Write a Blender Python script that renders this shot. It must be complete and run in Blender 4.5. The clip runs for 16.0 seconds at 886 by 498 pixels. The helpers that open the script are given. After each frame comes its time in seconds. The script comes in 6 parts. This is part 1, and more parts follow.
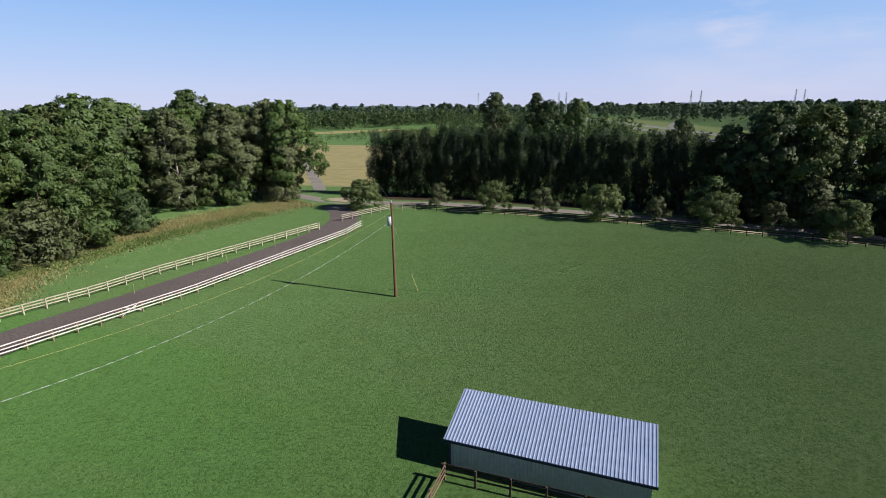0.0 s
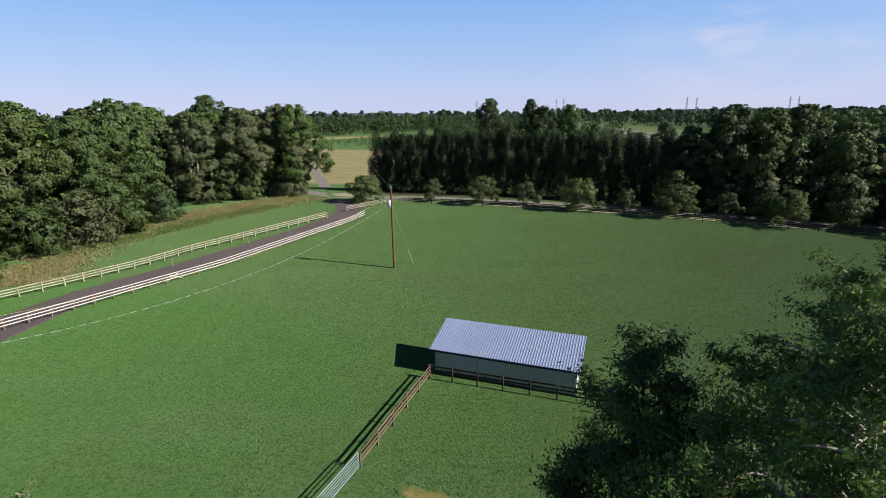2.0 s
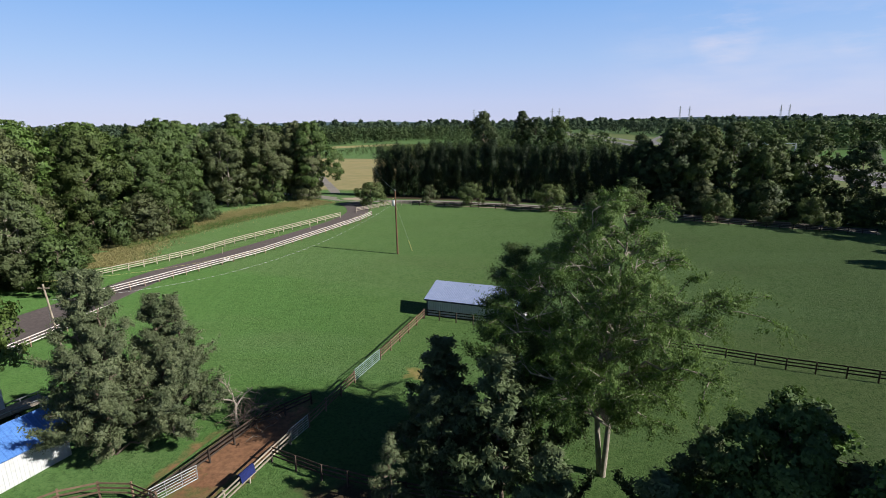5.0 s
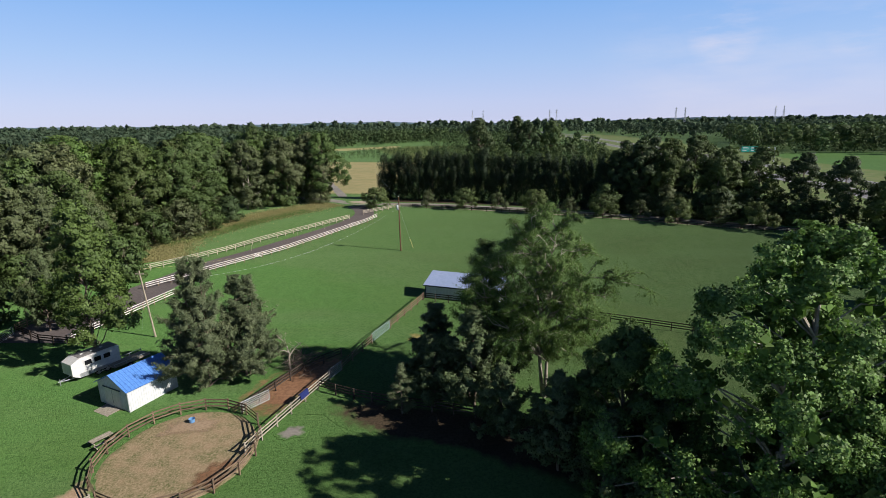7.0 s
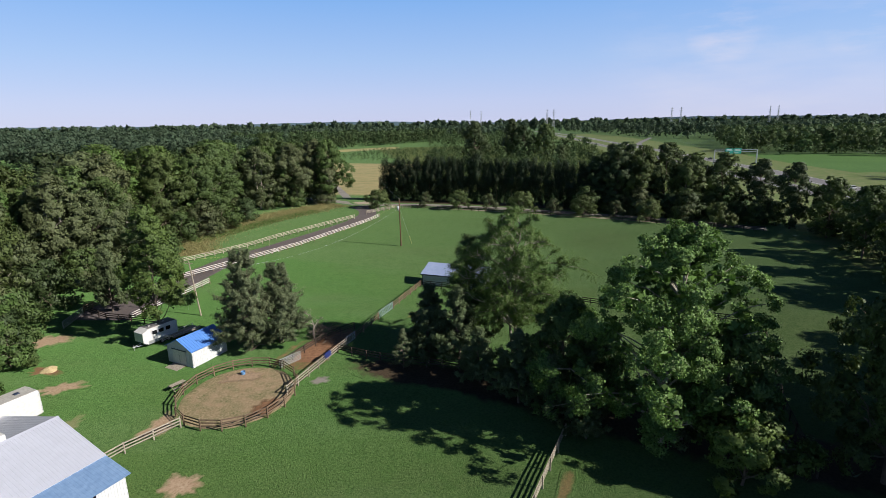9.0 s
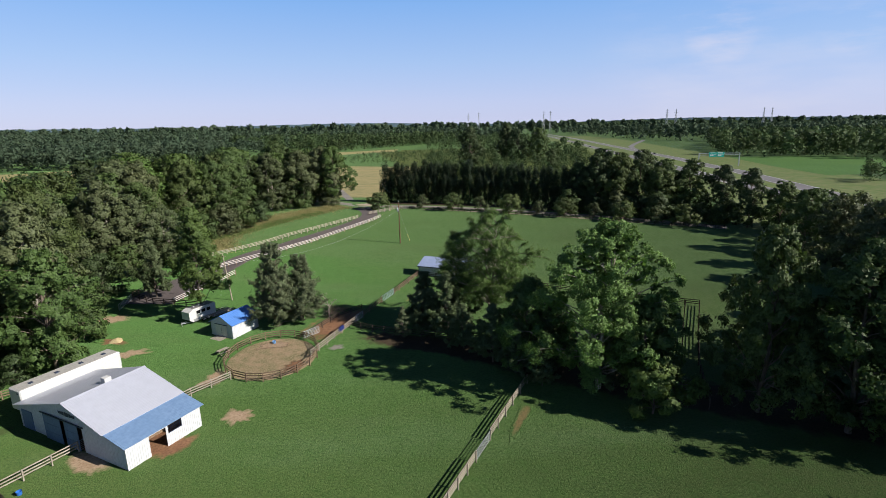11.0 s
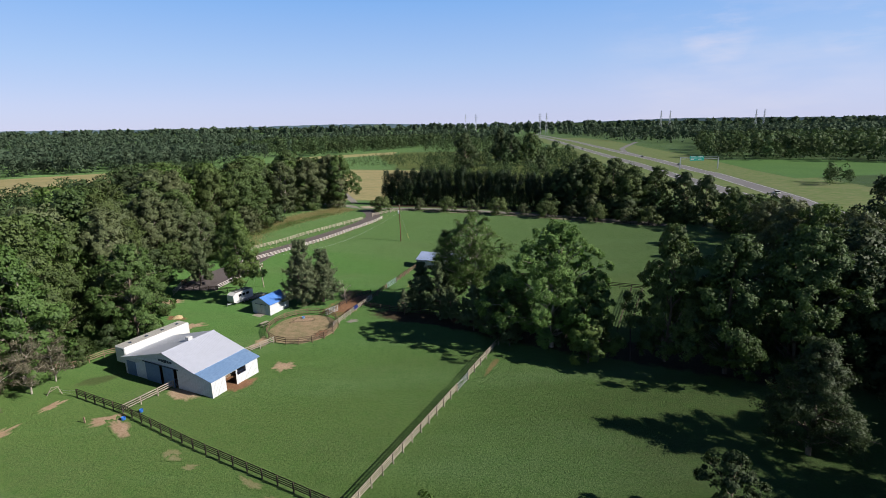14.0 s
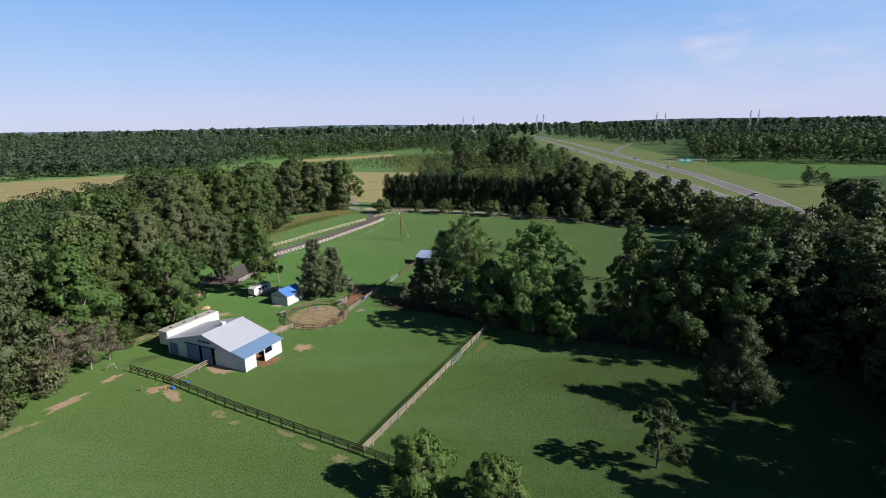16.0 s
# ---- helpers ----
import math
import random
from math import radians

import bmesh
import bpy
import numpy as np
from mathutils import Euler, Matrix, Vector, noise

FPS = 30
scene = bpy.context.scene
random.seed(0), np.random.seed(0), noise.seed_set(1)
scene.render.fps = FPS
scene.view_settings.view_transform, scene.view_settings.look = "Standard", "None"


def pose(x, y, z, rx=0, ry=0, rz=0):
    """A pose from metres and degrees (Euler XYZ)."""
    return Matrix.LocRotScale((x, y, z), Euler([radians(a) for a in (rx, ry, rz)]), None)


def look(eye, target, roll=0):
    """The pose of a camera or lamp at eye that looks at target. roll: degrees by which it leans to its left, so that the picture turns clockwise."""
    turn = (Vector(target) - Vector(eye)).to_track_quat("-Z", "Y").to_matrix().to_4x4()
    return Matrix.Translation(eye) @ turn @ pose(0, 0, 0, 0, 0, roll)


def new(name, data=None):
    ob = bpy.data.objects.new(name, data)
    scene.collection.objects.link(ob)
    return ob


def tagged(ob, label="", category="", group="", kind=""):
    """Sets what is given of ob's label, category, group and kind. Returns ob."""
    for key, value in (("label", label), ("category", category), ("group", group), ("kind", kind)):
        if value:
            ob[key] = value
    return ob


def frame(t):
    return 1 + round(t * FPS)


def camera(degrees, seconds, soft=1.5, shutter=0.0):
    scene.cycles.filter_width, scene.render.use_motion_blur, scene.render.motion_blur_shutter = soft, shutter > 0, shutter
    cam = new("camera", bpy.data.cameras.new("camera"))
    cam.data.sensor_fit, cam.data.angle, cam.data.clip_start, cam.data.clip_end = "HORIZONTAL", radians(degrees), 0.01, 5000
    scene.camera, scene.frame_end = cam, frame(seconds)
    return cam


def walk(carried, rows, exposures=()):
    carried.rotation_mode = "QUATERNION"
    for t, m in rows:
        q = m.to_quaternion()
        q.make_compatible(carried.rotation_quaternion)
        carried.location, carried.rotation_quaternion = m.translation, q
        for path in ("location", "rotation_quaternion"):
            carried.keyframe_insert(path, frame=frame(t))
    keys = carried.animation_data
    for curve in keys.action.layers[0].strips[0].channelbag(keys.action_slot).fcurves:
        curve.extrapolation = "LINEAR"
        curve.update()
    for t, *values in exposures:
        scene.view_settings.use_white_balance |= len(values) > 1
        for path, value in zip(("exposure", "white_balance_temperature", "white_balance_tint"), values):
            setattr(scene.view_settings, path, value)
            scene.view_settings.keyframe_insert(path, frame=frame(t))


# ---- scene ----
cam = camera(82.0, 16.0, soft=0.6)
ROWS = [
    (0.0, 9.25, -60.97, 23.18, 2.742, -15.415, 0.622),
    (0.5, 9.71, -64.10, 22.99, 2.707, -15.233, 0.637),
    (1.0, 10.18, -67.25, 22.77, 2.680, -15.075, 0.651),
    (1.5, 10.65, -70.42, 22.53, 2.675, -14.890, 0.666),
    (2.0, 11.07, -73.64, 22.30, 2.665, -14.676, 0.681),
    (2.5, 11.46, -76.92, 22.14, 2.651, -14.470, 0.696),
    (3.0, 11.83, -80.21, 22.20, 2.616, -14.253, 0.710),
    (3.5, 12.17, -83.49, 22.48, 2.587, -14.025, 0.725),
    (4.0, 12.49, -86.78, 22.88, 2.532, -13.859, 0.740),
    (6.5, 14.29, -108.34, 27.14, 2.399, -13.803, 0.814),
    (7.0, 14.65, -112.18, 27.92, 2.359, -13.814, 0.828),
    (7.5, 15.02, -116.00, 28.70, 2.334, -13.832, 0.843),
    (8.0, 15.40, -119.85, 29.45, 2.282, -13.875, 0.858),
    (8.5, 15.81, -123.72, 30.15, 2.237, -13.890, 0.873),
    (9.0, 16.26, -127.61, 30.83, 2.215, -13.922, 0.887),
    (11.5, 18.49, -147.75, 34.26, 1.999, -13.797, 0.961),
    (12.0, 18.86, -151.55, 34.98, 1.975, -13.801, 0.976),
    (12.5, 19.20, -155.29, 35.72, 1.934, -13.795, 0.991),
    (13.0, 19.54, -158.97, 36.47, 1.907, -13.813, 1.005),
    (13.5, 19.85, -162.60, 37.22, 1.862, -13.804, 1.020),
    (14.0, 20.13, -166.20, 37.95, 1.823, -13.793, 1.035),
    (14.5, 20.40, -169.78, 38.67, 1.800, -13.763, 1.050),
    (15.0, 20.63, -173.34, 39.39, 1.733, -13.766, 1.064),
    (15.5, 20.84, -176.86, 40.14, 1.682, -13.751, 1.079),
    (16.0, 20.98, -180.42, 40.89, 1.603, -13.760, 1.094),
]
walk(cam, [(t, pose(x, y, z, 90 + pitch, roll, yaw)) for t, x, y, z, yaw, pitch, roll in ROWS],
     exposures=[(0.0, 0.47), (16.0, 0.47)])

# ---- light ----
SUN_EL, SUN_AZ = radians(32.5), math.atan2(-0.28, 0.96)   # the sun stands to the east-south-east
sun_way = Vector((math.cos(SUN_EL) * math.cos(SUN_AZ), math.cos(SUN_EL) * math.sin(SUN_AZ), math.sin(SUN_EL)))
sun = new("sun", bpy.data.lights.new("sun", "SUN"))
sun.data.energy, sun.data.angle, sun.data.color = 4.85, radians(0.53), (1.0, 0.95, 0.87)
sun.matrix_world = look(sun_way * 300, (0, 0, 0))

world = bpy.data.worlds.new("sky")
scene.world = world
world.use_nodes = True
wn, wl = world.node_tree.nodes, world.node_tree.links
wn.clear()
w_out, w_sky = wn.new("ShaderNodeOutputWorld"), wn.new("ShaderNodeTexSky")
w_sky.sky_type, w_sky.sun_disc = "NISHITA", False
w_sky.sun_elevation, w_sky.sun_rotation = SUN_EL, math.pi / 2 - SUN_AZ
w_sky.air_density, w_sky.dust_density, w_sky.ozone_density = 1.0, 0.1, 3.0
w_clear, w_haze, w_sum = wn.new("ShaderNodeBackground"), wn.new("ShaderNodeBackground"), wn.new("ShaderNodeMixShader")
w_clear.inputs["Strength"].default_value, w_haze.inputs["Strength"].default_value = 0.07, 0.71
wl.new(w_sky.outputs[0], w_clear.inputs[0])
# summer haze: lavender at the horizon, clear blue higher up
w_tc, w_sep, w_grad = wn.new("ShaderNodeTexCoord"), wn.new("ShaderNodeSeparateXYZ"), wn.new("ShaderNodeValToRGB")
wl.new(w_tc.outputs["Generated"], w_sep.inputs[0])
wl.new(w_sep.outputs["Z"], w_grad.inputs[0])
for k, (p, c) in enumerate(((0.0, (0.57, 0.63, 0.95)), (0.04, (0.55, 0.63, 0.97)), (0.11, (0.42, 0.60, 0.98)), (0.21, (0.25, 0.50, 0.98)), (0.27, (0.04, 0.12, 0.34)), (0.45, (0.008, 0.028, 0.09)))):
    e = w_grad.color_ramp.elements[k] if k < 2 else w_grad.color_ramp.elements.new(p)
    e.position, e.color = p, (*c, 1)
# thin cirrus wisps in the north-east
w_map, w_noise, w_ramp, w_mix = wn.new("ShaderNodeMapping"), wn.new("ShaderNodeTexNoise"), wn.new("ShaderNodeValToRGB"), wn.new("ShaderNodeMixRGB")
w_map.inputs["Scale"].default_value = (3.0, 3.0, 14.0)
w_noise.inputs["Scale"].default_value, w_noise.inputs["Detail"].default_value, w_noise.inputs["Roughness"].default_value = 1.3, 8.0, 0.6
w_ramp.color_ramp.elements[0].position, w_ramp.color_ramp.elements[0].color = 0.40, (0, 0, 0, 1)
w_ramp.color_ramp.elements[1].position, w_ramp.color_ramp.elements[1].color = 0.68, (1, 1, 1, 1)
w_mix.inputs[2].default_value = (0.84, 0.80, 0.96, 1)
wl.new(w_tc.outputs["Generated"], w_map.inputs[0])
wl.new(w_map.outputs[0], w_noise.inputs["Vector"])
wl.new(w_noise.outputs[0], w_ramp.inputs[0])
masks = []
for way, near, far, amount in (((0.419, 0.899, 0.130), 0.9975, 0.9999, 0.8), ((0.569, 0.813, 0.121), 0.9985, 0.9999, 0.6), ((0.45, 0.885, 0.081), 0.965, 0.9995, 0.30), ((0.356, 0.919, 0.172), 0.9990, 0.9999, 0.4)):
    w_dot, w_range = wn.new("ShaderNodeVectorMath"), wn.new("ShaderNodeMapRange")
    w_dot.operation, w_range.interpolation_type = "DOT_PRODUCT", "SMOOTHSTEP"
    w_dot.inputs[1].default_value = Vector(way).normalized()
    for key, value in (("From Min", near), ("From Max", far), ("To Max", amount)):
        w_range.inputs[key].default_value = value
    wl.new(w_tc.outputs["Generated"], w_dot.inputs[0])
    wl.new(w_dot.outputs["Value"], w_range.inputs["Value"])
    masks.append(w_range.outputs[0])
while len(masks) > 1:
    w_max = wn.new("ShaderNodeMath")
    w_max.operation = "MAXIMUM"
    wl.new(masks.pop(), w_max.inputs[0]), wl.new(masks.pop(), w_max.inputs[1])
    masks.append(w_max.outputs[0])
w_cut = wn.new("ShaderNodeMath")
w_cut.operation = "MULTIPLY"
wl.new(masks[0], w_cut.inputs[0]), wl.new(w_ramp.outputs[0], w_cut.inputs[1])
wl.new(w_cut.outputs[0], w_mix.inputs[0])
wl.new(w_grad.outputs[0], w_mix.inputs[1])
wl.new(w_mix.outputs[0], w_haze.inputs[0])
w_sum.inputs[0].default_value = 0.8
wl.new(w_clear.outputs[0], w_sum.inputs[1]), wl.new(w_haze.outputs[0], w_sum.inputs[2])
wl.new(w_sum.outputs[0], w_out.inputs[0])


# ---- materials ----
def material(name, colours, scales=(0.3, 4.0), rough=0.8, metal=0.0, bump=0.0, bump_scale=20.0, per="", spread=0.0,
             translucent=0.0, stretch=(1, 1, 1), coords="Object", spec=0.3, tree=0.0, tone=""):
    """A surface of three colours mixed by noise at two sizes; per: 'object' or 'island' adds a change of value from piece to piece;
    tree: a change of hue and value from one plant to the next; tone: the mesh's own attribute that holds such a change for a joined wood."""
    m = bpy.data.materials.new(name)
    m.use_nodes = True
    n, l = m.node_tree.nodes, m.node_tree.links
    b = n["Principled BSDF"]
    tc, mp = n.new("ShaderNodeTexCoord"), n.new("ShaderNodeMapping")
    mp.inputs["Scale"].default_value = stretch
    if coords == "World":
        l.new(n.new("ShaderNodeNewGeometry").outputs["Position"], mp.inputs[0])
    else:
        l.new(tc.outputs[coords], mp.inputs[0])
    big, fine = n.new("ShaderNodeTexNoise"), n.new("ShaderNodeTexNoise")
    for node, s, d in ((big, scales[0], 4), (fine, scales[1], 6)):
        node.inputs["Scale"].default_value, node.inputs["Detail"].default_value = s, d
        l.new(mp.outputs[0], node.inputs["Vector"])
    r1, r2 = n.new("ShaderNodeValToRGB"), n.new("ShaderNodeMapRange")
    r1.color_ramp.elements[0].position, r1.color_ramp.elements[1].position = 0.33, 0.67
    r1.color_ramp.elements[0].color, r1.color_ramp.elements[1].color = (*colours[0], 1), (*colours[1], 1)
    l.new(big.outputs[0], r1.inputs[0])
    r2.inputs["From Min"].default_value, r2.inputs["From Max"].default_value = 0.38, 0.72
    l.new(fine.outputs[0], r2.inputs["Value"])
    mix = n.new("ShaderNodeMixRGB")
    mix.inputs[2].default_value = (*colours[2], 1)
    l.new(r2.outputs[0], mix.inputs[0])
    l.new(r1.outputs[0], mix.inputs[1])
    col = mix.outputs[0]
    if per:
        src = n.new("ShaderNodeObjectInfo").outputs["Random"] if per == "object" else n.new("ShaderNodeNewGeometry").outputs["Random Per Island"]
        val, mr = n.new("ShaderNodeHueSaturation"), n.new("ShaderNodeMapRange")
        mr.inputs["To Min"].default_value, mr.inputs["To Max"].default_value = 1 - spread, 1 + spread
        l.new(src, mr.inputs["Value"])
        l.new(mr.outputs[0], val.inputs["Value"])
        l.new(col, val.inputs["Color"])
        col = val.outputs[0]
    if tree:
        if tone:
            at = n.new("ShaderNodeAttribute")
            at.attribute_name = tone
            src = at.outputs["Fac"]
        else:
            src = n.new("ShaderNodeObjectInfo").outputs["Random"]
        whole, hue, mr, wn1 = n.new("ShaderNodeHueSaturation"), n.new("ShaderNodeMapRange"), n.new("ShaderNodeMapRange"), n.new("ShaderNodeTexWhiteNoise")
        wn1.noise_dimensions = "1D"
        l.new(src, wn1.inputs["W"])
        mr.inputs["To Min"].default_value, mr.inputs["To Max"].default_value = 1 - tree, 1 + tree
        hue.inputs["To Min"].default_value, hue.inputs["To Max"].default_value = 0.5 - tree * 0.07, 0.5 + tree * 0.06
        l.new(src, mr.inputs["Value"]), l.new(wn1.outputs["Value"], hue.inputs["Value"])
        l.new(mr.outputs[0], whole.inputs["Value"]), l.new(hue.outputs[0], whole.inputs["Hue"])
        l.new(col, whole.inputs["Color"])
        col = whole.outputs[0]
    l.new(col, b.inputs["Base Color"])
    b.inputs["Roughness"].default_value, b.inputs["Metallic"].default_value = rough, metal
    b.inputs["Specular IOR Level"].default_value = spec
    if bump:
        bn, bt = n.new("ShaderNodeBump"), n.new("ShaderNodeTexNoise")
        bt.inputs["Scale"].default_value, bt.inputs["Detail"].default_value = bump_scale, 5
        l.new(mp.outputs[0], bt.inputs["Vector"])
        bn.inputs["Strength"].default_value, bn.inputs["Distance"].default_value = bump, 0.05
        l.new(bt.outputs[0], bn.inputs["Height"])
        l.new(bn.outputs[0], b.inputs["Normal"])
    if translucent:
        tr, ms = n.new("ShaderNodeBsdfTranslucent"), n.new("ShaderNodeMixShader")
        hs = n.new("ShaderNodeHueSaturation")
        hs.inputs["Value"].default_value, hs.inputs["Saturation"].default_value = 1.5, 1.1
        l.new(col, hs.inputs["Color"])
        l.new(hs.outputs[0], tr.inputs[0])
        ms.inputs[0].default_value = translucent
        l.new(b.outputs[0], ms.inputs[1])
        l.new(tr.outputs[0], ms.inputs[2])
        l.new(ms.outputs[0], n["Material Output"].inputs[0])
    return m


def grass_group():
    """Mown pasture: wide olive and green areas, thin worn swathes, mowing streaks, and tufts down to a hand's width."""
    g = bpy.data.node_groups.new("pasture", "ShaderNodeTree")
    g.interface.new_socket("Surface", in_out="OUTPUT", socket_type="NodeSocketShader")
    n, l = g.nodes, g.links
    out, b = n.new("NodeGroupOutput"), n.new("ShaderNodeBsdfPrincipled")
    l.new(b.outputs[0], out.inputs[0])
    where = n.new("ShaderNodeNewGeometry").outputs["Position"]

    def noise_at(scale, detail=5, rough=0.55, stretch=(1, 1, 1), turn=0):
        mp, t = n.new("ShaderNodeMapping"), n.new("ShaderNodeTexNoise")
        mp.inputs["Scale"].default_value, mp.inputs["Rotation"].default_value = stretch, (0, 0, radians(turn))
        t.inputs["Scale"].default_value, t.inputs["Detail"].default_value, t.inputs["Roughness"].default_value = scale, detail, rough
        l.new(where, mp.inputs[0])
        l.new(mp.outputs[0], t.inputs["Vector"])
        return t.outputs[0]

    def ramp(fac, p0, p1, lo=0.0, hi=1.0):
        r = n.new("ShaderNodeMapRange")
        for key, v in (("From Min", p0), ("From Max", p1), ("To Min", lo), ("To Max", hi)):
            r.inputs[key].default_value = v
        l.new(fac, r.inputs["Value"])
        return r.outputs[0]

    def mixed(fac, c1, c2):
        x = n.new("ShaderNodeMixRGB")
        l.new(fac, x.inputs[0])
        for k, c in ((1, c1), (2, c2)):
            if isinstance(c, tuple):
                x.inputs[k].default_value = (*c, 1)
            else:
                l.new(c, x.inputs[k])
        return x.outputs[0]

    # greener west, olive east, wavering border; the south-east's darkness stands in for sunward shading
    xyz, wander = n.new("ShaderNodeSeparateXYZ"), n.new("ShaderNodeMath")
    l.new(where, xyz.inputs[0])
    wander.operation, wander.inputs[1].default_value = "MULTIPLY_ADD", 70.0
    l.new(noise_at(0.025, 4), wander.inputs[0])
    l.new(xyz.outputs["X"], wander.inputs[2])
    dry = ramp(wander.outputs[0], 28, 82)
    south = n.new("ShaderNodeMath")
    south.operation, south.inputs[1].default_value = "MULTIPLY_ADD", 40.0
    l.new(noise_at(0.03, 4), south.inputs[0])
    l.new(xyz.outputs["Y"], south.inputs[2])
    col = mixed(dry, (0.080, 0.170, 0.048), mixed(ramp(south.outputs[0], -46, -74), (0.112, 0.164, 0.062), (0.066, 0.098, 0.032)))
    lush = n.new("ShaderNodeMath")
    lush.operation = "MULTIPLY"
    l.new(ramp(south.outputs[0], -52, -80, 0, 0.9), lush.inputs[0])
    l.new(ramp(wander.outputs[0], 28, 82, 1, 0), lush.inputs[1])
    col = mixed(lush.outputs[0], col, (0.084, 0.124, 0.038))
    # north of a line past the shed the grass is mown shorter and browner
    mown, edge = n.new("ShaderNodeVectorMath"), n.new("ShaderNodeMath")
    mown.operation, mown.inputs[1].default_value = "DOT_PRODUCT", (0.348, 1.0, 0.0)
    l.new(where, mown.inputs[0])
    edge.operation, edge.inputs[1].default_value = "MULTIPLY_ADD", 5.0
    l.new(noise_at(0.12, 4), edge.inputs[0])
    l.new(mown.outputs["Value"], edge.inputs[2])
    col = mixed(ramp(edge.outputs[0], -19.5, -17.0, 0, 0.75), col, (0.104, 0.168, 0.066))
    col = mixed(ramp(noise_at(0.05, 4, 0.55, (0.45, 1.9, 1), 10), 0.50, 0.66, 0, 0.45), col, (0.118, 0.186, 0.080))
    col = mixed(ramp(noise_at(0.035, 4, 0.6, (0.8, 1.5, 1), -20), 0.52, 0.70, 0, 0.45), col, (0.090, 0.122, 0.050))
    col = mixed(ramp(noise_at(0.045, 5, 0.6, (1, 2.2, 1), 12), 0.55, 0.76, 0, 0.45), col, (0.098, 0.130, 0.056))
    col = mixed(ramp(noise_at(0.12, 4, 0.6, (0.5, 1.4, 1), 14), 0.46, 0.70, 0, 0.25), col, (0.102, 0.165, 0.050))
    col = mixed(ramp(noise_at(0.5, 6, 0.65), 0.50, 0.72, 0, 0.4), col, (0.058, 0.128, 0.028))
    clod = noise_at(1.1, 6, 0.75)
    col = mixed(ramp(clod, 0.36, 0.50, 0.55, 1.0), (0.056, 0.124, 0.030), col)
    tuft = noise_at(3.6, 8, 0.80)
    col = mixed(ramp(tuft, 0.40, 0.53, 0.28, 1.0), (0.030, 0.074, 0.018), col)
    col = mixed(ramp(noise_at(8.0, 5, 0.8), 0.50, 0.72, 0, 0.6), col, (0.140, 0.215, 0.066))
    l.new(col, b.inputs["Base Color"])
    b.inputs["Roughness"].default_value, b.inputs["Specular IOR Level"].default_value = 0.9, 0.1
    b.inputs["Diffuse Roughness"].default_value = 1.0
    bn = n.new("ShaderNodeBump")
    bn.inputs["Strength"].default_value, bn.inputs["Distance"].default_value = 0.75, 0.25
    l.new(tuft, bn.inputs["Height"])
    l.new(bn.outputs[0], b.inputs["Normal"])
    return g


PASTURE = grass_group()
GRASS = bpy.data.materials.new("mown_grass")
GRASS.use_nodes = True
pasture_node = GRASS.node_tree.nodes.new("ShaderNodeGroup")
pasture_node.node_tree = PASTURE
GRASS.node_tree.links.new(pasture_node.outputs[0], GRASS.node_tree.nodes["Material Output"].inputs[0])


def frayed(mat, strength=1.0, low=0.86, bare=False):
    """The same soil with grass growing in from its rim, in tufts (the mesh's own attribute 'rim' runs from 0 at the rim to 1 inside);
    bare: what lies below shows through instead."""
    m = mat.copy()
    m.name = mat.name + "_frayed"
    n, l = m.node_tree.nodes, m.node_tree.links
    at, geo, t, add, r, mix, grp = (n.new("ShaderNode" + k) for k in ("Attribute", "NewGeometry", "TexNoise", "Math", "MapRange", "MixShader", "Group"))
    if bare:
        grp = n.new("ShaderNodeBsdfTransparent")
    else:
        grp.node_tree = PASTURE
    at.attribute_name = "rim"
    t.inputs["Scale"].default_value, t.inputs["Detail"].default_value, t.inputs["Roughness"].default_value = 0.9, 8, 0.7
    l.new(geo.outputs["Position"], t.inputs["Vector"])
    l.new(at.outputs["Fac"], add.inputs[0])
    l.new(t.outputs[0], add.inputs[1])
    for key, v in (("From Min", low), ("From Max", low + 0.36), ("To Max", strength)):
        r.inputs[key].default_value = v
    l.new(add.outputs[0], r.inputs["Value"])
    l.new(r.outputs[0], mix.inputs[0])
    l.new(grp.outputs[0], mix.inputs[1])
    l.new(n["Principled BSDF"].outputs[0], mix.inputs[2])
    l.new(mix.outputs[0], n["Material Output"].inputs[0])
    return m


MEADOW = material("rough_meadow", [(0.218, 0.185, 0.067), (0.126, 0.151, 0.042), (0.286, 0.227, 0.092)], (0.16, 1.6), 0.95, bump=0.8, bump_scale=4, coords="World", spec=0.1)
HAY = material("dry_hayfield", [(0.310, 0.260, 0.122), (0.205, 0.208, 0.092), (0.370, 0.305, 0.160)], (0.06, 0.45), 0.95, coords="World", spec=0.1, stretch=(0.5, 1.6, 1))
SCRUB = material("scrub_ground", [(0.046, 0.084, 0.018), (0.092, 0.126, 0.034), (0.134, 0.134, 0.050)], (0.02, 0.25), 0.95, coords="World", spec=0.1)
SOY = material("soy_crop", [(0.074, 0.150, 0.042), (0.090, 0.172, 0.048), (0.060, 0.124, 0.036)], (0.03, 0.7), 0.9, coords="World", spec=0.1)
ASPHALT = material("worn_asphalt", [(0.112, 0.091, 0.090), (0.150, 0.125, 0.122), (0.090, 0.075, 0.073)], (0.12, 3.0), 0.9, bump=0.2, bump_scale=30, coords="World")
VERGE = material("dry_verge_grass", [(0.120, 0.160, 0.058), (0.095, 0.150, 0.045), (0.170, 0.180, 0.085)], (0.02, 0.3), 0.95, coords="World", spec=0.1)
HIGHWAY = material("highway_asphalt", [(0.165, 0.155, 0.162), (0.205, 0.195, 0.204), (0.140, 0.130, 0.138)], (0.03, 0.8), 0.9, coords="World")
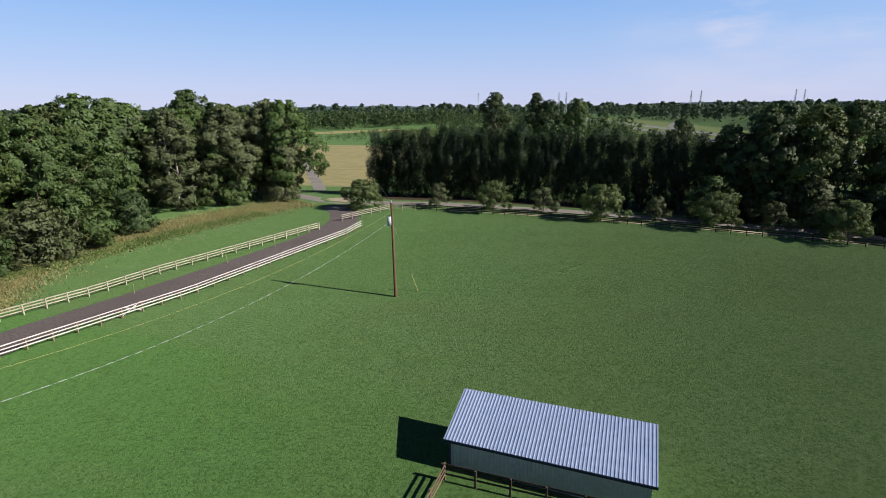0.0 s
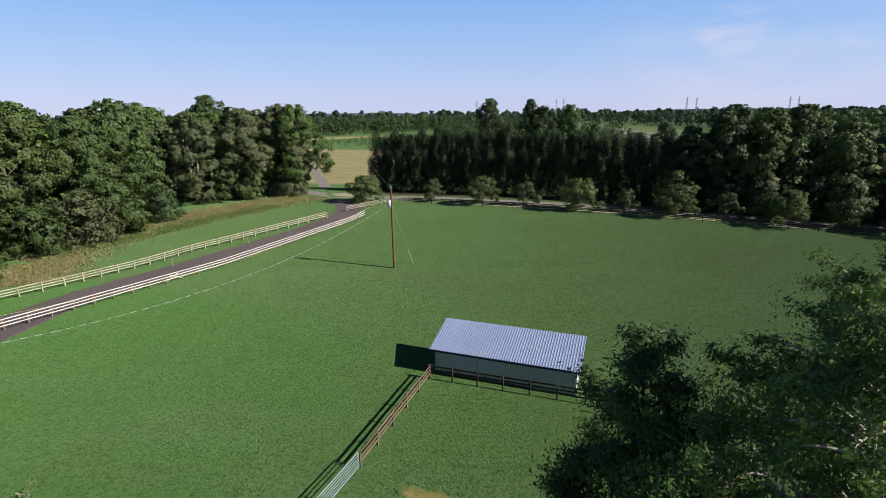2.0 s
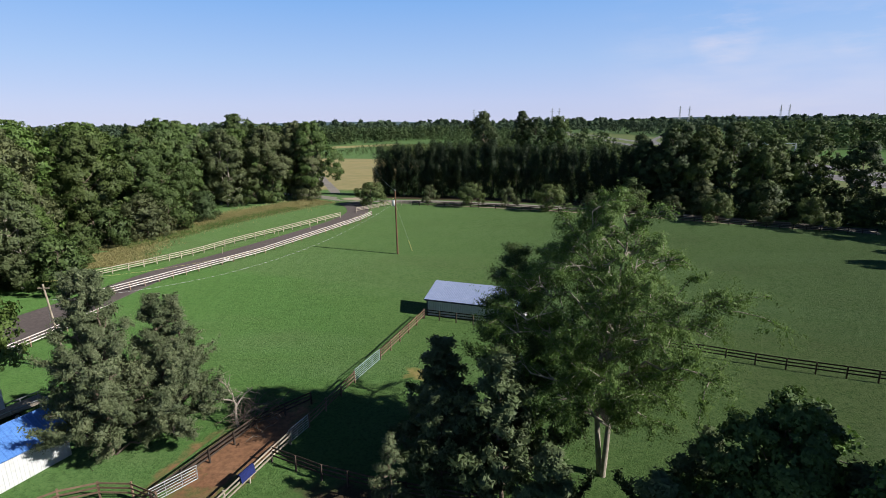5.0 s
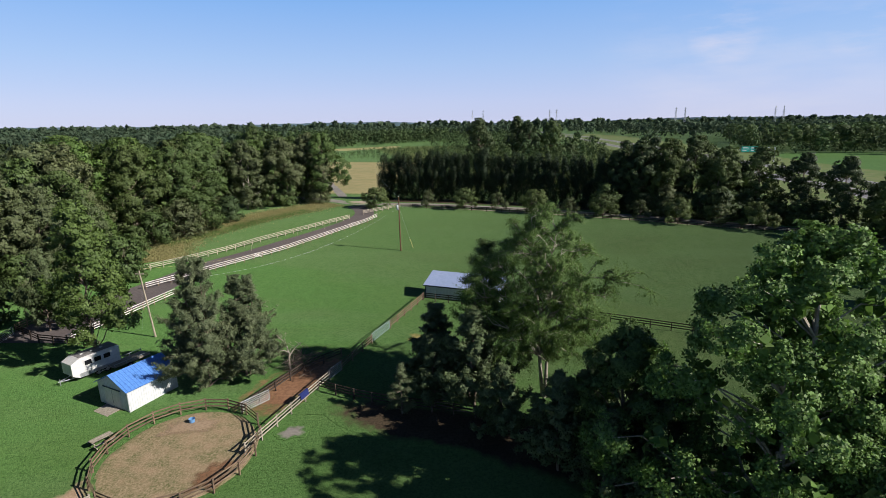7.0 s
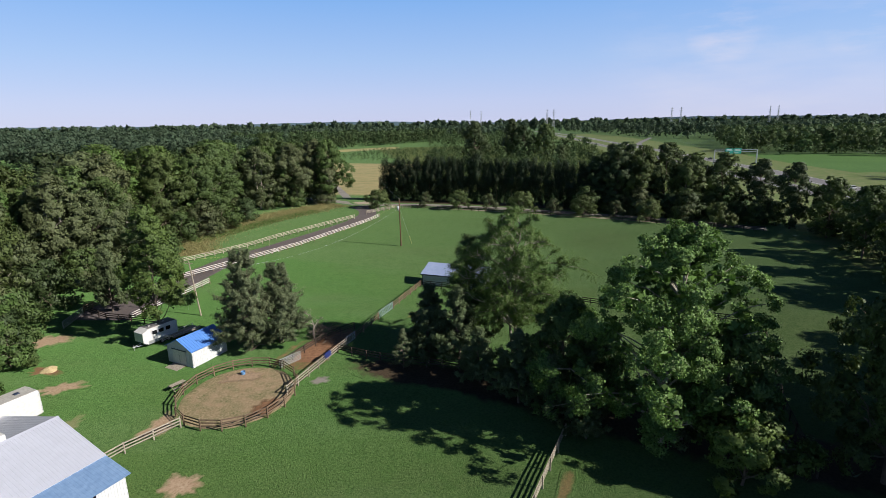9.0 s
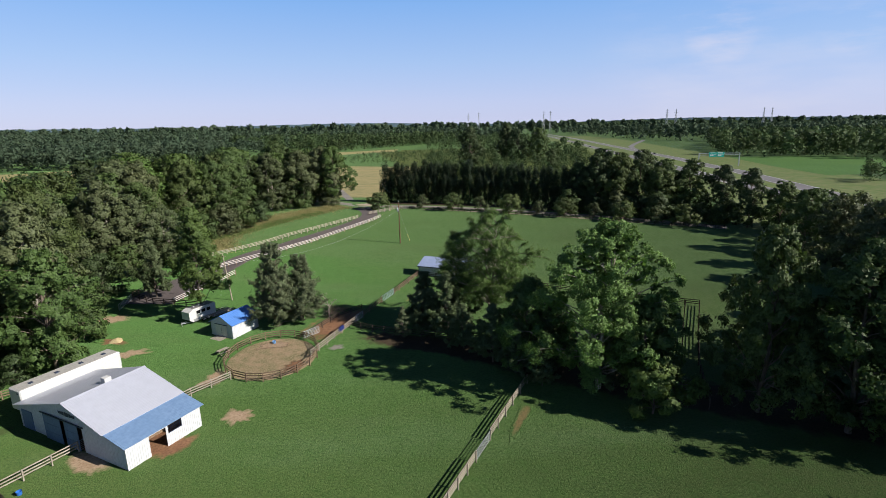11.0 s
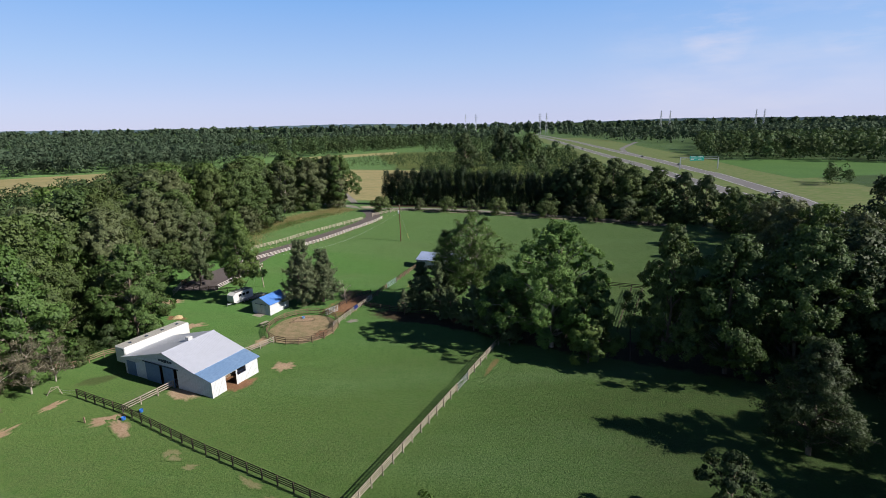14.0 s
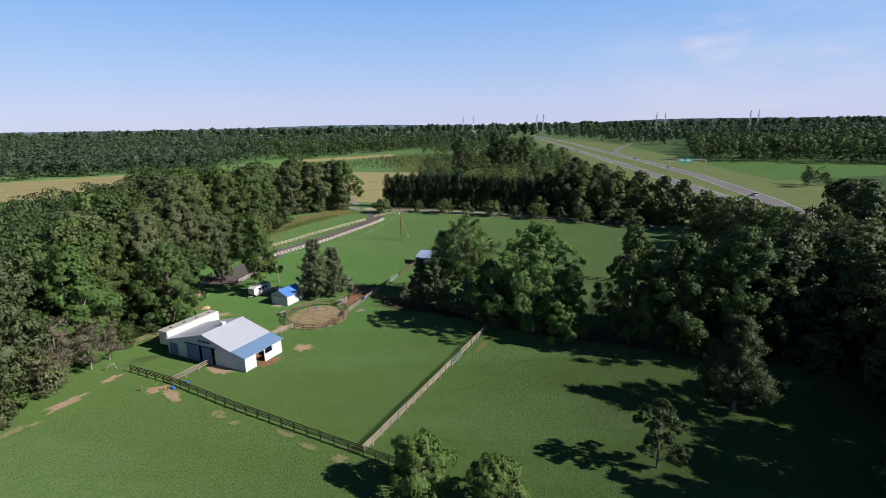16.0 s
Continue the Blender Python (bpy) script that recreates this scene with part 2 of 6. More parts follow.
GRAVEL = material("pale_gravel", [(0.353, 0.286, 0.210), (0.437, 0.370, 0.286), (0.277, 0.218, 0.160)], (0.2, 4.0), 0.95, bump=0.4, bump_scale=14, coords="World")
LANE = material("lane_gravel", [(0.218, 0.197, 0.176), (0.286, 0.260, 0.235), (0.168, 0.151, 0.134)], (0.2, 3.0), 0.95, coords="World")
SAND = material("pen_sand", [(0.290, 0.205, 0.125), (0.120, 0.122, 0.048), (0.350, 0.265, 0.170)], (0.75, 5.0), 0.95, bump=1.0, bump_scale=7, coords="World")
CLAY = material("red_clay", [(0.218, 0.105, 0.055), (0.286, 0.151, 0.084), (0.143, 0.076, 0.042)], (0.3, 3.0), 0.95, bump=0.6, bump_scale=6, coords="World")
DUST = material("dusty_bare_soil", [(0.380, 0.265, 0.175), (0.440, 0.325, 0.225), (0.270, 0.180, 0.110)], (0.5, 4.0), 0.95, bump=0.5, bump_scale=8, coords="World")
DUST_F, CLAY_F, MEADOW_F, GRAVEL_F, LANE_F, HAY_F = (frayed(m) for m in (DUST, CLAY, MEADOW, GRAVEL, LANE, HAY))
SAND_FLOOR = frayed(SAND, 1.0, 0.22)
PALE_SAND, RED_SAND = frayed(DUST, 0.8, 0.9, True), frayed(CLAY, 0.75, 0.85, True)
DUST_THIN, CLAY_THIN = frayed(DUST, 0.38), frayed(CLAY, 0.5, 0.95)
CLAY_SOLID = frayed(CLAY, 1.0, 0.62)
# near-black brown: bare soil, and painted shade below hedge and trees
DARK_SOIL_SHADE = material("dark_soil_shade", [(0.060, 0.042, 0.028), (0.085, 0.062, 0.040), (0.040, 0.032, 0.020)], (0.4, 4.0), 0.95, bump=0.6, bump_scale=6, coords="World", spec=0.1)
SOIL_SHADE_F, LITTER_THIN = frayed(DARK_SOIL_SHADE, 1.0, 0.70), frayed(DARK_SOIL_SHADE, 0.5)
CREAM_BOARD = material("weathered_cream_board", [(0.43, 0.39, 0.30), (0.52, 0.47, 0.38), (0.31, 0.27, 0.20)], (0.6, 4.0), 0.8, per="object", spread=0.14)
WHITE_BOARD = material("white_board", [(0.66, 0.60, 0.58), (0.74, 0.68, 0.66), (0.50, 0.44, 0.41)], (0.5, 3.0), 0.7, per="object", spread=0.08)
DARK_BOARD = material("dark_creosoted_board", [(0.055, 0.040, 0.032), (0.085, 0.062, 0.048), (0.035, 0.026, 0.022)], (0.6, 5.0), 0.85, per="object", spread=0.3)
BROWN_BOARD = material("weathered_brown_board", [(0.24, 0.165, 0.11), (0.31, 0.225, 0.155), (0.16, 0.11, 0.075)], (0.6, 5.0), 0.85, per="object", spread=0.22)
PEN_BOARD = material("weathered_mid_brown_board", [(0.185, 0.125, 0.085), (0.240, 0.170, 0.120), (0.120, 0.080, 0.056)], (0.6, 5.0), 0.85, per="object", spread=0.3)
GREY_BOARD = material("weathered_grey_board", [(0.34, 0.30, 0.245), (0.43, 0.385, 0.32), (0.24, 0.20, 0.16)], (0.6, 5.0), 0.85, per="object", spread=0.2)
POLE_WOOD = material("treated_pole_wood", [(0.155, 0.082, 0.048), (0.20, 0.115, 0.068), (0.10, 0.055, 0.035)], (1.0, 9.0), 0.85, bump=0.3, bump_scale=16, stretch=(1, 1, 0.12))
GREY_POLE = material("grey_pole_wood", [(0.36, 0.31, 0.24), (0.44, 0.38, 0.30), (0.26, 0.22, 0.17)], (1.0, 9.0), 0.85, stretch=(1, 1, 0.12))
ROOF_BLUE = material("blue_grey_steel_roof", [(0.34, 0.41, 0.60), (0.37, 0.44, 0.63), (0.30, 0.37, 0.55)], (0.35, 2.5), 0.42, metal=0.25, spec=0.5)
ROOF_PALE = material("pale_steel_roof", [(0.525, 0.540, 0.625), (0.555, 0.570, 0.655), (0.510, 0.525, 0.605)], (0.15, 1.2), 0.45, metal=0.2, spec=0.5)
ROOF_MID = material("mid_blue_steel_roof", [(0.20, 0.32, 0.52), (0.23, 0.35, 0.55), (0.17, 0.28, 0.47)], (0.35, 2.5), 0.45, metal=0.2, spec=0.5)
ROOF_BRIGHT = material("bright_blue_shingle", [(0.085, 0.22, 0.56), (0.11, 0.26, 0.62), (0.06, 0.16, 0.45)], (0.6, 6.0), 0.5, per="object", spread=0.1, spec=0.5)
SIDING = material("white_steel_siding", [(0.60, 0.61, 0.63), (0.64, 0.65, 0.67), (0.52, 0.53, 0.54)], (0.4, 3.0), 0.5, spec=0.4)
WHITE_PAINT = material("white_paint", [(0.64, 0.63, 0.62), (0.68, 0.67, 0.66), (0.56, 0.55, 0.53)], (0.4, 3.0), 0.45, spec=0.4)
TRAILER_ROOF = material("grey_trailer_roof", [(0.20, 0.19, 0.19), (0.25, 0.24, 0.24), (0.15, 0.14, 0.14)], (0.5, 4.0), 0.6)
DULL_ROOF = material("dull_beige_roof", [(0.40, 0.385, 0.36), (0.45, 0.435, 0.41), (0.33, 0.31, 0.285)], (0.4, 3.0), 0.7)
TRIM_DARK = material("dark_blue_trim", [(0.030, 0.045, 0.085), (0.04, 0.055, 0.10), (0.025, 0.035, 0.065)], (0.8, 5.0), 0.5)
DOOR_BLUE = material("slate_blue_door", [(0.13, 0.20, 0.33), (0.16, 0.23, 0.37), (0.10, 0.16, 0.27)], (0.5, 4.0), 0.55)
TINTED = material("dark_tinted_pane", [(0.012, 0.013, 0.016), (0.018, 0.019, 0.022), (0.010, 0.010, 0.012)], (0.5, 4.0), 0.12, spec=0.6)
STEEL = material("galvanised_steel", [(0.42, 0.44, 0.45), (0.52, 0.54, 0.55), (0.34, 0.36, 0.37)], (1.0, 8.0), 0.45, metal=0.6)
GATE_GREEN = material("pale_green_gate_paint", [(0.26, 0.38, 0.365), (0.30, 0.42, 0.41), (0.22, 0.31, 0.30)], (1.0, 8.0), 0.5)
RUBBER = material("black_rubber", [(0.018, 0.018, 0.018), (0.026, 0.026, 0.026), (0.014, 0.014, 0.014)], (2.0, 9.0), 0.9)
BLUE_PLASTIC = material("blue_plastic", [(0.03, 0.15, 0.50), (0.04, 0.18, 0.56), (0.025, 0.12, 0.42)], (1.0, 8.0), 0.45, spec=0.5)
PALE_BLUE = material("faded_blue_plastic", [(0.12, 0.27, 0.50), (0.16, 0.32, 0.56), (0.09, 0.21, 0.42)], (1.0, 8.0), 0.5, spec=0.5)
NAVY_CLOTH = material("navy_canvas", [(0.012, 0.022, 0.12), (0.018, 0.030, 0.15), (0.008, 0.015, 0.08)], (1.0, 8.0), 0.85)
YELLOW_PLASTIC = material("yellow_guy_sleeve", [(0.62, 0.56, 0.22), (0.68, 0.62, 0.28), (0.52, 0.46, 0.18)], (1.0, 8.0), 0.5)
SIGN_GREEN = material("green_road_sign", [(0.012, 0.30, 0.24), (0.016, 0.34, 0.28), (0.010, 0.26, 0.21)], (0.3, 3.0), 0.5)
TRANSFORMER = material("transformer_enamel", [(0.50, 0.53, 0.55), (0.56, 0.59, 0.61), (0.42, 0.44, 0.46)], (1.0, 8.0), 0.4)
BARK = material("grey_brown_bark", [(0.16, 0.125, 0.095), (0.22, 0.18, 0.145), (0.10, 0.078, 0.06)], (0.8, 6.0), 0.95, bump=0.6, bump_scale=10, stretch=(1, 1, 0.3))
PALE_BARK = material("pale_bark", [(0.36, 0.32, 0.27), (0.44, 0.40, 0.34), (0.22, 0.19, 0.155)], (0.9, 6.0), 0.9, stretch=(1, 1, 0.4))


def foliage(name, dark, mid, light, spread=0.26, glow=0.18, clump=0.35, tree=0.20, tone="", spec=0.3):
    return material(name, [dark, mid, light], (clump, 1.4), 0.60, per="island", spread=spread, translucent=glow, spec=spec, tree=tree, tone=tone)


LEAF_MID = foliage("broad_leaf_green", (0.059, 0.093, 0.026), (0.095, 0.133, 0.041), (0.076, 0.111, 0.034))
LEAF_HACK = foliage("hackberry_leaf", (0.080, 0.136, 0.036), (0.130, 0.204, 0.056), (0.104, 0.170, 0.046), spread=0.34, glow=0.28, tree=0.03)
LEAF_OLIVE = foliage("olive_leaf", (0.081, 0.103, 0.043), (0.120, 0.143, 0.065), (0.099, 0.120, 0.053))
LEAF_BRIGHT = foliage("bright_leaf", (0.096, 0.180, 0.046), (0.152, 0.252, 0.070), (0.122, 0.212, 0.058), spread=0.42, glow=0.20, tree=0.05)
LEAF_FRESH = foliage("fresh_leaf", (0.068, 0.118, 0.027), (0.105, 0.165, 0.041), (0.086, 0.139, 0.035))
LEAF_PALE = foliage("pale_ornamental_leaf", (0.082, 0.112, 0.036), (0.130, 0.164, 0.060), (0.106, 0.138, 0.047))
LEAF_DARK = foliage("dark_leaf", (0.040, 0.064, 0.024), (0.062, 0.092, 0.033), (0.050, 0.077, 0.028))
LEAF_MAPLE = foliage("deep_green_maple_leaf", (0.056, 0.100, 0.026), (0.092, 0.146, 0.040), (0.074, 0.122, 0.033), tree=0.08)
LEAF_GUM = foliage("dark_glossy_leaf", (0.053, 0.089, 0.026), (0.085, 0.125, 0.037), (0.068, 0.106, 0.031))
LEAF_JUNIPER = foliage("dark_juniper_spray", (0.062, 0.094, 0.038), (0.125, 0.158, 0.074), (0.090, 0.126, 0.054), glow=0.15, tree=0.10)
LEAF_HEDGE = foliage("dark_cypress_spray", (0.017, 0.032, 0.013), (0.029, 0.049, 0.018), (0.022, 0.039, 0.016), glow=0.1)
LEAF_CEDAR = foliage("grey_green_cedar_spray", (0.068, 0.094, 0.044), (0.178, 0.206, 0.112), (0.112, 0.146, 0.070), glow=0.15, tree=0.06)
LEAF_FAR = foliage("far_wood_leaf", (0.046, 0.076, 0.030), (0.074, 0.108, 0.044), (0.058, 0.090, 0.037), spread=0.10, glow=0.15, clump=0.05, tree=0.26, tone="tone", spec=0.1)
# bluer copy of the far leaf: distance haze put into the base colour
LEAF_FAR_HAZE = foliage("far_pine_needle", (0.050, 0.078, 0.047), (0.078, 0.108, 0.068), (0.060, 0.090, 0.056), spread=0.08, glow=0.15, clump=0.05, tree=0.22, tone="tone", spec=0.05)
# the ridge's blue is aerial haze, painted as its colour
RIDGE = material("haze_blue_ridge", [(0.085, 0.125, 0.155), (0.10, 0.145, 0.175), (0.07, 0.105, 0.13)], (0.002, 0.02), 1.0, coords="World", spec=0.0)
LEAF_BROWN = foliage("withered_leaf", (0.135, 0.118, 0.080), (0.180, 0.152, 0.105), (0.105, 0.110, 0.062), tree=0.1)
STRAW = material("pale_straw", [(0.50, 0.39, 0.21), (0.58, 0.47, 0.28), (0.38, 0.28, 0.14)], (0.9, 9.0), 0.95, bump=0.8, bump_scale=12)
CAR_DARK = material("dark_car_paint", [(0.03, 0.032, 0.036), (0.035, 0.037, 0.042), (0.026, 0.028, 0.03)], (0.5, 3.0), 0.3, spec=0.6)
TALL_GRASS = foliage("dry_tall_grass", (0.225, 0.195, 0.088), (0.280, 0.235, 0.112), (0.180, 0.180, 0.070), spread=0.18, glow=0.15)


# ---- mesh helpers ----
def ground_z(x, y):
    """The height of the land: it rises gently from the barn to the entrance and levels out beyond."""
    ky = (-460, -86, -58, -32, 0, 29, 69, 230, 2300)
    kz = (-1.4, -1.4, -0.5, -0.2, 0.0, 1.8, 2.5, 0.0, 0.0)
    return np.interp(y, ky, kz)


def gz(x, y):
    return float(ground_z(x, y))


def obj(name, bm, mat, parent=None, label="", smooth=False):
    """Links a bmesh as one mesh object, under a thing or a part if parent is given."""
    me = bpy.data.meshes.new(name)
    bm.to_mesh(me)
    bm.free()
    me.materials.append(mat)
    if smooth:
        me.polygons.foreach_set("use_smooth", [True] * len(me.polygons))
    ob = new(name, me)
    if parent:
        ob.parent = parent
    if label:
        ob["label"] = label
    return ob


def part(name, bm, mat, parent, label="", smooth=False):
    return obj(name, bm, mat, parent, label, smooth)


def again(name, ob, parent, m):
    """One more object on the same mesh, for pieces that are alike."""
    o = new(name, ob.data)
    o.parent = parent
    o.matrix_basis = m
    return o


def box(bm, x0, x1, y0, y1, z0, z1, m=None, bevel=0.0):
    c = bmesh.ops.create_cube(bm, size=1, matrix=Matrix.Translation(((x0 + x1) / 2, (y0 + y1) / 2, (z0 + z1) / 2)) @ Matrix.Diagonal((x1 - x0, y1 - y0, z1 - z0, 1)))
    if bevel:
        geom = list({e for v in c["verts"] for e in v.link_edges})
        out = bmesh.ops.bevel(bm, geom=geom, offset=bevel, segments=1, affect="EDGES")
        c = {"verts": out["verts"]}
    if m is not None:
        bmesh.ops.transform(bm, matrix=m, verts=list({v for v in c["verts"]}))
    return bm


def boxed(*a, m=None, bevel=0.0):
    return box(bmesh.new(), *a, m=m, bevel=bevel)


def tube(bm, a, b, r0, r1=None, n=8):
    a, b = Vector(a), Vector(b)
    d = b - a
    q = d.to_track_quat("Z", "Y").to_matrix().to_4x4()
    bmesh.ops.create_cone(bm, cap_ends=True, segments=n, radius1=r0, radius2=r0 if r1 is None else r1, depth=d.length,
                          matrix=Matrix.Translation((a + b) / 2) @ q)
    return bm


def prism(bm, outline, y0, y1):
    """An outline in x and z drawn out along y."""
    a = [bm.verts.new((x, y0, z)) for x, z in outline]
    b = [bm.verts.new((x, y1, z)) for x, z in outline]
    bm.faces.new(a)
    bm.faces.new(b[::-1])
    for i in range(len(a)):
        j = (i + 1) % len(a)
        bm.faces.new((a[j], a[i], b[i], b[j]))
    bmesh.ops.recalc_face_normals(bm, faces=bm.faces[:])
    return bm


def holder(name, x, y, turn=0.0, z=None):
    ob = new(name)
    ob.empty_display_size = 0.3
    ob.matrix_world = pose(x, y, gz(x, y) if z is None else z, 0, 0, turn)
    return ob


def mesh_arrays(name, verts, faces, mat, smooth=False, shading=None):
    """A mesh from arrays of points and of faces with one number of corners. shading: soft normals, one a point."""
    me = bpy.data.meshes.new(name)
    k = faces.shape[1]
    me.vertices.add(len(verts))
    me.vertices.foreach_set("co", np.asarray(verts, np.float32).ravel())
    me.loops.add(faces.size)
    me.loops.foreach_set("vertex_index", faces.astype(np.int32).ravel())
    me.polygons.add(len(faces))
    me.polygons.foreach_set("loop_start", np.arange(0, faces.size, k, dtype=np.int32))
    me.polygons.foreach_set("use_smooth", np.full(len(faces), smooth))
    me.update(calc_edges=True)
    me.materials.append(mat)
    if shading is not None:
        me.polygons.foreach_set("use_smooth", np.full(len(faces), True))
        me.normals_split_custom_set_from_vertices(np.asarray(shading, np.float32))
    return me


def unit(a):
    return a / np.maximum(np.linalg.norm(a, axis=1)[:, None], 1e-6)


def soft_normals(verts, k, outward, share):
    """Normals for leaves of k corners each: the leaf's own, mixed with the round form of the bough that carries it. Leaves that face inward are turned over."""
    q = verts.reshape(-1, k, 3)
    own = unit(np.cross(q[:, 1] - q[:, 0], q[:, 2] - q[:, 0]))
    out = unit(outward)
    over = np.sum(own * out, 1) < 0
    q[over] = q[over, ::-1]
    own[over] *= -1
    return np.repeat(unit(own * (1 - share) + out * share), k, axis=0)


# ---- the ground and what lies on it ----
def build_ground():
    xs = np.unique(np.concatenate([np.arange(-130, 171, 10.0), -np.geomspace(150, 4200, 16), np.geomspace(190, 4200, 16)]))
    ys = np.unique(np.concatenate([np.arange(-230, 131, 10.0), (-86, -58, -32, 0, 29, 69, 230), -np.geomspace(260, 1500, 8), np.geomspace(150, 4600, 20)]))
    gx, gy = np.meshgrid(xs, ys)
    v = np.stack([gx.ravel(), gy.ravel(), ground_z(gx, gy).ravel()], 1)
    w, h = len(xs), len(ys)
    i = (np.arange(h - 1)[:, None] * w + np.arange(w - 1)[None]).ravel()
    return tagged(new("ground", mesh_arrays("ground", v, np.stack([i, i + 1, i + w + 1, i + w], 1), GRASS)),
                  "wide mown green pasture grass, thin and worn in places", "ground", kind="structure")


def strip(name, path, width, mat, lift, label, category, kind="structure", ragged=0.0, seed=1):
    """A road or band along a path of points, laid on the land."""
    rnd = np.random.RandomState(seed)
    pts = []
    for (x0, y0), (x1, y1) in zip(path, path[1:]):
        k = max(1, int(math.hypot(x1 - x0, y1 - y0) / 2.0))
        pts += [(x0 + (x1 - x0) * i / k, y0 + (y1 - y0) * i / k) for i in range(k)]
    pts = np.array(pts + [path[-1]], float)
    if len(pts) > 6:
        sm = pts.copy()
        for _ in range(3):
            sm[1:-1] = (sm[:-2] + 2 * sm[1:-1] + sm[2:]) / 4
        pts = sm
    d = np.gradient(pts, axis=0)
    d /= np.linalg.norm(d, axis=1)[:, None]
    nrm = np.stack([-d[:, 1], d[:, 0]], 1)
    wd = np.interp(np.linspace(0, 1, len(pts)), np.linspace(0, 1, len(width)), width) if hasattr(width, "__len__") else np.full(len(pts), width)
    cols = []
    shift = (rnd.uniform(-ragged, ragged, len(pts)), rnd.uniform(-ragged, ragged, len(pts)))
    for k, s in enumerate((-0.5, -0.47, -0.25, 0, 0.25, 0.47, 0.5)):
        off = wd * s + (shift[k > 3] if k in (0, 1, 5, 6) else 0)
        p = pts + nrm * off[:, None]
        cols.append(np.stack([p[:, 0], p[:, 1], ground_z(p[:, 0], p[:, 1]) + (lift if 0 < k < 6 else -0.02)], 1))
    v = np.stack(cols, 1).reshape(-1, 3)
    i = (np.arange(len(pts) - 1)[:, None] * 7 + np.arange(6)[None]).ravel()
    f = np.stack([i, i + 7, i + 8, i + 1], 1)
    me = mesh_arrays(name, v, f[:, ::-1], mat)
    ends = np.minimum(1, np.minimum(np.arange(len(pts)), np.arange(len(pts))[::-1]) / 4.0)
    rim = np.array((0, 0.1, 0.75, 1, 0.75, 0.1, 0))[None] * ends[:, None]
    me.attributes.new("rim", "FLOAT", "POINT").data.foreach_set("value", rim.astype(np.float32).ravel())
    return tagged(new(name, me), label, category, kind=kind)


def patch(name, x, y, rx, ry, mat, lift, label, category="bare patch", turn=0.0, seed=1, ragged=0.25, kind="structure"):
    """A worn patch with an uneven, frayed outline."""
    rnd = np.random.RandomState(seed)
    n, lift = 72, lift * 0.4
    a = np.linspace(0, 2 * math.pi, n, endpoint=False)
    r = np.ones(n)
    for k in range(2, 15):
        r += ragged * rnd.uniform(-1, 1) / k ** 0.75 * np.cos(k * a + rnd.uniform(0, 6.28))
    rings = []
    for s in (0.0, 0.4, 0.75, 0.95, 1.0):
        px, py = rx * s * r * np.cos(a), ry * s * r * np.sin(a)
        c, q = math.cos(radians(turn)), math.sin(radians(turn))
        wx, wy = x + px * c - py * q, y + px * q + py * c
        rings.append(np.stack([wx, wy, ground_z(wx, wy) + (lift if s < 1 else -0.004)], 1))
    v = np.concatenate(rings)
    i, j = np.arange(n), (np.arange(n) + 1) % n
    f = np.concatenate([np.stack([k * n + i, (k + 1) * n + i, (k + 1) * n + j, k * n + j], 1) for k in range(4)])
    me = mesh_arrays(name, v, f, mat)
    me.attributes.new("rim", "FLOAT", "POINT").data.foreach_set("value", np.repeat(np.array((1.0, 0.8, 0.45, 0.08, 0.0), np.float32), n))
    return tagged(new(name, me), label, category, kind=kind)


def field(name, corners, mat, lift, label, category, rim=0.05):
    """A four-cornered field laid on the land, in a grid that follows its rise and fall."""
    q = np.array(corners, float)
    u, v = np.meshgrid(np.linspace(0, 1, 31), np.linspace(0, 1, 31))
    u, v = u.ravel()[:, None], v.ravel()[:, None]
    p = (q[0] * (1 - u) + q[1] * u) * (1 - v) + (q[3] * (1 - u) + q[2] * u) * v
    i = (np.arange(30)[:, None] * 31 + np.arange(30)[None]).ravel()
    f = np.stack([i, i + 31, i + 32, i + 1], 1)
    e = q[1] - q[0]
    if e[0] * (q[3] - q[0])[1] - e[1] * (q[3] - q[0])[0] > 0:
        f = f[:, ::-1]
    me = mesh_arrays(name, np.column_stack([p, ground_z(p[:, 0], p[:, 1]) + lift]), f, mat)
    edge = np.minimum(np.minimum(u, 1 - u), np.minimum(v, 1 - v)).ravel() / rim
    me.attributes.new("rim", "FLOAT", "POINT").data.foreach_set("value", np.clip(edge, 0, 1).astype(np.float32))
    return tagged(new(name, me), label, category, kind="structure")


build_ground()
strip("driveway", [(-45, -50), (-45, -44), (-43.5, -36), (-41, -22), (-39.5, -12.5), (-33, -0.5), (-24, 13.5), (-17, 26), (-15, 36), (-17, 45), (-21, 52)],
      (11, 11.5, 8.5, 6.5, 5.8, 5.8, 5.8, 5.8, 5.8, 6, 6.5), ASPHALT, 0.03, "worn purplish-grey asphalt driveway between board fences", "road")
strip("road", [(-75, 84), (-52, 75), (-36, 66), (-22, 56), (-10, 54.5), (2, 53.5), (14, 50.0), (34, 43.5), (55, 34.5), (75, 26), (100, 14)], 4.2, LANE, 0.05,
      "narrow grey gravel lane past the hedge", "road")
strip("track", [(-30, 72), (-38, 95), (-50, 128), (-66, 175)], 3.4, LANE, 0.045, "pale farm track through the dry meadow", "road", ragged=0.3)
strip("pavement", [(-2, 48.8), (14, 44.6), (34, 38), (52, 30.4), (75, 21.4), (95, 14)], 2.0, GRAVEL_F, 0.04, "pale bare strip of trodden soil along the fence", "path", ragged=0.35)
patch("gravel_apron", -20.5, 58.5, 6.8, 3.5, GRAVEL_F, 0.2, "pale gravel apron beside the entrance", turn=-25, seed=3)
strip("meadow", [(-64, 6), (-53, 23), (-42, 40), (-31, 57)], (13, 13, 12, 9), MEADOW_F, 0.03, "strip of long dry grass along the wood's edge", "meadow", ragged=0.8, seed=5)
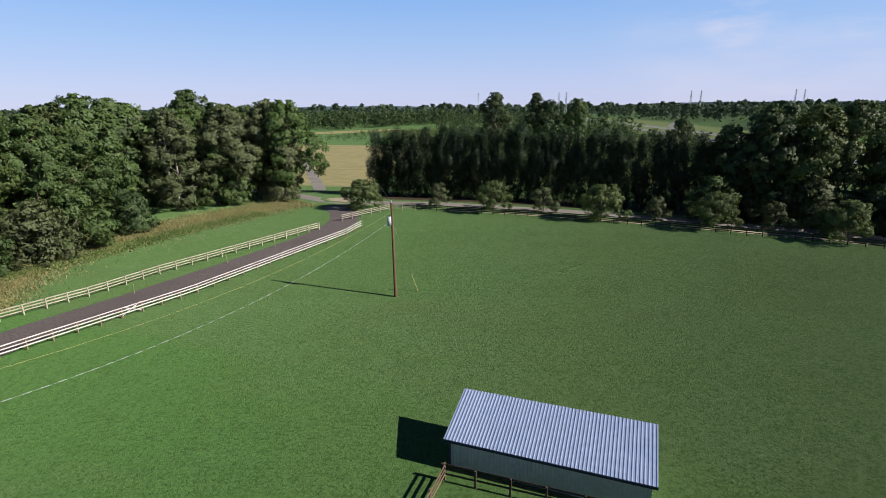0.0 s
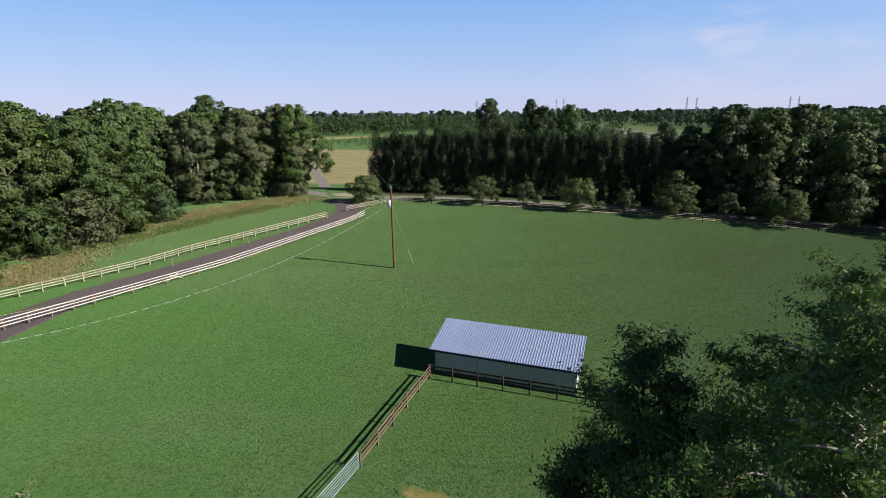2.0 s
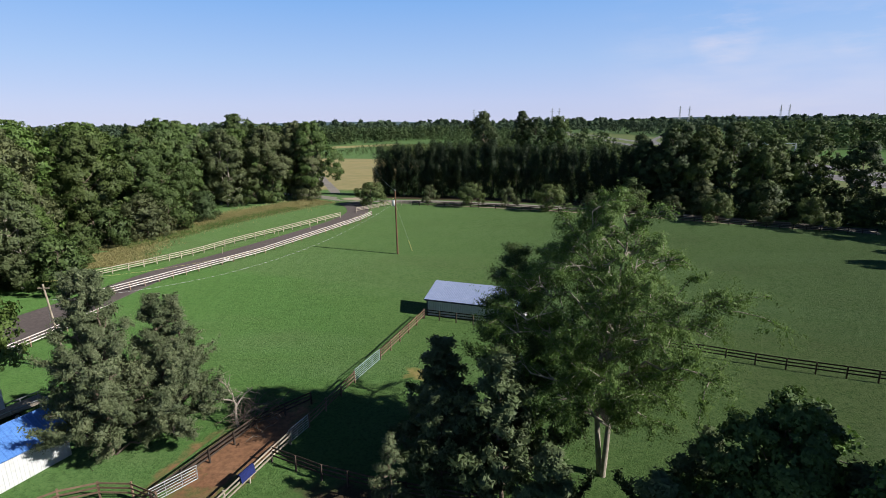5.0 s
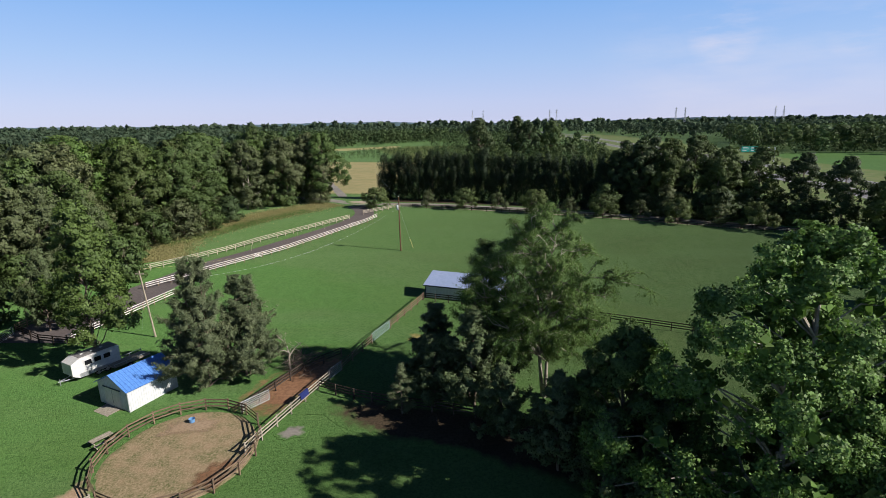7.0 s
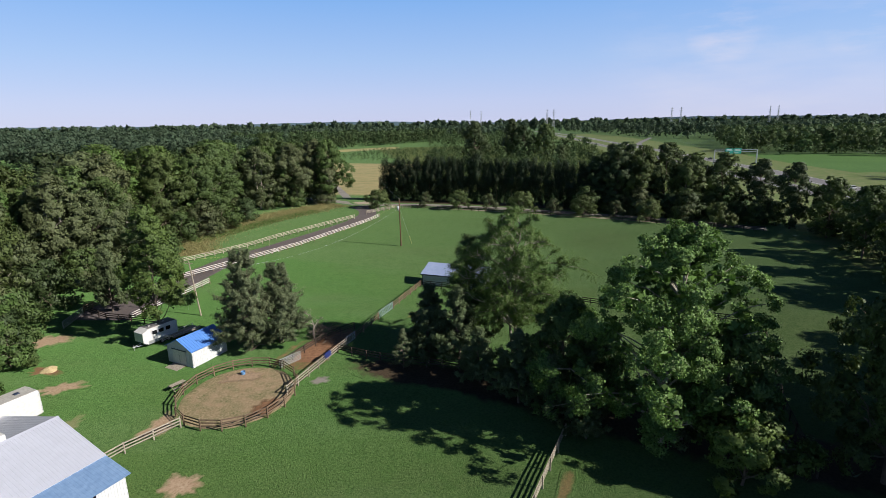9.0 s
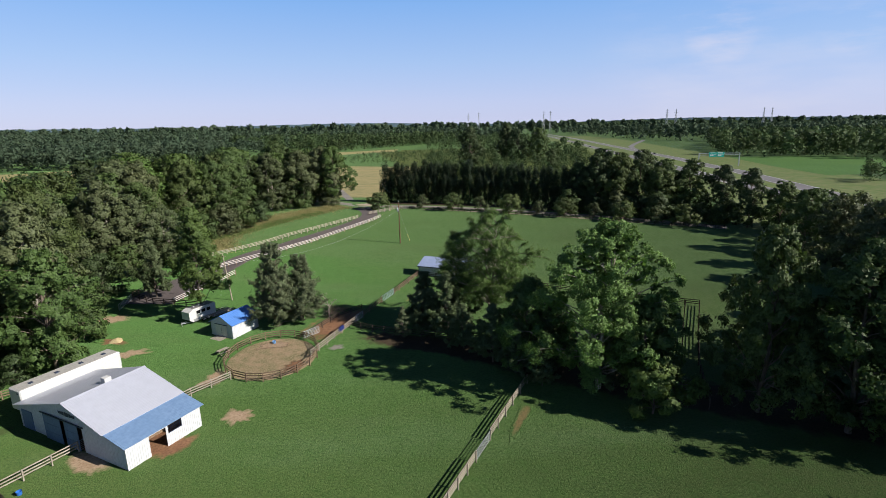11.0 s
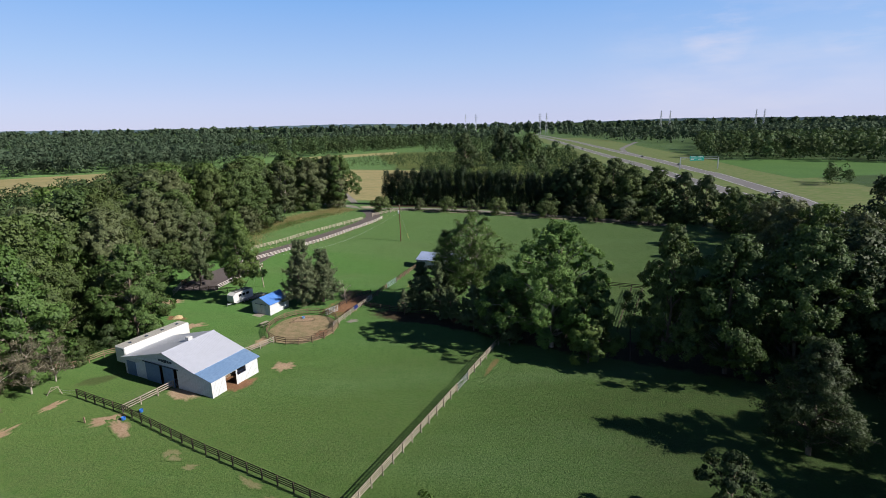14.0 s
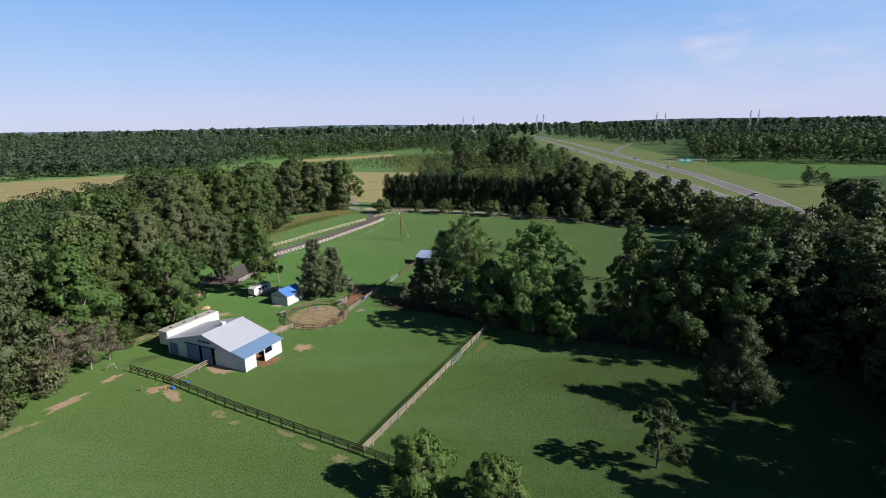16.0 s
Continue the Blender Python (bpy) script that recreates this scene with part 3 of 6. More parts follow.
field("hayfield", [(-140, 312), (-5, 272), (-18, 72), (-46, 78)], HAY_F, 0.03, "dry straw-coloured meadow beyond the entrance", "field", 0.06)
field("hayfield", [(-374, 234), (-244, 334), (-160, 180), (-270, 60)], HAY_F, 0.03, "mown straw-coloured hayfield between the woods", "field", 0.04)
field("hayfield", [(-182, 405), (-185, 478), (-66, 582), (-60, 514)], HAY_F, 0.03, "straw-coloured hayfield before the far wood", "field", 0.08)
strip("scrubland", [(50, 82), (60, 160), (55, 260), (50, 380), (45, 560)], (120, 160, 190, 250, 300), SCRUB, 0.02, "rough green scrub with young pines", "scrub", ragged=6, seed=9)
field("crop_field", [(258, 330), (345, 335), (430, 212), (228, 158)], SOY, 0.05, "bright green soy field beyond the highway", "field", 0.02)
strip("verge", [(152, -40), (172, 60), (190, 170), (208, 330), (226, 520), (242, 760), (252, 1100)], (110, 110, 116, 110, 130, 150, 110), VERGE, 0.025, "dry grass verge and median of the highway", "verge", ragged=3, seed=13)
for lane_path, seed in (([(138, -60), (148, 40), (156, 97), (172, 226), (178, 304), (183, 398), (191, 530), (206, 749), (226, 1067), (240, 1500)], 11),
                        ([(150, -60), (165, 45), (179, 109), (198, 201), (211, 337), (217, 455), (228, 628), (245, 876), (256, 1262), (262, 1600)], 12)):
    strip("highway", lane_path, 12.0, HIGHWAY, 0.06, "pale grey two-lane carriageway of a highway", "road", seed=seed)
    for side in (-5.0, 5.0):
        strip("road_marking", [(x + side, y) for x, y in lane_path], 0.24, WHITE_PAINT, 0.075, "white painted edge line of the carriageway", "road marking", seed=seed)
strip("slip_road", [(216, 400), (226, 490), (244, 560), (276, 639), (338, 783)], 7, HIGHWAY, 0.055, "curving pale grey slip road", "road")
patch("pen_floor", -11.2, -72.7, 6.6, 6.9, SAND_FLOOR, 0.12, "tan sandy floor of the round pen, scuffed and mottled", "sand", seed=21, ragged=0.02)
strip("bare_soil", [(0.2, -51.5), (-2.4, -55.5), (-4.6, -59.5), (-6.3, -64.0), (-7.0, -69.5)], (3.0, 5.0, 6.4, 6.4, 5.0), CLAY_SOLID, 0.036, "dark red clay trodden between the fences", "bare patch", ragged=0.3, seed=22)
# bare soil below the trees; its dark colour also deepens their shade
strip("soil_shade", [(-1.5, -63.8), (5, -66.0), (14, -68.5), (24, -72), (32, -76.5), (42, -80.5), (54, -85), (66, -90), (80, -97)], (4, 7, 8, 9, 10, 10, 10, 10, 12), SOIL_SHADE_F, 0.03, "dark bare soil and leaf litter below the trees, darkened as shade", "soil", ragged=0.8, seed=19)
patch("bare_soil", -12.6, -68.6, 3.6, 1.9, PALE_SAND, 0.34, "pale sand scuffed up inside the round pen", turn=10, seed=51, ragged=0.35)
patch("bare_soil", -6.9, -75.4, 1.7, 3.0, RED_SAND, 0.35, "reddish churned soil inside the round pen", turn=-25, seed=52, ragged=0.35)
patch("bare_soil", -2.1, -69.2, 1.6, 1.2, LANE_F, 0.106, "grey stony spot beside the pale fence", seed=24)
# dark strip that paints the black shade at the hedge's foot
strip("soil_shade", [(-16, 62), (2, 61), (20, 56.5), (40, 50), (60, 42), (78, 34.5), (100, 24)], (6, 11, 10, 10, 11, 13, 14), SOIL_SHADE_F, 0.034, "dark ground strip painted for the shade below the hedge", "soil", ragged=0.4, seed=20)
patch("bare_soil", -5.8, -61.5, 4.6, 7.4, CLAY_F, 0.040, "damp red clay at the gates", turn=-20, seed=23)
patch("bare_soil", -22.6, -97.2, 4.5, 1.8, DUST_F, 0.046, "dusty trodden soil by the barn gate", turn=-30, seed=25)
patch("bare_soil", -14.6, -94.4, 3.2, 2.0, CLAY_F, 0.050, "reddish soil trodden out at the stall door", turn=60, seed=26)
patch("bare_soil", -10.1, -88.1, 2.5, 2.2, DUST_F, 0.054, "round dusty rolling spot in the grass", seed=27, ragged=0.4)
patch("bare_soil", -29.6, -104.2, 3.5, 1.5, DUST_F, 0.058, "dusty soil at the fence gate", turn=25, seed=28, ragged=0.4)
patch("bare_soil", -26.4, -106.2, 3.8, 1.4, DUST_F, 0.062, "reddish trodden soil along the fence", turn=-35, seed=29, ragged=0.4)
patch("bare_soil", -40.3, -100.7, 2.4, 1.1, DUST_F, 0.066, "dry worn track in the grass", turn=70, seed=30, ragged=0.4)
patch("bare_soil", -42.3, -108.7, 4.4, 1.5, DUST_F, 0.070, "reddish worn track in the grass", turn=70, seed=31, ragged=0.4)
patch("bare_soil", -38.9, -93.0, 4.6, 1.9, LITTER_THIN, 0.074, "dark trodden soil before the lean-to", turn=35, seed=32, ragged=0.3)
patch("bare_soil", -34.6, -71.4, 3.5, 1.9, DUST_F, 0.078, "dusty soil behind the trailer", turn=20, seed=33, ragged=0.45)
patch("bare_soil", -40.0, -67.2, 3.0, 1.4, CLAY_F, 0.082, "reddish worn patch in the grass", seed=34, ragged=0.45)
patch("bare_soil", -46.6, -58.0, 4.1, 3.0, DUST_F, 0.086, "tan worn patch beside the gravel", seed=35, ragged=0.45)
patch("bare_soil", -17.4, -79.0, 2.2, 2.9, DUST_F, 0.090, "dusty worn patch in the grass", seed=36, ragged=0.45)
patch("bare_soil", 8.5, -47.8, 2.6, 1.4, MEADOW_F, 0.094, "dry straw-coloured spot in the grass", seed=37, ragged=0.4)
patch("bare_soil", 25.1, -88.2, 0.8, 4.6, CLAY_THIN, 0.098, "reddish soil trodden along the fence", turn=-22, seed=38, ragged=0.3)
for x, y, rx, ry, turn, seed in ((-16.2, -111.7, 2.0, 1.0, -30, 41), (-12.6, -114.2, 1.2, 0.8, 0, 42), (-4.0, -117.0, 2.1, 0.8, -25, 43), (0.1, -119.9, 1.8, 0.9, -25, 44), (4.9, -122.5, 1.9, 0.9, -20, 45), (-27.6, -79.0, 1.5, 2.2, 10, 46), (-44.3, -116.4, 2.8, 1.0, 70, 47), (-42.6, -114.6, 1.4, 0.7, 70, 48), (-15.4, -112.6, 1.3, 0.7, -25, 49)):
    patch("bare_soil", x, y, rx, ry, DUST_THIN, 0.03 + 0.004 * (seed - 40), "small dusty scrape in the grass", turn=turn, seed=seed, ragged=0.45)
patch("bare_soil", -20.6, -63.5, 1.1, 3.8, CLAY_F, 0.102, "reddish drip line along the shed wall", turn=-20, seed=39, ragged=0.25)


# ---- fences ----
def fence(path, boards, height, mat, label, spacing=2.4, board_h=0.14, proud=1, post_mat=None, group="", closed=False):
    """A board fence along a path: square posts and one board after another, each a piece of its own."""
    top = holder("fence", *path[0])
    tagged(top, label, "fence", group)
    o = Vector(top.matrix_world.translation)
    post = board = None
    run = list(path) + ([path[0]] if closed else [])
    rnd = random.Random(len(path) * 7 + int(path[0][0] * 10))
    for i, ((x0, y0), (x1, y1)) in enumerate(zip(run, run[1:])):
        L = math.hypot(x1 - x0, y1 - y0)
        k = max(1, round(L / spacing))
        a = math.atan2(y1 - y0, x1 - x0)
        for j in range(k + (1 if i == len(run) - 2 and not closed else 0)):
            x, y = x0 + (x1 - x0) * j / k, y0 + (y1 - y0) * j / k
            m = Matrix.Translation(Vector((x, y, gz(x, y) + rnd.uniform(-0.02, 0.02))) - o) @ pose(0, 0, 0, rnd.uniform(-1, 1), rnd.uniform(-1, 1), math.degrees(a))
            if post is None:
                post = part("post", boxed(-0.065, 0.065, -0.065, 0.065, -0.3, height + (0.025 if post_mat is None else -0.03), bevel=0.012), post_mat or mat, top)
                post.matrix_basis = m
            else:
                again("post", post, top, m)
            if j == k:
                continue
            xn, yn = x0 + (x1 - x0) * (j + 1) / k, y0 + (y1 - y0) * (j + 1) / k
            p, q = Vector((x, y, gz(x, y))), Vector((xn, yn, gz(xn, yn)))
            d = q - p
            for b in range(boards):
                h = height - board_h / 2 - (height - 0.25) * b / boards + rnd.uniform(-0.012, 0.012)
                rot = Matrix.Translation((p + q) / 2 - o + Vector((0, 0, h))) @ Euler((0, -math.asin(d.z / d.length) + rnd.uniform(-0.004, 0.004), a)).to_matrix().to_4x4() @ Matrix.Diagonal((d.length, 1, 1, 1))
                if board is None:
                    board = part("board", boxed(-0.498, 0.498, 0.066, 0.092, -board_h / 2, board_h / 2), mat, top)
                    board.matrix_basis = rot
                else:
                    again("board", board, top, rot)
    return top


def tube_gate(x0, y0, x1, y1, mat, label, height=1.3, rails=6):
    """A tubular field gate between two places."""
    a = math.degrees(math.atan2(y1 - y0, x1 - x0))
    top = tagged(holder("field_gate", x0, y0, a), label, "gate")
    L = math.hypot(x1 - x0, y1 - y0)
    bm = bmesh.new()
    z0, z1 = 0.2, height
    for p, q in (((0.05, 0, z0), (0.05, 0, z1)), ((L - 0.05, 0, z0), (L - 0.05, 0, z1)), ((0.05, 0, z1), (L - 0.05, 0, z1)), ((0.05, 0, z0), (L - 0.05, 0, z0))):
        tube(bm, p, q, 0.04)
    part("gate_frame", bm, mat, top)
    rail = part("rail", tube(bmesh.new(), (0.05, 0, z0), (L - 0.05, 0, z0), 0.026), mat, top)
    rail.location.z = (z1 - z0) / (rails - 1)
    for k in range(2, rails - 1):
        again("rail", rail, top, Matrix.Translation((0, 0, (z1 - z0) * k / (rails - 1))))
    for k in (1, 2):
        stay = part("upright", tube(bmesh.new(), (L * k / 3, 0.03, z0), (L * k / 3, 0.03, z1), 0.02), mat, top)
    return top


def stake(x, y, turn):
    s = tagged(holder("marker_stake", x, y, turn), "thin pale leaning stake beside the driveway", "stake", "stakes beside the driveway")
    part("post", tube(bmesh.new(), (0, 0, -0.2), (0.12, 0.05, 1.25), 0.035, 0.03, n=6), GREY_POLE, s)
    part("cap", tube(bmesh.new(), (0.12, 0.05, 1.25), (0.125, 0.052, 1.33), 0.05, 0.04, n=6), YELLOW_PLASTIC, s)


for x, y, turn in ((-34.7, 0.2, 20), (-27.5, 12.0, 200), (-22.6, 18.9, 80)):
    stake(x, y, turn)
DRIVE = "pale fences along the driveway"
fence([(-50.5, -17.5), (-44.8, -8.9), (-35.3, 7.2), (-18.2, 29.7)], 3, 1.35, CREAM_BOARD, "cream weathered three-board fence along the driveway's outer side", group=DRIVE)
fence([(-10.6, 31.2), (-12.3, 25.6), (-31, -7.6), (-36.7, -17.7), (-42.5, -27.5)], 3, 1.35, WHITE_BOARD, "white three-board fence between driveway and pasture", group=DRIVE, board_h=0.12, post_mat=BROWN_BOARD)
fence([(-35.2, -31.0), (-37.6, -42.0), (-39.3, -50.2)], 3, 1.35, WHITE_BOARD, "short white fence beside the second pole", group=DRIVE, board_h=0.12, post_mat=BROWN_BOARD)
fence([(-15.6, 36.4), (-7.7, 46.6)], 3, 1.3, GREY_BOARD, "pale weathered fence at the entrance corner")
fence([(-7.7, 46.6), (-2.1, 46.4)], 3, 1.3, GREY_BOARD, "weathered fence panels with crossed braces")
fence([(-2.1, 46.4), (14.4, 42.3), (34.5, 35.6), (52.5, 28.0), (74.4, 19.3), (98, 11.8)], 3, 1.3, DARK_BOARD, "dark three-board fence along the lane")
fence([(7.75, -32.9), (3.95, -44.75)], 3, 1.3, PEN_BOARD, "dark brown weathered fence from shed to gate")
fence([(7.6, -33.0), (20.5, -36.8), (35.6, -42.1), (45.5, -46.3), (62.2, -52.2)], 3, 1.3, DARK_BOARD, "dark three-board fence behind the run-in shed")
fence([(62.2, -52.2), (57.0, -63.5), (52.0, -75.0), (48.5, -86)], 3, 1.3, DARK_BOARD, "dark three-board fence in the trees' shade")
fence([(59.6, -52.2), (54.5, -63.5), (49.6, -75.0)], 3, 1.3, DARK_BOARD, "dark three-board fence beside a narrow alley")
tube_gate(3.9, -44.85, 2.2, -49.6, GATE_GREEN, "pale green tubular steel field gate between dark posts")
fence([(2.2, -49.7), (-0.1, -57.2)], 3, 1.3, PEN_BOARD, "dark brown weathered fence between two gates")
tube_gate(-0.1, -57.3, -0.9, -59.4, STEEL, "narrow galvanised gate beside the fence corner")
fence([(-0.95, -59.5), (-1.7, -61.6), (-3.2, -66.2), (-5.3, -72.6)], 3, 1.3, GREY_BOARD, "pale weathered fence beside red clay")
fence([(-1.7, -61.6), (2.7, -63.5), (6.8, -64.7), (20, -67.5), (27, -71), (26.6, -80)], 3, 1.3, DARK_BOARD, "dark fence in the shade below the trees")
fence([(-8.3, -66.2), (-4.5, -57.5), (-1.0, -53.6)], 3, 1.2, DARK_BOARD, "low dark fence beside the clay yard")
tube_gate(-8.4, -66.3, -6.4, -63.6, STEEL, "galvanised gate standing open at the pen")
fence([(8.0, -121.8), (15.6, -105.0), (19.35, -96.6)], 4, 1.4, GREY_BOARD, "pale weathered four-board paddock fence")
tube_gate(19.42, -96.4, 20.98, -92.95, STEEL, "galvanised tubular paddock gate in fence")
fence([(21.05, -92.75), (24.3, -85.4), (26.8, -80)], 4, 1.4, GREY_BOARD, "pale weathered four-board fence running into shade")
fence([(-38.4, -98.1), (-28.3, -102.6), (-14.0, -110.6), (8.0, -121.8), (13.4, -124.6)], 4, 1.35, DARK_BOARD, "long dark four-board paddock fence")
fence([(-28.3, -102.6), (-24.9, -95.4)], 3, 1.3, GREY_BOARD, "pale weathered fence joining barn and paddock")
tube_gate(-24.8, -95.3, -23.9, -93.3, STEEL, "small galvanised steel gate at the barn")
fence([(-14.9, -79.2), (-18.3, -83.6), (-20.2, -87.2)], 3, 1.3, GREY_BOARD, "pale weathered fence from pen to barn")
fence([(-50.6, -90.4), (-45.9, -88.9), (-43.5, -84.6), (-40.5, -82.4)], 3, 1.3, BROWN_BOARD, "brown wooden corral fence by the wood")
fence([(-46.8, -86.7), (-49.5, -84.5)], 3, 1.3, BROWN_BOARD, "brown corral panel leaning by the wood")
fence([(-49.9, -40.3), (-49.9, -46.5)], 3, 1.3, BROWN_BOARD, "brown fence closing the turning place")
fence([(-49.9, -46.5), (-43.5, -50.0), (-38.6, -50.9), (-33.5, -52.0)], 3, 1.3, DARK_BOARD, "dark fence at the end of the driveway")
tube_gate(-48.0, -53.8, -49.6, -47.2, STEEL, "long galvanised tube gate beside the wood")
PEN = [(-11.2 + 6.9 * math.cos(a * math.pi / 9), -72.7 + 7.2 * math.sin(a * math.pi / 9)) for a in range(18)]
fence(PEN, 3, 1.35, PEN_BOARD, "round pen of weathered brown boards", spacing=2.5, closed=True)


# ---- buildings ----
def ribbed_roof(name, parent, x0, x1, ya, za, yb, zb, mat, pitch=0.23, thick=0.05, rib=0.032):
    """A sheet of ribbed steel from the eave (ya, za) up to (yb, zb), ribs running up the slope."""
    bm = bmesh.new()
    d = Vector((0, yb - ya, zb - za))
    L = d.length
    rot = Matrix.Translation((0, ya, za)) @ Euler((math.atan2(zb - za, yb - ya), 0, 0)).to_matrix().to_4x4()
    n = max(2, round((x1 - x0) / pitch))
    pts = []
    for i in range(n):
        x = x0 + (x1 - x0) * i / n
        s = (x1 - x0) / n
        pts += [(x, 0.0), (x + s * 0.62, 0.0), (x + s * 0.70, rib), (x + s * 0.90, rib)]
    pts.append((x1, 0.0))
    lo = [bm.verts.new(rot @ Vector((x, 0, z + thick))) for x, z in pts]
    hi = [bm.verts.new(rot @ Vector((x, L, z + thick))) for x, z in pts]
    for i in range(len(pts) - 1):
        bm.faces.new((lo[i], lo[i + 1], hi[i + 1], hi[i]))
    b = [bm.verts.new(rot @ Vector(p)) for p in ((x0, 0, 0), (x1, 0, 0), (x1, L, 0), (x0, L, 0))]
    bm.faces.new(b[::-1])
    bm.faces.new((b[0], b[1], lo[-1], lo[0]))
    bm.faces.new((b[2], b[3], hi[0], hi[-1]))
    bm.faces.new((b[1], b[2], hi[-1], lo[-1]))
    bm.faces.new((b[3], b[0], lo[0], hi[0]))
    return part(name, bm, mat, parent)


def ribbed_wall(name, parent, a, b, z0, za, zb, mat, pitch=0.25, thick=0.08, label=""):
    """A wall of ribbed steel from a to b in the plan, its top running from za to zb."""
    a, b = Vector((*a, 0)), Vector((*b, 0))
    d = b - a
    L = d.length
    d /= L
    nrm = Vector((d.y, -d.x, 0))
    n = max(2, round(L / pitch))
    bm = bmesh.new()
    pts = []
    for i in range(n):
        s = L / n
        pts += [(i * s, 0), (i * s + s * 0.7, 0), (i * s + s * 0.78, 0.022), (i * s + s * 0.94, 0.022)]
    pts.append((L, 0))
    top = lambda s: za + (zb - za) * s / L
    lo = [bm.verts.new(a + d * s + nrm * o + Vector((0, 0, z0))) for s, o in pts]
    hi = [bm.verts.new(a + d * s + nrm * o + Vector((0, 0, top(s)))) for s, o in pts]
    for i in range(len(pts) - 1):
        bm.faces.new((lo[i], lo[i + 1], hi[i + 1], hi[i]))
    c = [bm.verts.new(a + d * s - nrm * thick + Vector((0, 0, z))) for s, z in ((0, z0), (L, z0), (L, zb), (0, za))]
    bm.faces.new(c[::-1])
    bm.faces.new((lo[0], hi[0], c[3], c[0]))
    bm.faces.new((lo[-1], c[1], c[2], hi[-1]))
    bm.faces.new((hi[0], hi[-1], c[2], c[3]))
    bm.faces.new((lo[-1], lo[0], c[0], c[1]))
    return part(name, bm, mat, parent, label)


def run_in_shed():
    s = tagged(holder("run_in_shed", 7.65, -31.75, -17.9), "long low pasture shed with blue-grey ribbed steel roof and white walls", "shed")
    L, W, hs, hn = 13.2, 4.5, 2.2, 3.45
    ribbed_wall("wall", s, (0.35, 0.3), (L - 0.35, 0.3), 0, hs + 0.06, hs + 0.06, SIDING)
    ribbed_wall("wall", s, (L - 0.35, 0.38), (L - 0.35, W - 0.3), 0, hs + 0.08, hn - 0.05, SIDING)
    ribbed_wall("wall", s, (0.35, W - 0.3), (0.35, 0.38), 0, hn - 0.05, hs + 0.08, SIDING)
    ribbed_roof("roof", s, 0, L, 0, hs, W, hn, ROOF_BLUE)
    part("fascia", boxed(-0.02, L + 0.02, -0.06, -0.005, hs - 0.14, hs + 0.05), TRIM_DARK, s, "dark blue eave trim")
    part("corner_trim", boxed(0.28, 0.42, 0.2, 0.26, 0, hs), TRIM_DARK, s, "dark blue corner trim")
    part("corner_trim", boxed(L - 0.42, L - 0.28, 0.2, 0.26, 0, hs), WHITE_PAINT, s, "white corner trim")
    for k in range(5):
        x = 0.4 + (L - 0.8) * k / 4
        part("post", boxed(x - 0.075, x + 0.075, W - 0.42, W - 0.27, 0, hn - 0.08), GREY_POLE, s)
    part("header", boxed(0.3, L - 0.3, W - 0.26, W - 0.2, hn - 0.35, hn - 0.06), GREY_POLE, s)
    part("divider", boxed(L / 2 - 0.03, L / 2 + 0.03, 0.45, W - 0.5, 0, 2.0), GREY_POLE, s)


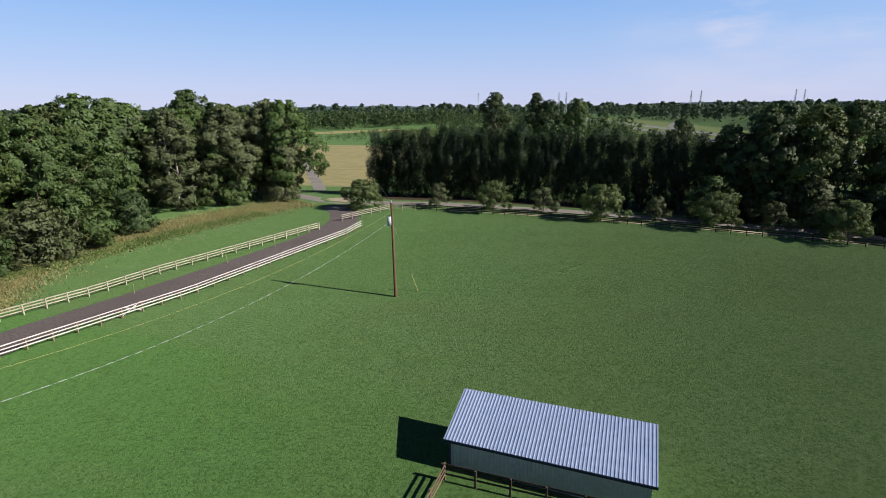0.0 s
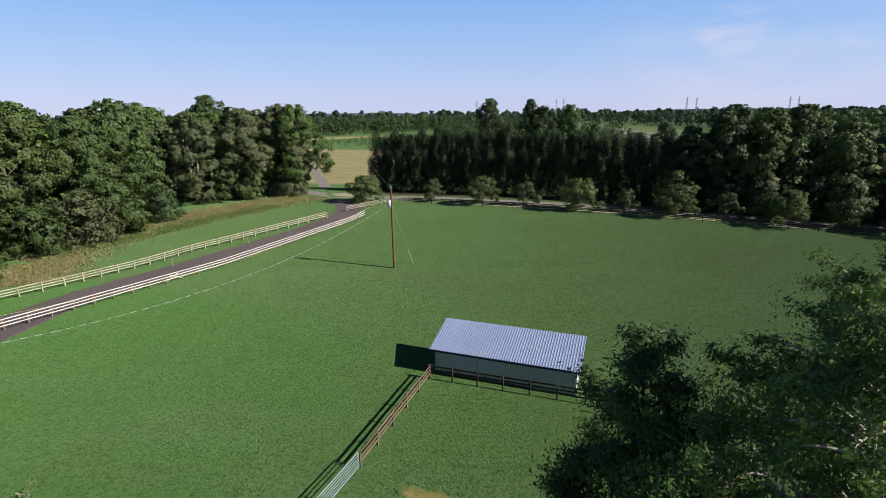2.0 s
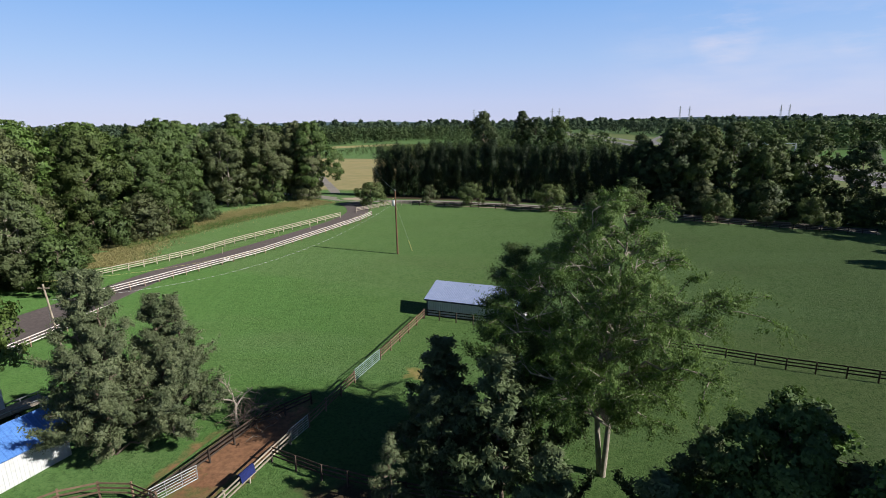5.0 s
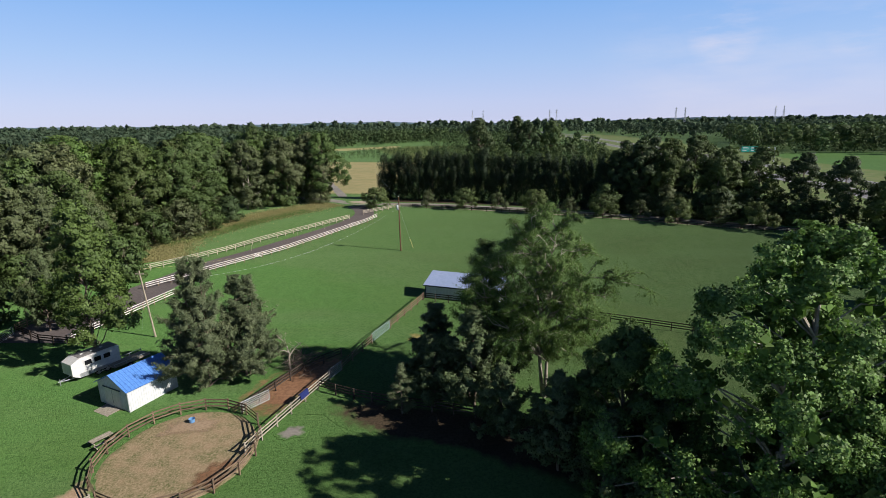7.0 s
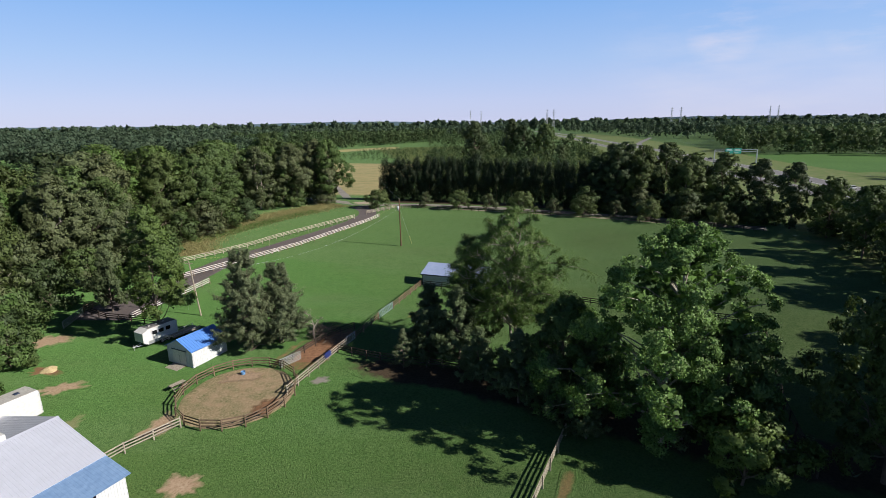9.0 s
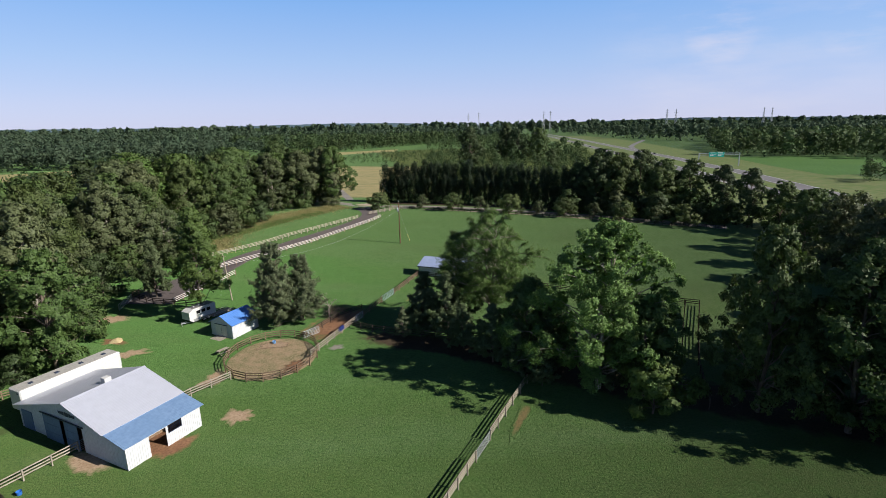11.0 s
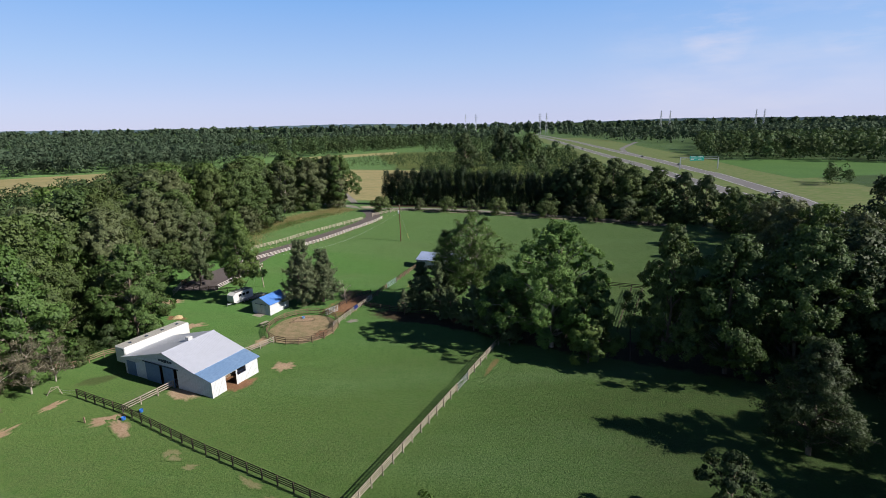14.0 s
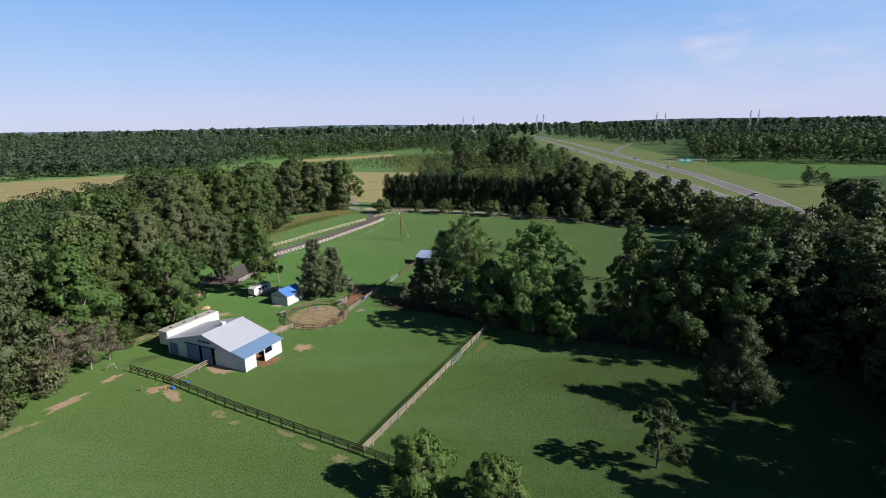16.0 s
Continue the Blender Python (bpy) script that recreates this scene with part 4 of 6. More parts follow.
def barn():
    """A gabled barn with a lean-to on each side; x runs along the front, y to the back."""
    s = tagged(holder("barn", -17.2, -98.5, 66.3), "white steel barn with pale roof and blue lean-to roofs", "barn")
    # local axes: x to the back along the right wall, y to the left along the front
    D, r0, ridge, W = 9.1, 3.2, 9.8, 20.2
    he, hb, hr, hl = 2.75, 3.55, 5.65, 2.95
    top = lambda y: (hr - 0.08 - (hr - hb) * (ridge - y) / (ridge - r0)) if r0 <= y <= ridge else (he + (hb - he) * y / r0 if y < r0 else hr - 0.08 - (hr - hl) * (y - ridge) / (W - ridge))
    for y0, y1, z0 in ((W, 14.6, -0.3), (14.6, ridge, 3.15), (ridge, 7.5, 3.15), (7.5, r0, -0.3), (r0, 0, -0.3)):
        ribbed_wall("wall", s, (0, y0), (0, y1), z0, top(y0), top(y1), SIDING)
    # right wall with an open stall door and a barred window
    for x0, x1, z0, z1 in ((0, 2.6, -0.3, he), (2.6, 4.6, he - 0.3, he), (4.6, 4.85, -0.3, he), (4.85, 6.6, -0.3, 1.5), (4.85, 6.6, he - 0.25, he), (6.6, D, -0.3, he)):
        ribbed_wall("wall", s, (x0, 0), (x1, 0), z0, z1, z1, SIDING)
    for y0, y1 in ((0, r0), (r0, ridge), (ridge, W)):
        ribbed_wall("wall", s, (D, y0), (D, y1), -0.3, top(y0), top(y1), SIDING)
    ribbed_wall("wall", s, (D, W), (0, W), -0.3, hl, hl, SIDING)
    part("stall_floor", boxed(0.1, D - 0.1, 0.1, W - 0.1, 0.01, 0.06), CLAY, s, "reddish dirt floor")
    part("partition", boxed(0.15, D - 0.15, r0 - 0.05, r0 + 0.05, 0.06, 2.6), BROWN_BOARD, s, "brown stall boards")
    part("partition", boxed(2.4, 2.5, 0.15, r0 - 0.1, 0.06, 2.4), BROWN_BOARD, s, "brown stall boards")
    bars = part("window", boxed(4.85, 6.6, 0.02, 0.05, 1.5, 1.57), TRIM_DARK, s, "barred stall window")
    for k in range(9):
        part("bar", tube(bmesh.new(), (4.95 + k * 0.2, 0.03, 1.55), (4.95 + k * 0.2, 0.03, he - 0.25), 0.018, n=6), TRIM_DARK, bars)
    roofs = ((-0.3, -0.35, he - 0.02, r0, hb, ROOF_MID, "roof"), (-0.45, r0 - 0.25, hb + 0.02, ridge, hr, ROOF_PALE, "roof"))
    for x0, ya, za, yb, zb, mat, nm in roofs:
        ribbed_roof(nm, s, x0, D + 0.35, ya, za, yb, zb, mat, pitch=0.3, rib=0.010)
    for x0, ya, za, yb, zb, mat in ((-0.45, W + 0.4, hl - 0.02, ridge, hr, ROOF_MID),):
        r = ribbed_roof("roof", s, -(D + 0.35), -x0, -ya, za, -yb, zb, ROOF_PALE, pitch=0.3, rib=0.010)
        r.matrix_basis = pose(0, 0, 0, 0, 0, 180)
    part("ridge_cap", prism(bmesh.new(), [(-0.28, -0.06), (0, 0.05), (0.28, -0.06), (0, 0.0)], -D - 0.36, 0.46), ROOF_PALE, s).matrix_basis = pose(0, ridge, hr + 0.1, 0, 0, 90)
    part("cupola", boxed(4.6, 5.4, ridge + 0.2, ridge + 1.0, hr - 0.25, hr + 0.55, bevel=0.03), WHITE_PAINT, s, "small white roof vent box")
    for nm, y0, y1, x, mat in (("sliding_door", 8.1, 10.6, -0.10, DOOR_BLUE), ("sliding_door", 11.2, 14.6, -0.18, DOOR_BLUE)):
        door = part(nm, boxed(x - 0.05, x, y0, y1, 0.05, 3.2), mat, s, "slate-blue sliding barn door")
        for k in (0.33, 0.66):
            part("batten", boxed(x - 0.075, x - 0.05, y0 + 0.05, y1 - 0.05, 3.2 * k - 0.06, 3.2 * k + 0.06), mat, door)
    part("door_track", boxed(-0.22, -0.12, 6.9, 15.2, 3.22, 3.34), TRIM_DARK, s)
    part("side_door", boxed(-0.09, -0.03, 17.4, 19.6, 0.05, 2.5), DOOR_BLUE, s, "slate-blue lean-to door")
    part("corner_trim", boxed(-0.06, 0.06, -0.06, 0.06, 0, he - 0.05), WHITE_PAINT, s)
    # unreadable lettering over the doors: plain bars
    for k, (y0, w) in enumerate(((8.3, 0.6), (9.0, 0.35), (9.5, 0.65), (10.3, 0.4), (10.8, 0.6))):
        part("sign_bar", boxed(-0.09, -0.05, y0, y0 + w, 3.9 + 0.05 * abs(k - 2), 4.4 - 0.05 * abs(k - 2)), TRIM_DARK, s, "dark sign lettering, unreadable")
    tagged(obj("downpipe", tube(bmesh.new(), (0, 0, 0), (0, 0, 2.6), 0.045), WHITE_PAINT, s), "")


def tack_shed():
    s = tagged(holder("tack_shed", -20.2, -66.2, 66), "small white shed with a bright blue gabled roof", "shed")
    D, W, he, hr = 5.6, 5.0, 2.45, 3.75
    ribbed_wall("wall", s, (0, W), (0, 0), 0, he, he, SIDING)
    ribbed_wall("wall", s, (0, 0), (D, 0), 0, he, he, SIDING)
    ribbed_wall("wall", s, (D, 0), (D, W), 0, he, he, SIDING)
    ribbed_wall("wall", s, (D, W), (0, W), 0, he, he, SIDING)
    for x, a, b in ((0, W, 0), (D, 0, W)):
        ribbed_wall("gable", s, (x, a), (x, W / 2), he, he, hr - 0.05, SIDING)
        ribbed_wall("gable", s, (x, W / 2), (x, b), he, hr - 0.05, he, SIDING)
    ribbed_roof("roof", s, -0.25, D + 0.25, -0.25, he - 0.1, W / 2, hr, ROOF_BRIGHT, pitch=0.42)
    r = ribbed_roof("roof", s, -D - 0.25, 0.25, -W - 0.25, he - 0.1, -W / 2, hr, ROOF_BRIGHT, pitch=0.42)
    r.matrix_basis = pose(0, 0, 0, 0, 0, 180)
    door = part("double_door", boxed(-0.08, -0.03, 1.2, 3.8, 0.1, 2.15), WHITE_PAINT, s, "white double doors")
    part("door_gap", boxed(-0.09, -0.079, 2.485, 2.515, 0.12, 2.13), TRIM_DARK, door)
    part("lintel_rail", boxed(-0.12, -0.05, 1.0, 4.0, 2.17, 2.27), TRIM_DARK, s, "dark door rail")
    part("ramp", prism(bmesh.new(), [(-1.5, 0.02), (-0.1, 0.16), (-0.1, 0.1), (-1.5, -0.04)], 1.4, 3.8), GREY_BOARD, s, "grey wooden ramp")


def wheel(parent, x, y, r=0.36, w=0.22):
    t = part("tyre", tube(bmesh.new(), (x, y - w / 2, r), (x, y + w / 2, r), r, n=20), RUBBER, parent)
    part("rim", tube(bmesh.new(), (x, y - w / 2 - 0.01, r), (x, y + w / 2 + 0.01, r), r * 0.55, n=16), STEEL, t)


def horse_trailer():
    s = tagged(holder("horse_trailer", -30.3, -60.8, 63.5), "white three-horse trailer with dark windows and grey roof", "trailer")
    L, W, H = 5.4, 2.1, 2.8
    part("body", prism(bmesh.new(), [(0.7, 0.5), (L, 0.5), (L, H - 0.12), (L - 0.1, H), (0.9, H), (0.0, H - 0.45), (0.0, 0.95)], 0, W), WHITE_PAINT, s)
    part("roof_panel", boxed(1.0, L - 0.12, 0.12, W - 0.12, H + 0.004, H + 0.05, bevel=0.015), TRAILER_ROOF, s, "dark grey roof")
    for k in range(3):
        x = 1.45 + k * 1.05
        part("window", boxed(x, x + 0.72, -0.02, -0.003, 1.75, 2.3), TINTED, s, "dark slatted window")
    for k in range(3):
        part("roof_vent", boxed(1.5 + 1.1 * k, 1.8 + 1.1 * k, 0.85, 1.2, H + 0.05, H + 0.13, bevel=0.02), WHITE_PAINT, s)
    part("skirt", boxed(0.75, 1.9, -0.03, -0.003, 0.5, 1.0), STEEL, s, "aluminium gravel guard")
    part("fender", boxed(2.2, 4.2, -0.16, -0.003, 0.55, 0.95, bevel=0.05), STEEL, s)
    wheel(s, 2.7, -0.02), wheel(s, 3.7, -0.02), wheel(s, 2.7, W + 0.02), wheel(s, 3.7, W + 0.02)
    bm = tube(bmesh.new(), (0.6, 0.45, 0.5), (-1.1, W / 2, 0.5), 0.05)
    tube(bm, (0.6, W - 0.45, 0.5), (-1.1, W / 2, 0.5), 0.05)
    part("drawbar", bm, STEEL, s)
    part("jack", tube(bmesh.new(), (-0.9, W / 2, 0.0), (-0.9, W / 2, 0.8), 0.04), STEEL, s)


def flat_trailer():
    s = tagged(holder("flatbed_trailer", -27.2, -58.2, 63.5), "small grey flatbed trailer beside the shed", "trailer")
    part("deck", boxed(0, 4.4, 0, 1.9, 0.62, 0.72), GREY_BOARD, s)
    wheel(s, 1.8, -0.02, 0.33), wheel(s, 1.8, 1.92, 0.33)
    for y in (0.05, 1.85):
        part("side_rail", boxed(0, 4.4, y - 0.03, y + 0.03, 0.98, 1.04), STEEL, s)
        for x in (0.1, 1.5, 2.9, 4.3):
            part("stake", boxed(x - 0.03, x + 0.03, y - 0.03, y + 0.03, 0.72, 0.99), STEEL, s)
    part("drawbar", tube(bmesh.new(), (0, 0.95, 0.6), (-1.3, 0.95, 0.5), 0.05), STEEL, s)


def semi_trailer():
    s = tagged(holder("box_trailer", -36.1, -89.5, 66.3), "long white box trailer parked behind the barn", "trailer")
    L, W, z0, H = 12.4, 2.6, 1.15, 4.05
    part("body", boxed(0, L, 0, W, z0, H, bevel=0.14), WHITE_PAINT, s)
    part("roof_sheet", boxed(0.15, L - 0.15, 0.15, W - 0.15, H + 0.004, H + 0.02), DULL_ROOF, s, "dull beige-grey roof sheet")
    for k in range(4):
        part("roof_vent", boxed(1.6 + k * 3.0, 2.1 + k * 3.0, 1.0, 1.5, H + 0.02, H + 0.12, bevel=0.03), TRIM_DARK, s, "dark roof vent")
    part("rear_door", boxed(L + 0.003, L + 0.05, 0.1, W - 0.1, z0 + 0.1, H - 0.15), TRANSFORMER, s, "grey steel rear doors")
    part("front_light", boxed(-0.03, -0.003, 0.4, 0.7, H - 0.5, H - 0.35), TRIM_DARK, s)
    part("chassis", boxed(0.5, L - 0.3, 0.5, W - 0.5, z0 - 0.25, z0 + 0.02), TRIM_DARK, s)
    for x in (L - 3.4, L - 2.2):
        for y in (0.2, W - 0.2):
            wheel(s, x, y, 0.5, 0.28)
    for y in (0.55, W - 0.55):
        part("landing_leg", boxed(2.4, 2.55, y - 0.07, y + 0.07, 0, z0), STEEL, s)


def utility_pole(x, y, h, mat, label, lean=0.0, r=0.19):
    s = tagged(holder("utility_pole", x, y), label, "pole")
    part("shaft", tube(bmesh.new(), (0, 0, -0.3), (lean, 0, h), r, r * 0.66, n=12), mat, s)
    return s


run_in_shed(), barn(), tack_shed(), horse_trailer(), flat_trailer(), semi_trailer()


# ---- trees ----
def leaves(rnd, centres, normals, size, slim=0.55, spread=0.35, tri=False):
    """Points and faces of small leaves or sprays, one at each centre: folded, or plain pointed ones (tri) for the mass of a wood."""
    n = len(centres)
    nv = normals / np.maximum(np.linalg.norm(normals, axis=1)[:, None], 1e-6)
    t = rnd.normal(size=(n, 3))
    t -= nv * np.sum(t * nv, 1)[:, None]
    t /= np.maximum(np.linalg.norm(t, axis=1)[:, None], 1e-6)
    b = np.cross(nv, t)
    s = (size * rnd.uniform(1 - spread, 1 + spread, n))[:, None]
    if tri:
        v = np.stack([centres - t * s * 0.5 - b * s * slim * 0.5, centres - t * s * 0.5 + b * s * slim * 0.5, centres + t * s * 0.65], 1).reshape(-1, 3)
        return v, np.arange(3 * n).reshape(n, 3)
    fold = 0.18 * s * nv
    v = np.stack([centres - t * s * 0.5, centres + b * s * slim * 0.5 - fold, centres + t * s * 0.5, centres - b * s * slim * 0.5 - fold], 1).reshape(-1, 3)
    return v, np.arange(4 * n).reshape(n, 4)


def clump_leaves(rnd, clumps, count, size, slim=0.55, flat=0.8, up=0.25, tri=False):
    """Leaves spread over a set of rounded clumps (x, y, z, r), thick at the shell and thin inside."""
    c = np.array(clumps)
    w = c[:, 3] ** 2
    k = rnd.choice(len(c), count, p=w / w.sum())
    d = rnd.normal(size=(count, 3))
    d /= np.linalg.norm(d, axis=1)[:, None]
    r = c[k, 3] * np.clip(rnd.normal(0.86, 0.24, count), 0.15, 1.5)
    p = c[k, :3] + d * r[:, None] * np.array((1, 1, flat))
    out = p - np.array((0, 0, c[:, 2].mean()))
    out /= np.maximum(np.linalg.norm(out, axis=1)[:, None], 1e-6)
    nrm = 0.6 * d + 0.6 * out + rnd.normal(size=(count, 3)) * 0.5 + np.array((0, 0, up))
    return (*leaves(rnd, p, nrm, size, slim, tri=tri), 0.7 * d + 0.5 * out)


def limb(verts, faces, path, r0, r1, n=6):
    """Adds a bent, tapered tube through a path of points."""
    base = sum(len(v) for v in verts)
    path = np.array(path, float)
    d = np.gradient(path, axis=0)
    d /= np.maximum(np.linalg.norm(d, axis=1)[:, None], 1e-6)
    up = np.where(np.abs(d[:, 2:3]) > 0.9, np.array([[1.0, 0, 0]]), np.array([[0, 0, 1.0]]))
    a = np.cross(d, up)
    a /= np.maximum(np.linalg.norm(a, axis=1)[:, None], 1e-6)
    b = np.cross(d, a)
    rad = np.linspace(r0, r1, len(path))
    ang = np.linspace(0, 2 * math.pi, n, endpoint=False)
    v = path[:, None] + rad[:, None, None] * (np.cos(ang)[None, :, None] * a[:, None] + np.sin(ang)[None, :, None] * b[:, None])
    verts.append(v.reshape(-1, 3))
    i = (np.arange(len(path) - 1)[:, None] * n + np.arange(n)[None]).ravel()
    j = (np.arange(len(path) - 1)[:, None] * n + (np.arange(n)[None] + 1) % n).ravel()
    faces.append(np.stack([i, j, j + n, i + n], 1) + base)


def bent(rnd, a, b, k=5, wob=0.06):
    a, b = np.array(a, float), np.array(b, float)
    t = np.linspace(0, 1, k)[:, None]
    L = np.linalg.norm(b - a)
    w = rnd.normal(size=(k, 3)) * wob * L
    w[0] = w[-1] = 0
    sag = np.array((0, 0, 0.10 * L)) * np.sin(t * math.pi)
    return a + (b - a) * t + w * np.sin(t * math.pi) + sag


def tree_meshes(name, seed, h, r, base, clumps_n, count, size, leaf_mat, bark_mat=None, shape="round", trunk=0.3, slim=0.55, flat=0.8, clump_r=0.24, forks=1, tri=False):
    """The trunk-with-limbs mesh and the crown mesh of one tree. base: where the crown begins, as a share of the height."""
    rnd = np.random.RandomState(seed)
    zb = h * base
    clumps = []
    tries = 0
    while len(clumps) < clumps_n and tries < 8000:
        tries += 1
        u = rnd.uniform(0, 1)
        if shape == "round":
            prof = math.sin(math.pi * min(1, 0.10 + 0.86 * u)) ** 0.6
        elif shape == "tall":
            prof = (math.sin(math.pi * min(1, 0.16 + 0.82 * u)) ** 0.55) * (1.0 - 0.35 * u)
        elif shape == "cone":
            prof = (1.02 - u) ** 0.8 * (0.6 + 0.4 * min(1, u * 6))
        elif shape == "column":
            prof = min(1, 0.75 + u) * (1.0 - max(0, u - 0.55) ** 1.6 * 2.2)
        else:
            prof = math.sqrt(max(0, 1 - u * u))
        a = rnd.uniform(0, 2 * math.pi)
        lob = 1 + 0.20 * math.sin(2 * a + seed) + 0.13 * math.sin(3 * a + 2.1 * seed) + 0.10 * math.sin(5 * u * 3 + a)
        q = rnd.uniform(0.25, 1) ** 0.5 * r * prof * lob
        cr = r * clump_r * rnd.uniform(0.6, 1.25) * (0.6 + 0.4 * prof)
        z = zb + (h - zb) * (0.03 + 0.93 * u)
        q = max(0.0, q - cr * 0.6)
        clumps.append((q * math.cos(a), q * math.sin(a), min(z, h - cr * flat * 0.8), cr))
    v, f, way = clump_leaves(rnd, clumps, count, size, slim, flat, tri=tri)
    crown = mesh_arrays(name + "_crown", v, f, leaf_mat, shading=soft_normals(v, 3 if tri else 4, way, 0.6))
    tv, tf = [], []
    lean = rnd.uniform(-0.04, 0.04, 2) * h
    stems = []
    for k in range(forks):
        o = np.array((0, 0, 0)) if forks == 1 else np.array((rnd.uniform(-1, 1), rnd.uniform(-1, 1), 0)) * trunk * 1.2
        tip = (lean[0] + (k - (forks - 1) / 2) * r * 0.35, lean[1] + rnd.uniform(-0.2, 0.2) * r, h * 0.86)
        pth = bent(rnd, o - np.array((0, 0, 0.3)), tip, 9, 0.018)
        stems.append(pth)
        limb(tv, tf, pth, trunk / forks ** 0.4, trunk * 0.12, 8)
    far = sorted(clumps, key=lambda c: -math.hypot(c[0], c[1]))[:max(8, clumps_n // 2)]
    for i, c in enumerate(far):
        pth = stems[i % forks]
        zt = max(zb * 0.75, c[2] - 0.55 * math.hypot(c[0], c[1]) - 0.05 * h)
        k = int(np.argmin(np.abs(pth[:, 2] - zt)))
        k = max(k, 1)
        limb(tv, tf, bent(rnd, pth[k], c[:3], 5, 0.05), trunk * 0.30 * (1 - 0.6 * k / 9), 0.025, 5)
    wood = mesh_arrays(name + "_wood", np.concatenate(tv), np.concatenate(tf), bark_mat or BARK, True)
    return wood, crown


def profile(shape, u):
    """How wide a crown is at the share u of its height."""
    if shape == "round":
        return max(0.05, math.sin(math.pi * min(1, 0.14 + 0.84 * u))) ** 0.6
    if shape == "tall":
        return max(0.05, math.sin(math.pi * min(1, 0.20 + 0.78 * u))) ** 0.6 * (1.05 - 0.35 * u)
    if shape == "cone":
        return max(0.04, 1.02 - u) ** 0.85 * (0.7 + 0.3 * min(1, u * 6))
    return math.sqrt(max(0.02, 1 - u * u))


def branching(name, seed, h, r, base, limbs, subs, count, size, leaf_mat, bark_mat=None, shape="round", trunk=0.3, slim=0.6, puff=0.5, droop=0.0, forks=1, twigs=0, up=0.35, fine_wood=True, quads=False, soft=0.55, core=0):
    """A tree grown from trunk to limbs to side branches, with its leaves strewn along the outer wood; gaps stay open between the limbs."""
    rnd = np.random.RandomState(seed)
    tv, tf, segs, segw = [], [], [], []
    lean = rnd.uniform(-0.03, 0.03, 2) * h
    stems = []
    for k in range(forks):
        tip = np.array((lean[0] + (k - (forks - 1) / 2) * r * 0.45, lean[1] + rnd.uniform(-0.15, 0.15) * r, h * (0.93 - 0.06 * k)))
        foot = np.array((0, 0, -0.3)) + (0 if forks == 1 else np.array((rnd.uniform(-1, 1), rnd.uniform(-1, 1), 0)) * trunk)
        stem = bent(rnd, foot, tip, 11, 0.015)
        stems.append(stem)
        limb(tv, tf, stem, trunk / forks ** 0.4, 0.03, 8)
        segs.append((stem[-3], stem[-1]))
        segw.append(0.6)
    lobes = rnd.uniform(0, 6.28, 3)
    for i in range(limbs):
        u = (i + rnd.uniform(0.1, 0.9)) / limbs
        a = i * 2.399 + rnd.uniform(-0.5, 0.5)
        lob = 1 + 0.16 * math.sin(2 * a + lobes[0]) + 0.14 * math.sin(3 * a + lobes[1]) + 0.12 * math.sin(4.5 * u * 3 + a + lobes[2])
        reach = r * profile(shape, u) * lob * rnd.uniform(0.72, 1.08)
        zt = h * base + (h * (1 - base)) * (0.04 + 0.94 * u)
        stem = stems[i % forks]
        z0 = zt - reach * (0.55 if shape != "cone" else 0.10) - 0.03 * h
        z0 = min(max(z0, h * max(base * 0.8, 0.03)), h * 0.9)
        k = int(np.argmin(np.abs(stem[:, 2] - z0)))
        tip = np.array((reach * math.cos(a) + stem[k][0] * 0.5, reach * math.sin(a) + stem[k][1] * 0.5, zt))
        path = bent(rnd, stem[k], tip, 7, 0.045)
        path[:, 2] -= droop * reach * np.linspace(0, 1, 7) ** 2.5
        limb(tv, tf, path, max(0.05, trunk * 0.42 * (1 - 0.7 * k / 11)), 0.022, 6 if fine_wood else 4)
        segs += [(path[4], path[5]), (path[5], path[6])]
        segw += [0.5, 0.8]
        for s in range(subs):
            t = rnd.uniform(1.5, 6)
            q = path[int(t)] + (path[min(6, int(t) + 1)] - path[int(t)]) * (t - int(t))
            way = path[-1] - path[0]
            way = way / max(0.1, np.linalg.norm(way)) * 0.7 + rnd.normal(size=3) * (0.55, 0.55, 0.42) + np.array((0, 0, 0.22))
            L = (0.16 + 0.34 * rnd.rand()) * max(reach, r * 0.35)
            e = q + way / np.linalg.norm(way) * L
            e[2] -= droop * L
            e[2] = min(e[2], h)
            sub = bent(rnd, q, e, 4, 0.05)
            if fine_wood:
                limb(tv, tf, sub, 0.05, 0.012, 4)
            segs += [(sub[1], sub[2]), (sub[2], sub[3])]
            segw += [L, L]
            for _ in range(twigs):
                w = sub[rnd.randint(1, 4)]
                tw = w + (way / np.linalg.norm(way) * 0.4 + rnd.normal(size=3) * 0.6) * L * 0.45 - np.array((0, 0, droop * L * 0.8))
                segs.append((w, tw))
                segw.append(L * 0.7)
    A, B = np.array([s[0] for s in segs]), np.array([s[1] for s in segs])
    w = np.array(segw)
    k = rnd.choice(len(A), count, p=w / w.sum())
    t = rnd.uniform(-0.1, 1.15, count)[:, None]
    p = A[k] + (B[k] - A[k]) * t + rnd.normal(size=(count, 3)) * np.array((puff, puff, puff * 0.7))
    p[:, 2] = np.clip(p[:, 2], 0.15, h)
    mid = np.array((0, 0, h * (base + 1) / 2))
    out = (p - mid) / np.array((r, r, h * (1 - base) / 2))
    out /= np.maximum(np.linalg.norm(out, axis=1)[:, None], 1e-6)
    sizes = np.full(count, size)
    if core:
        # coarser sprays close along the wood, which close the crown where it is thick
        sizes[:core] *= 2.3
        p[:core] = A[k[:core]] + (B[k[:core]] - A[k[:core]]) * t[:core] * 0.8 + rnd.normal(size=(core, 3)) * puff * 0.5
    near = p - (A[k] + B[k]) / 2
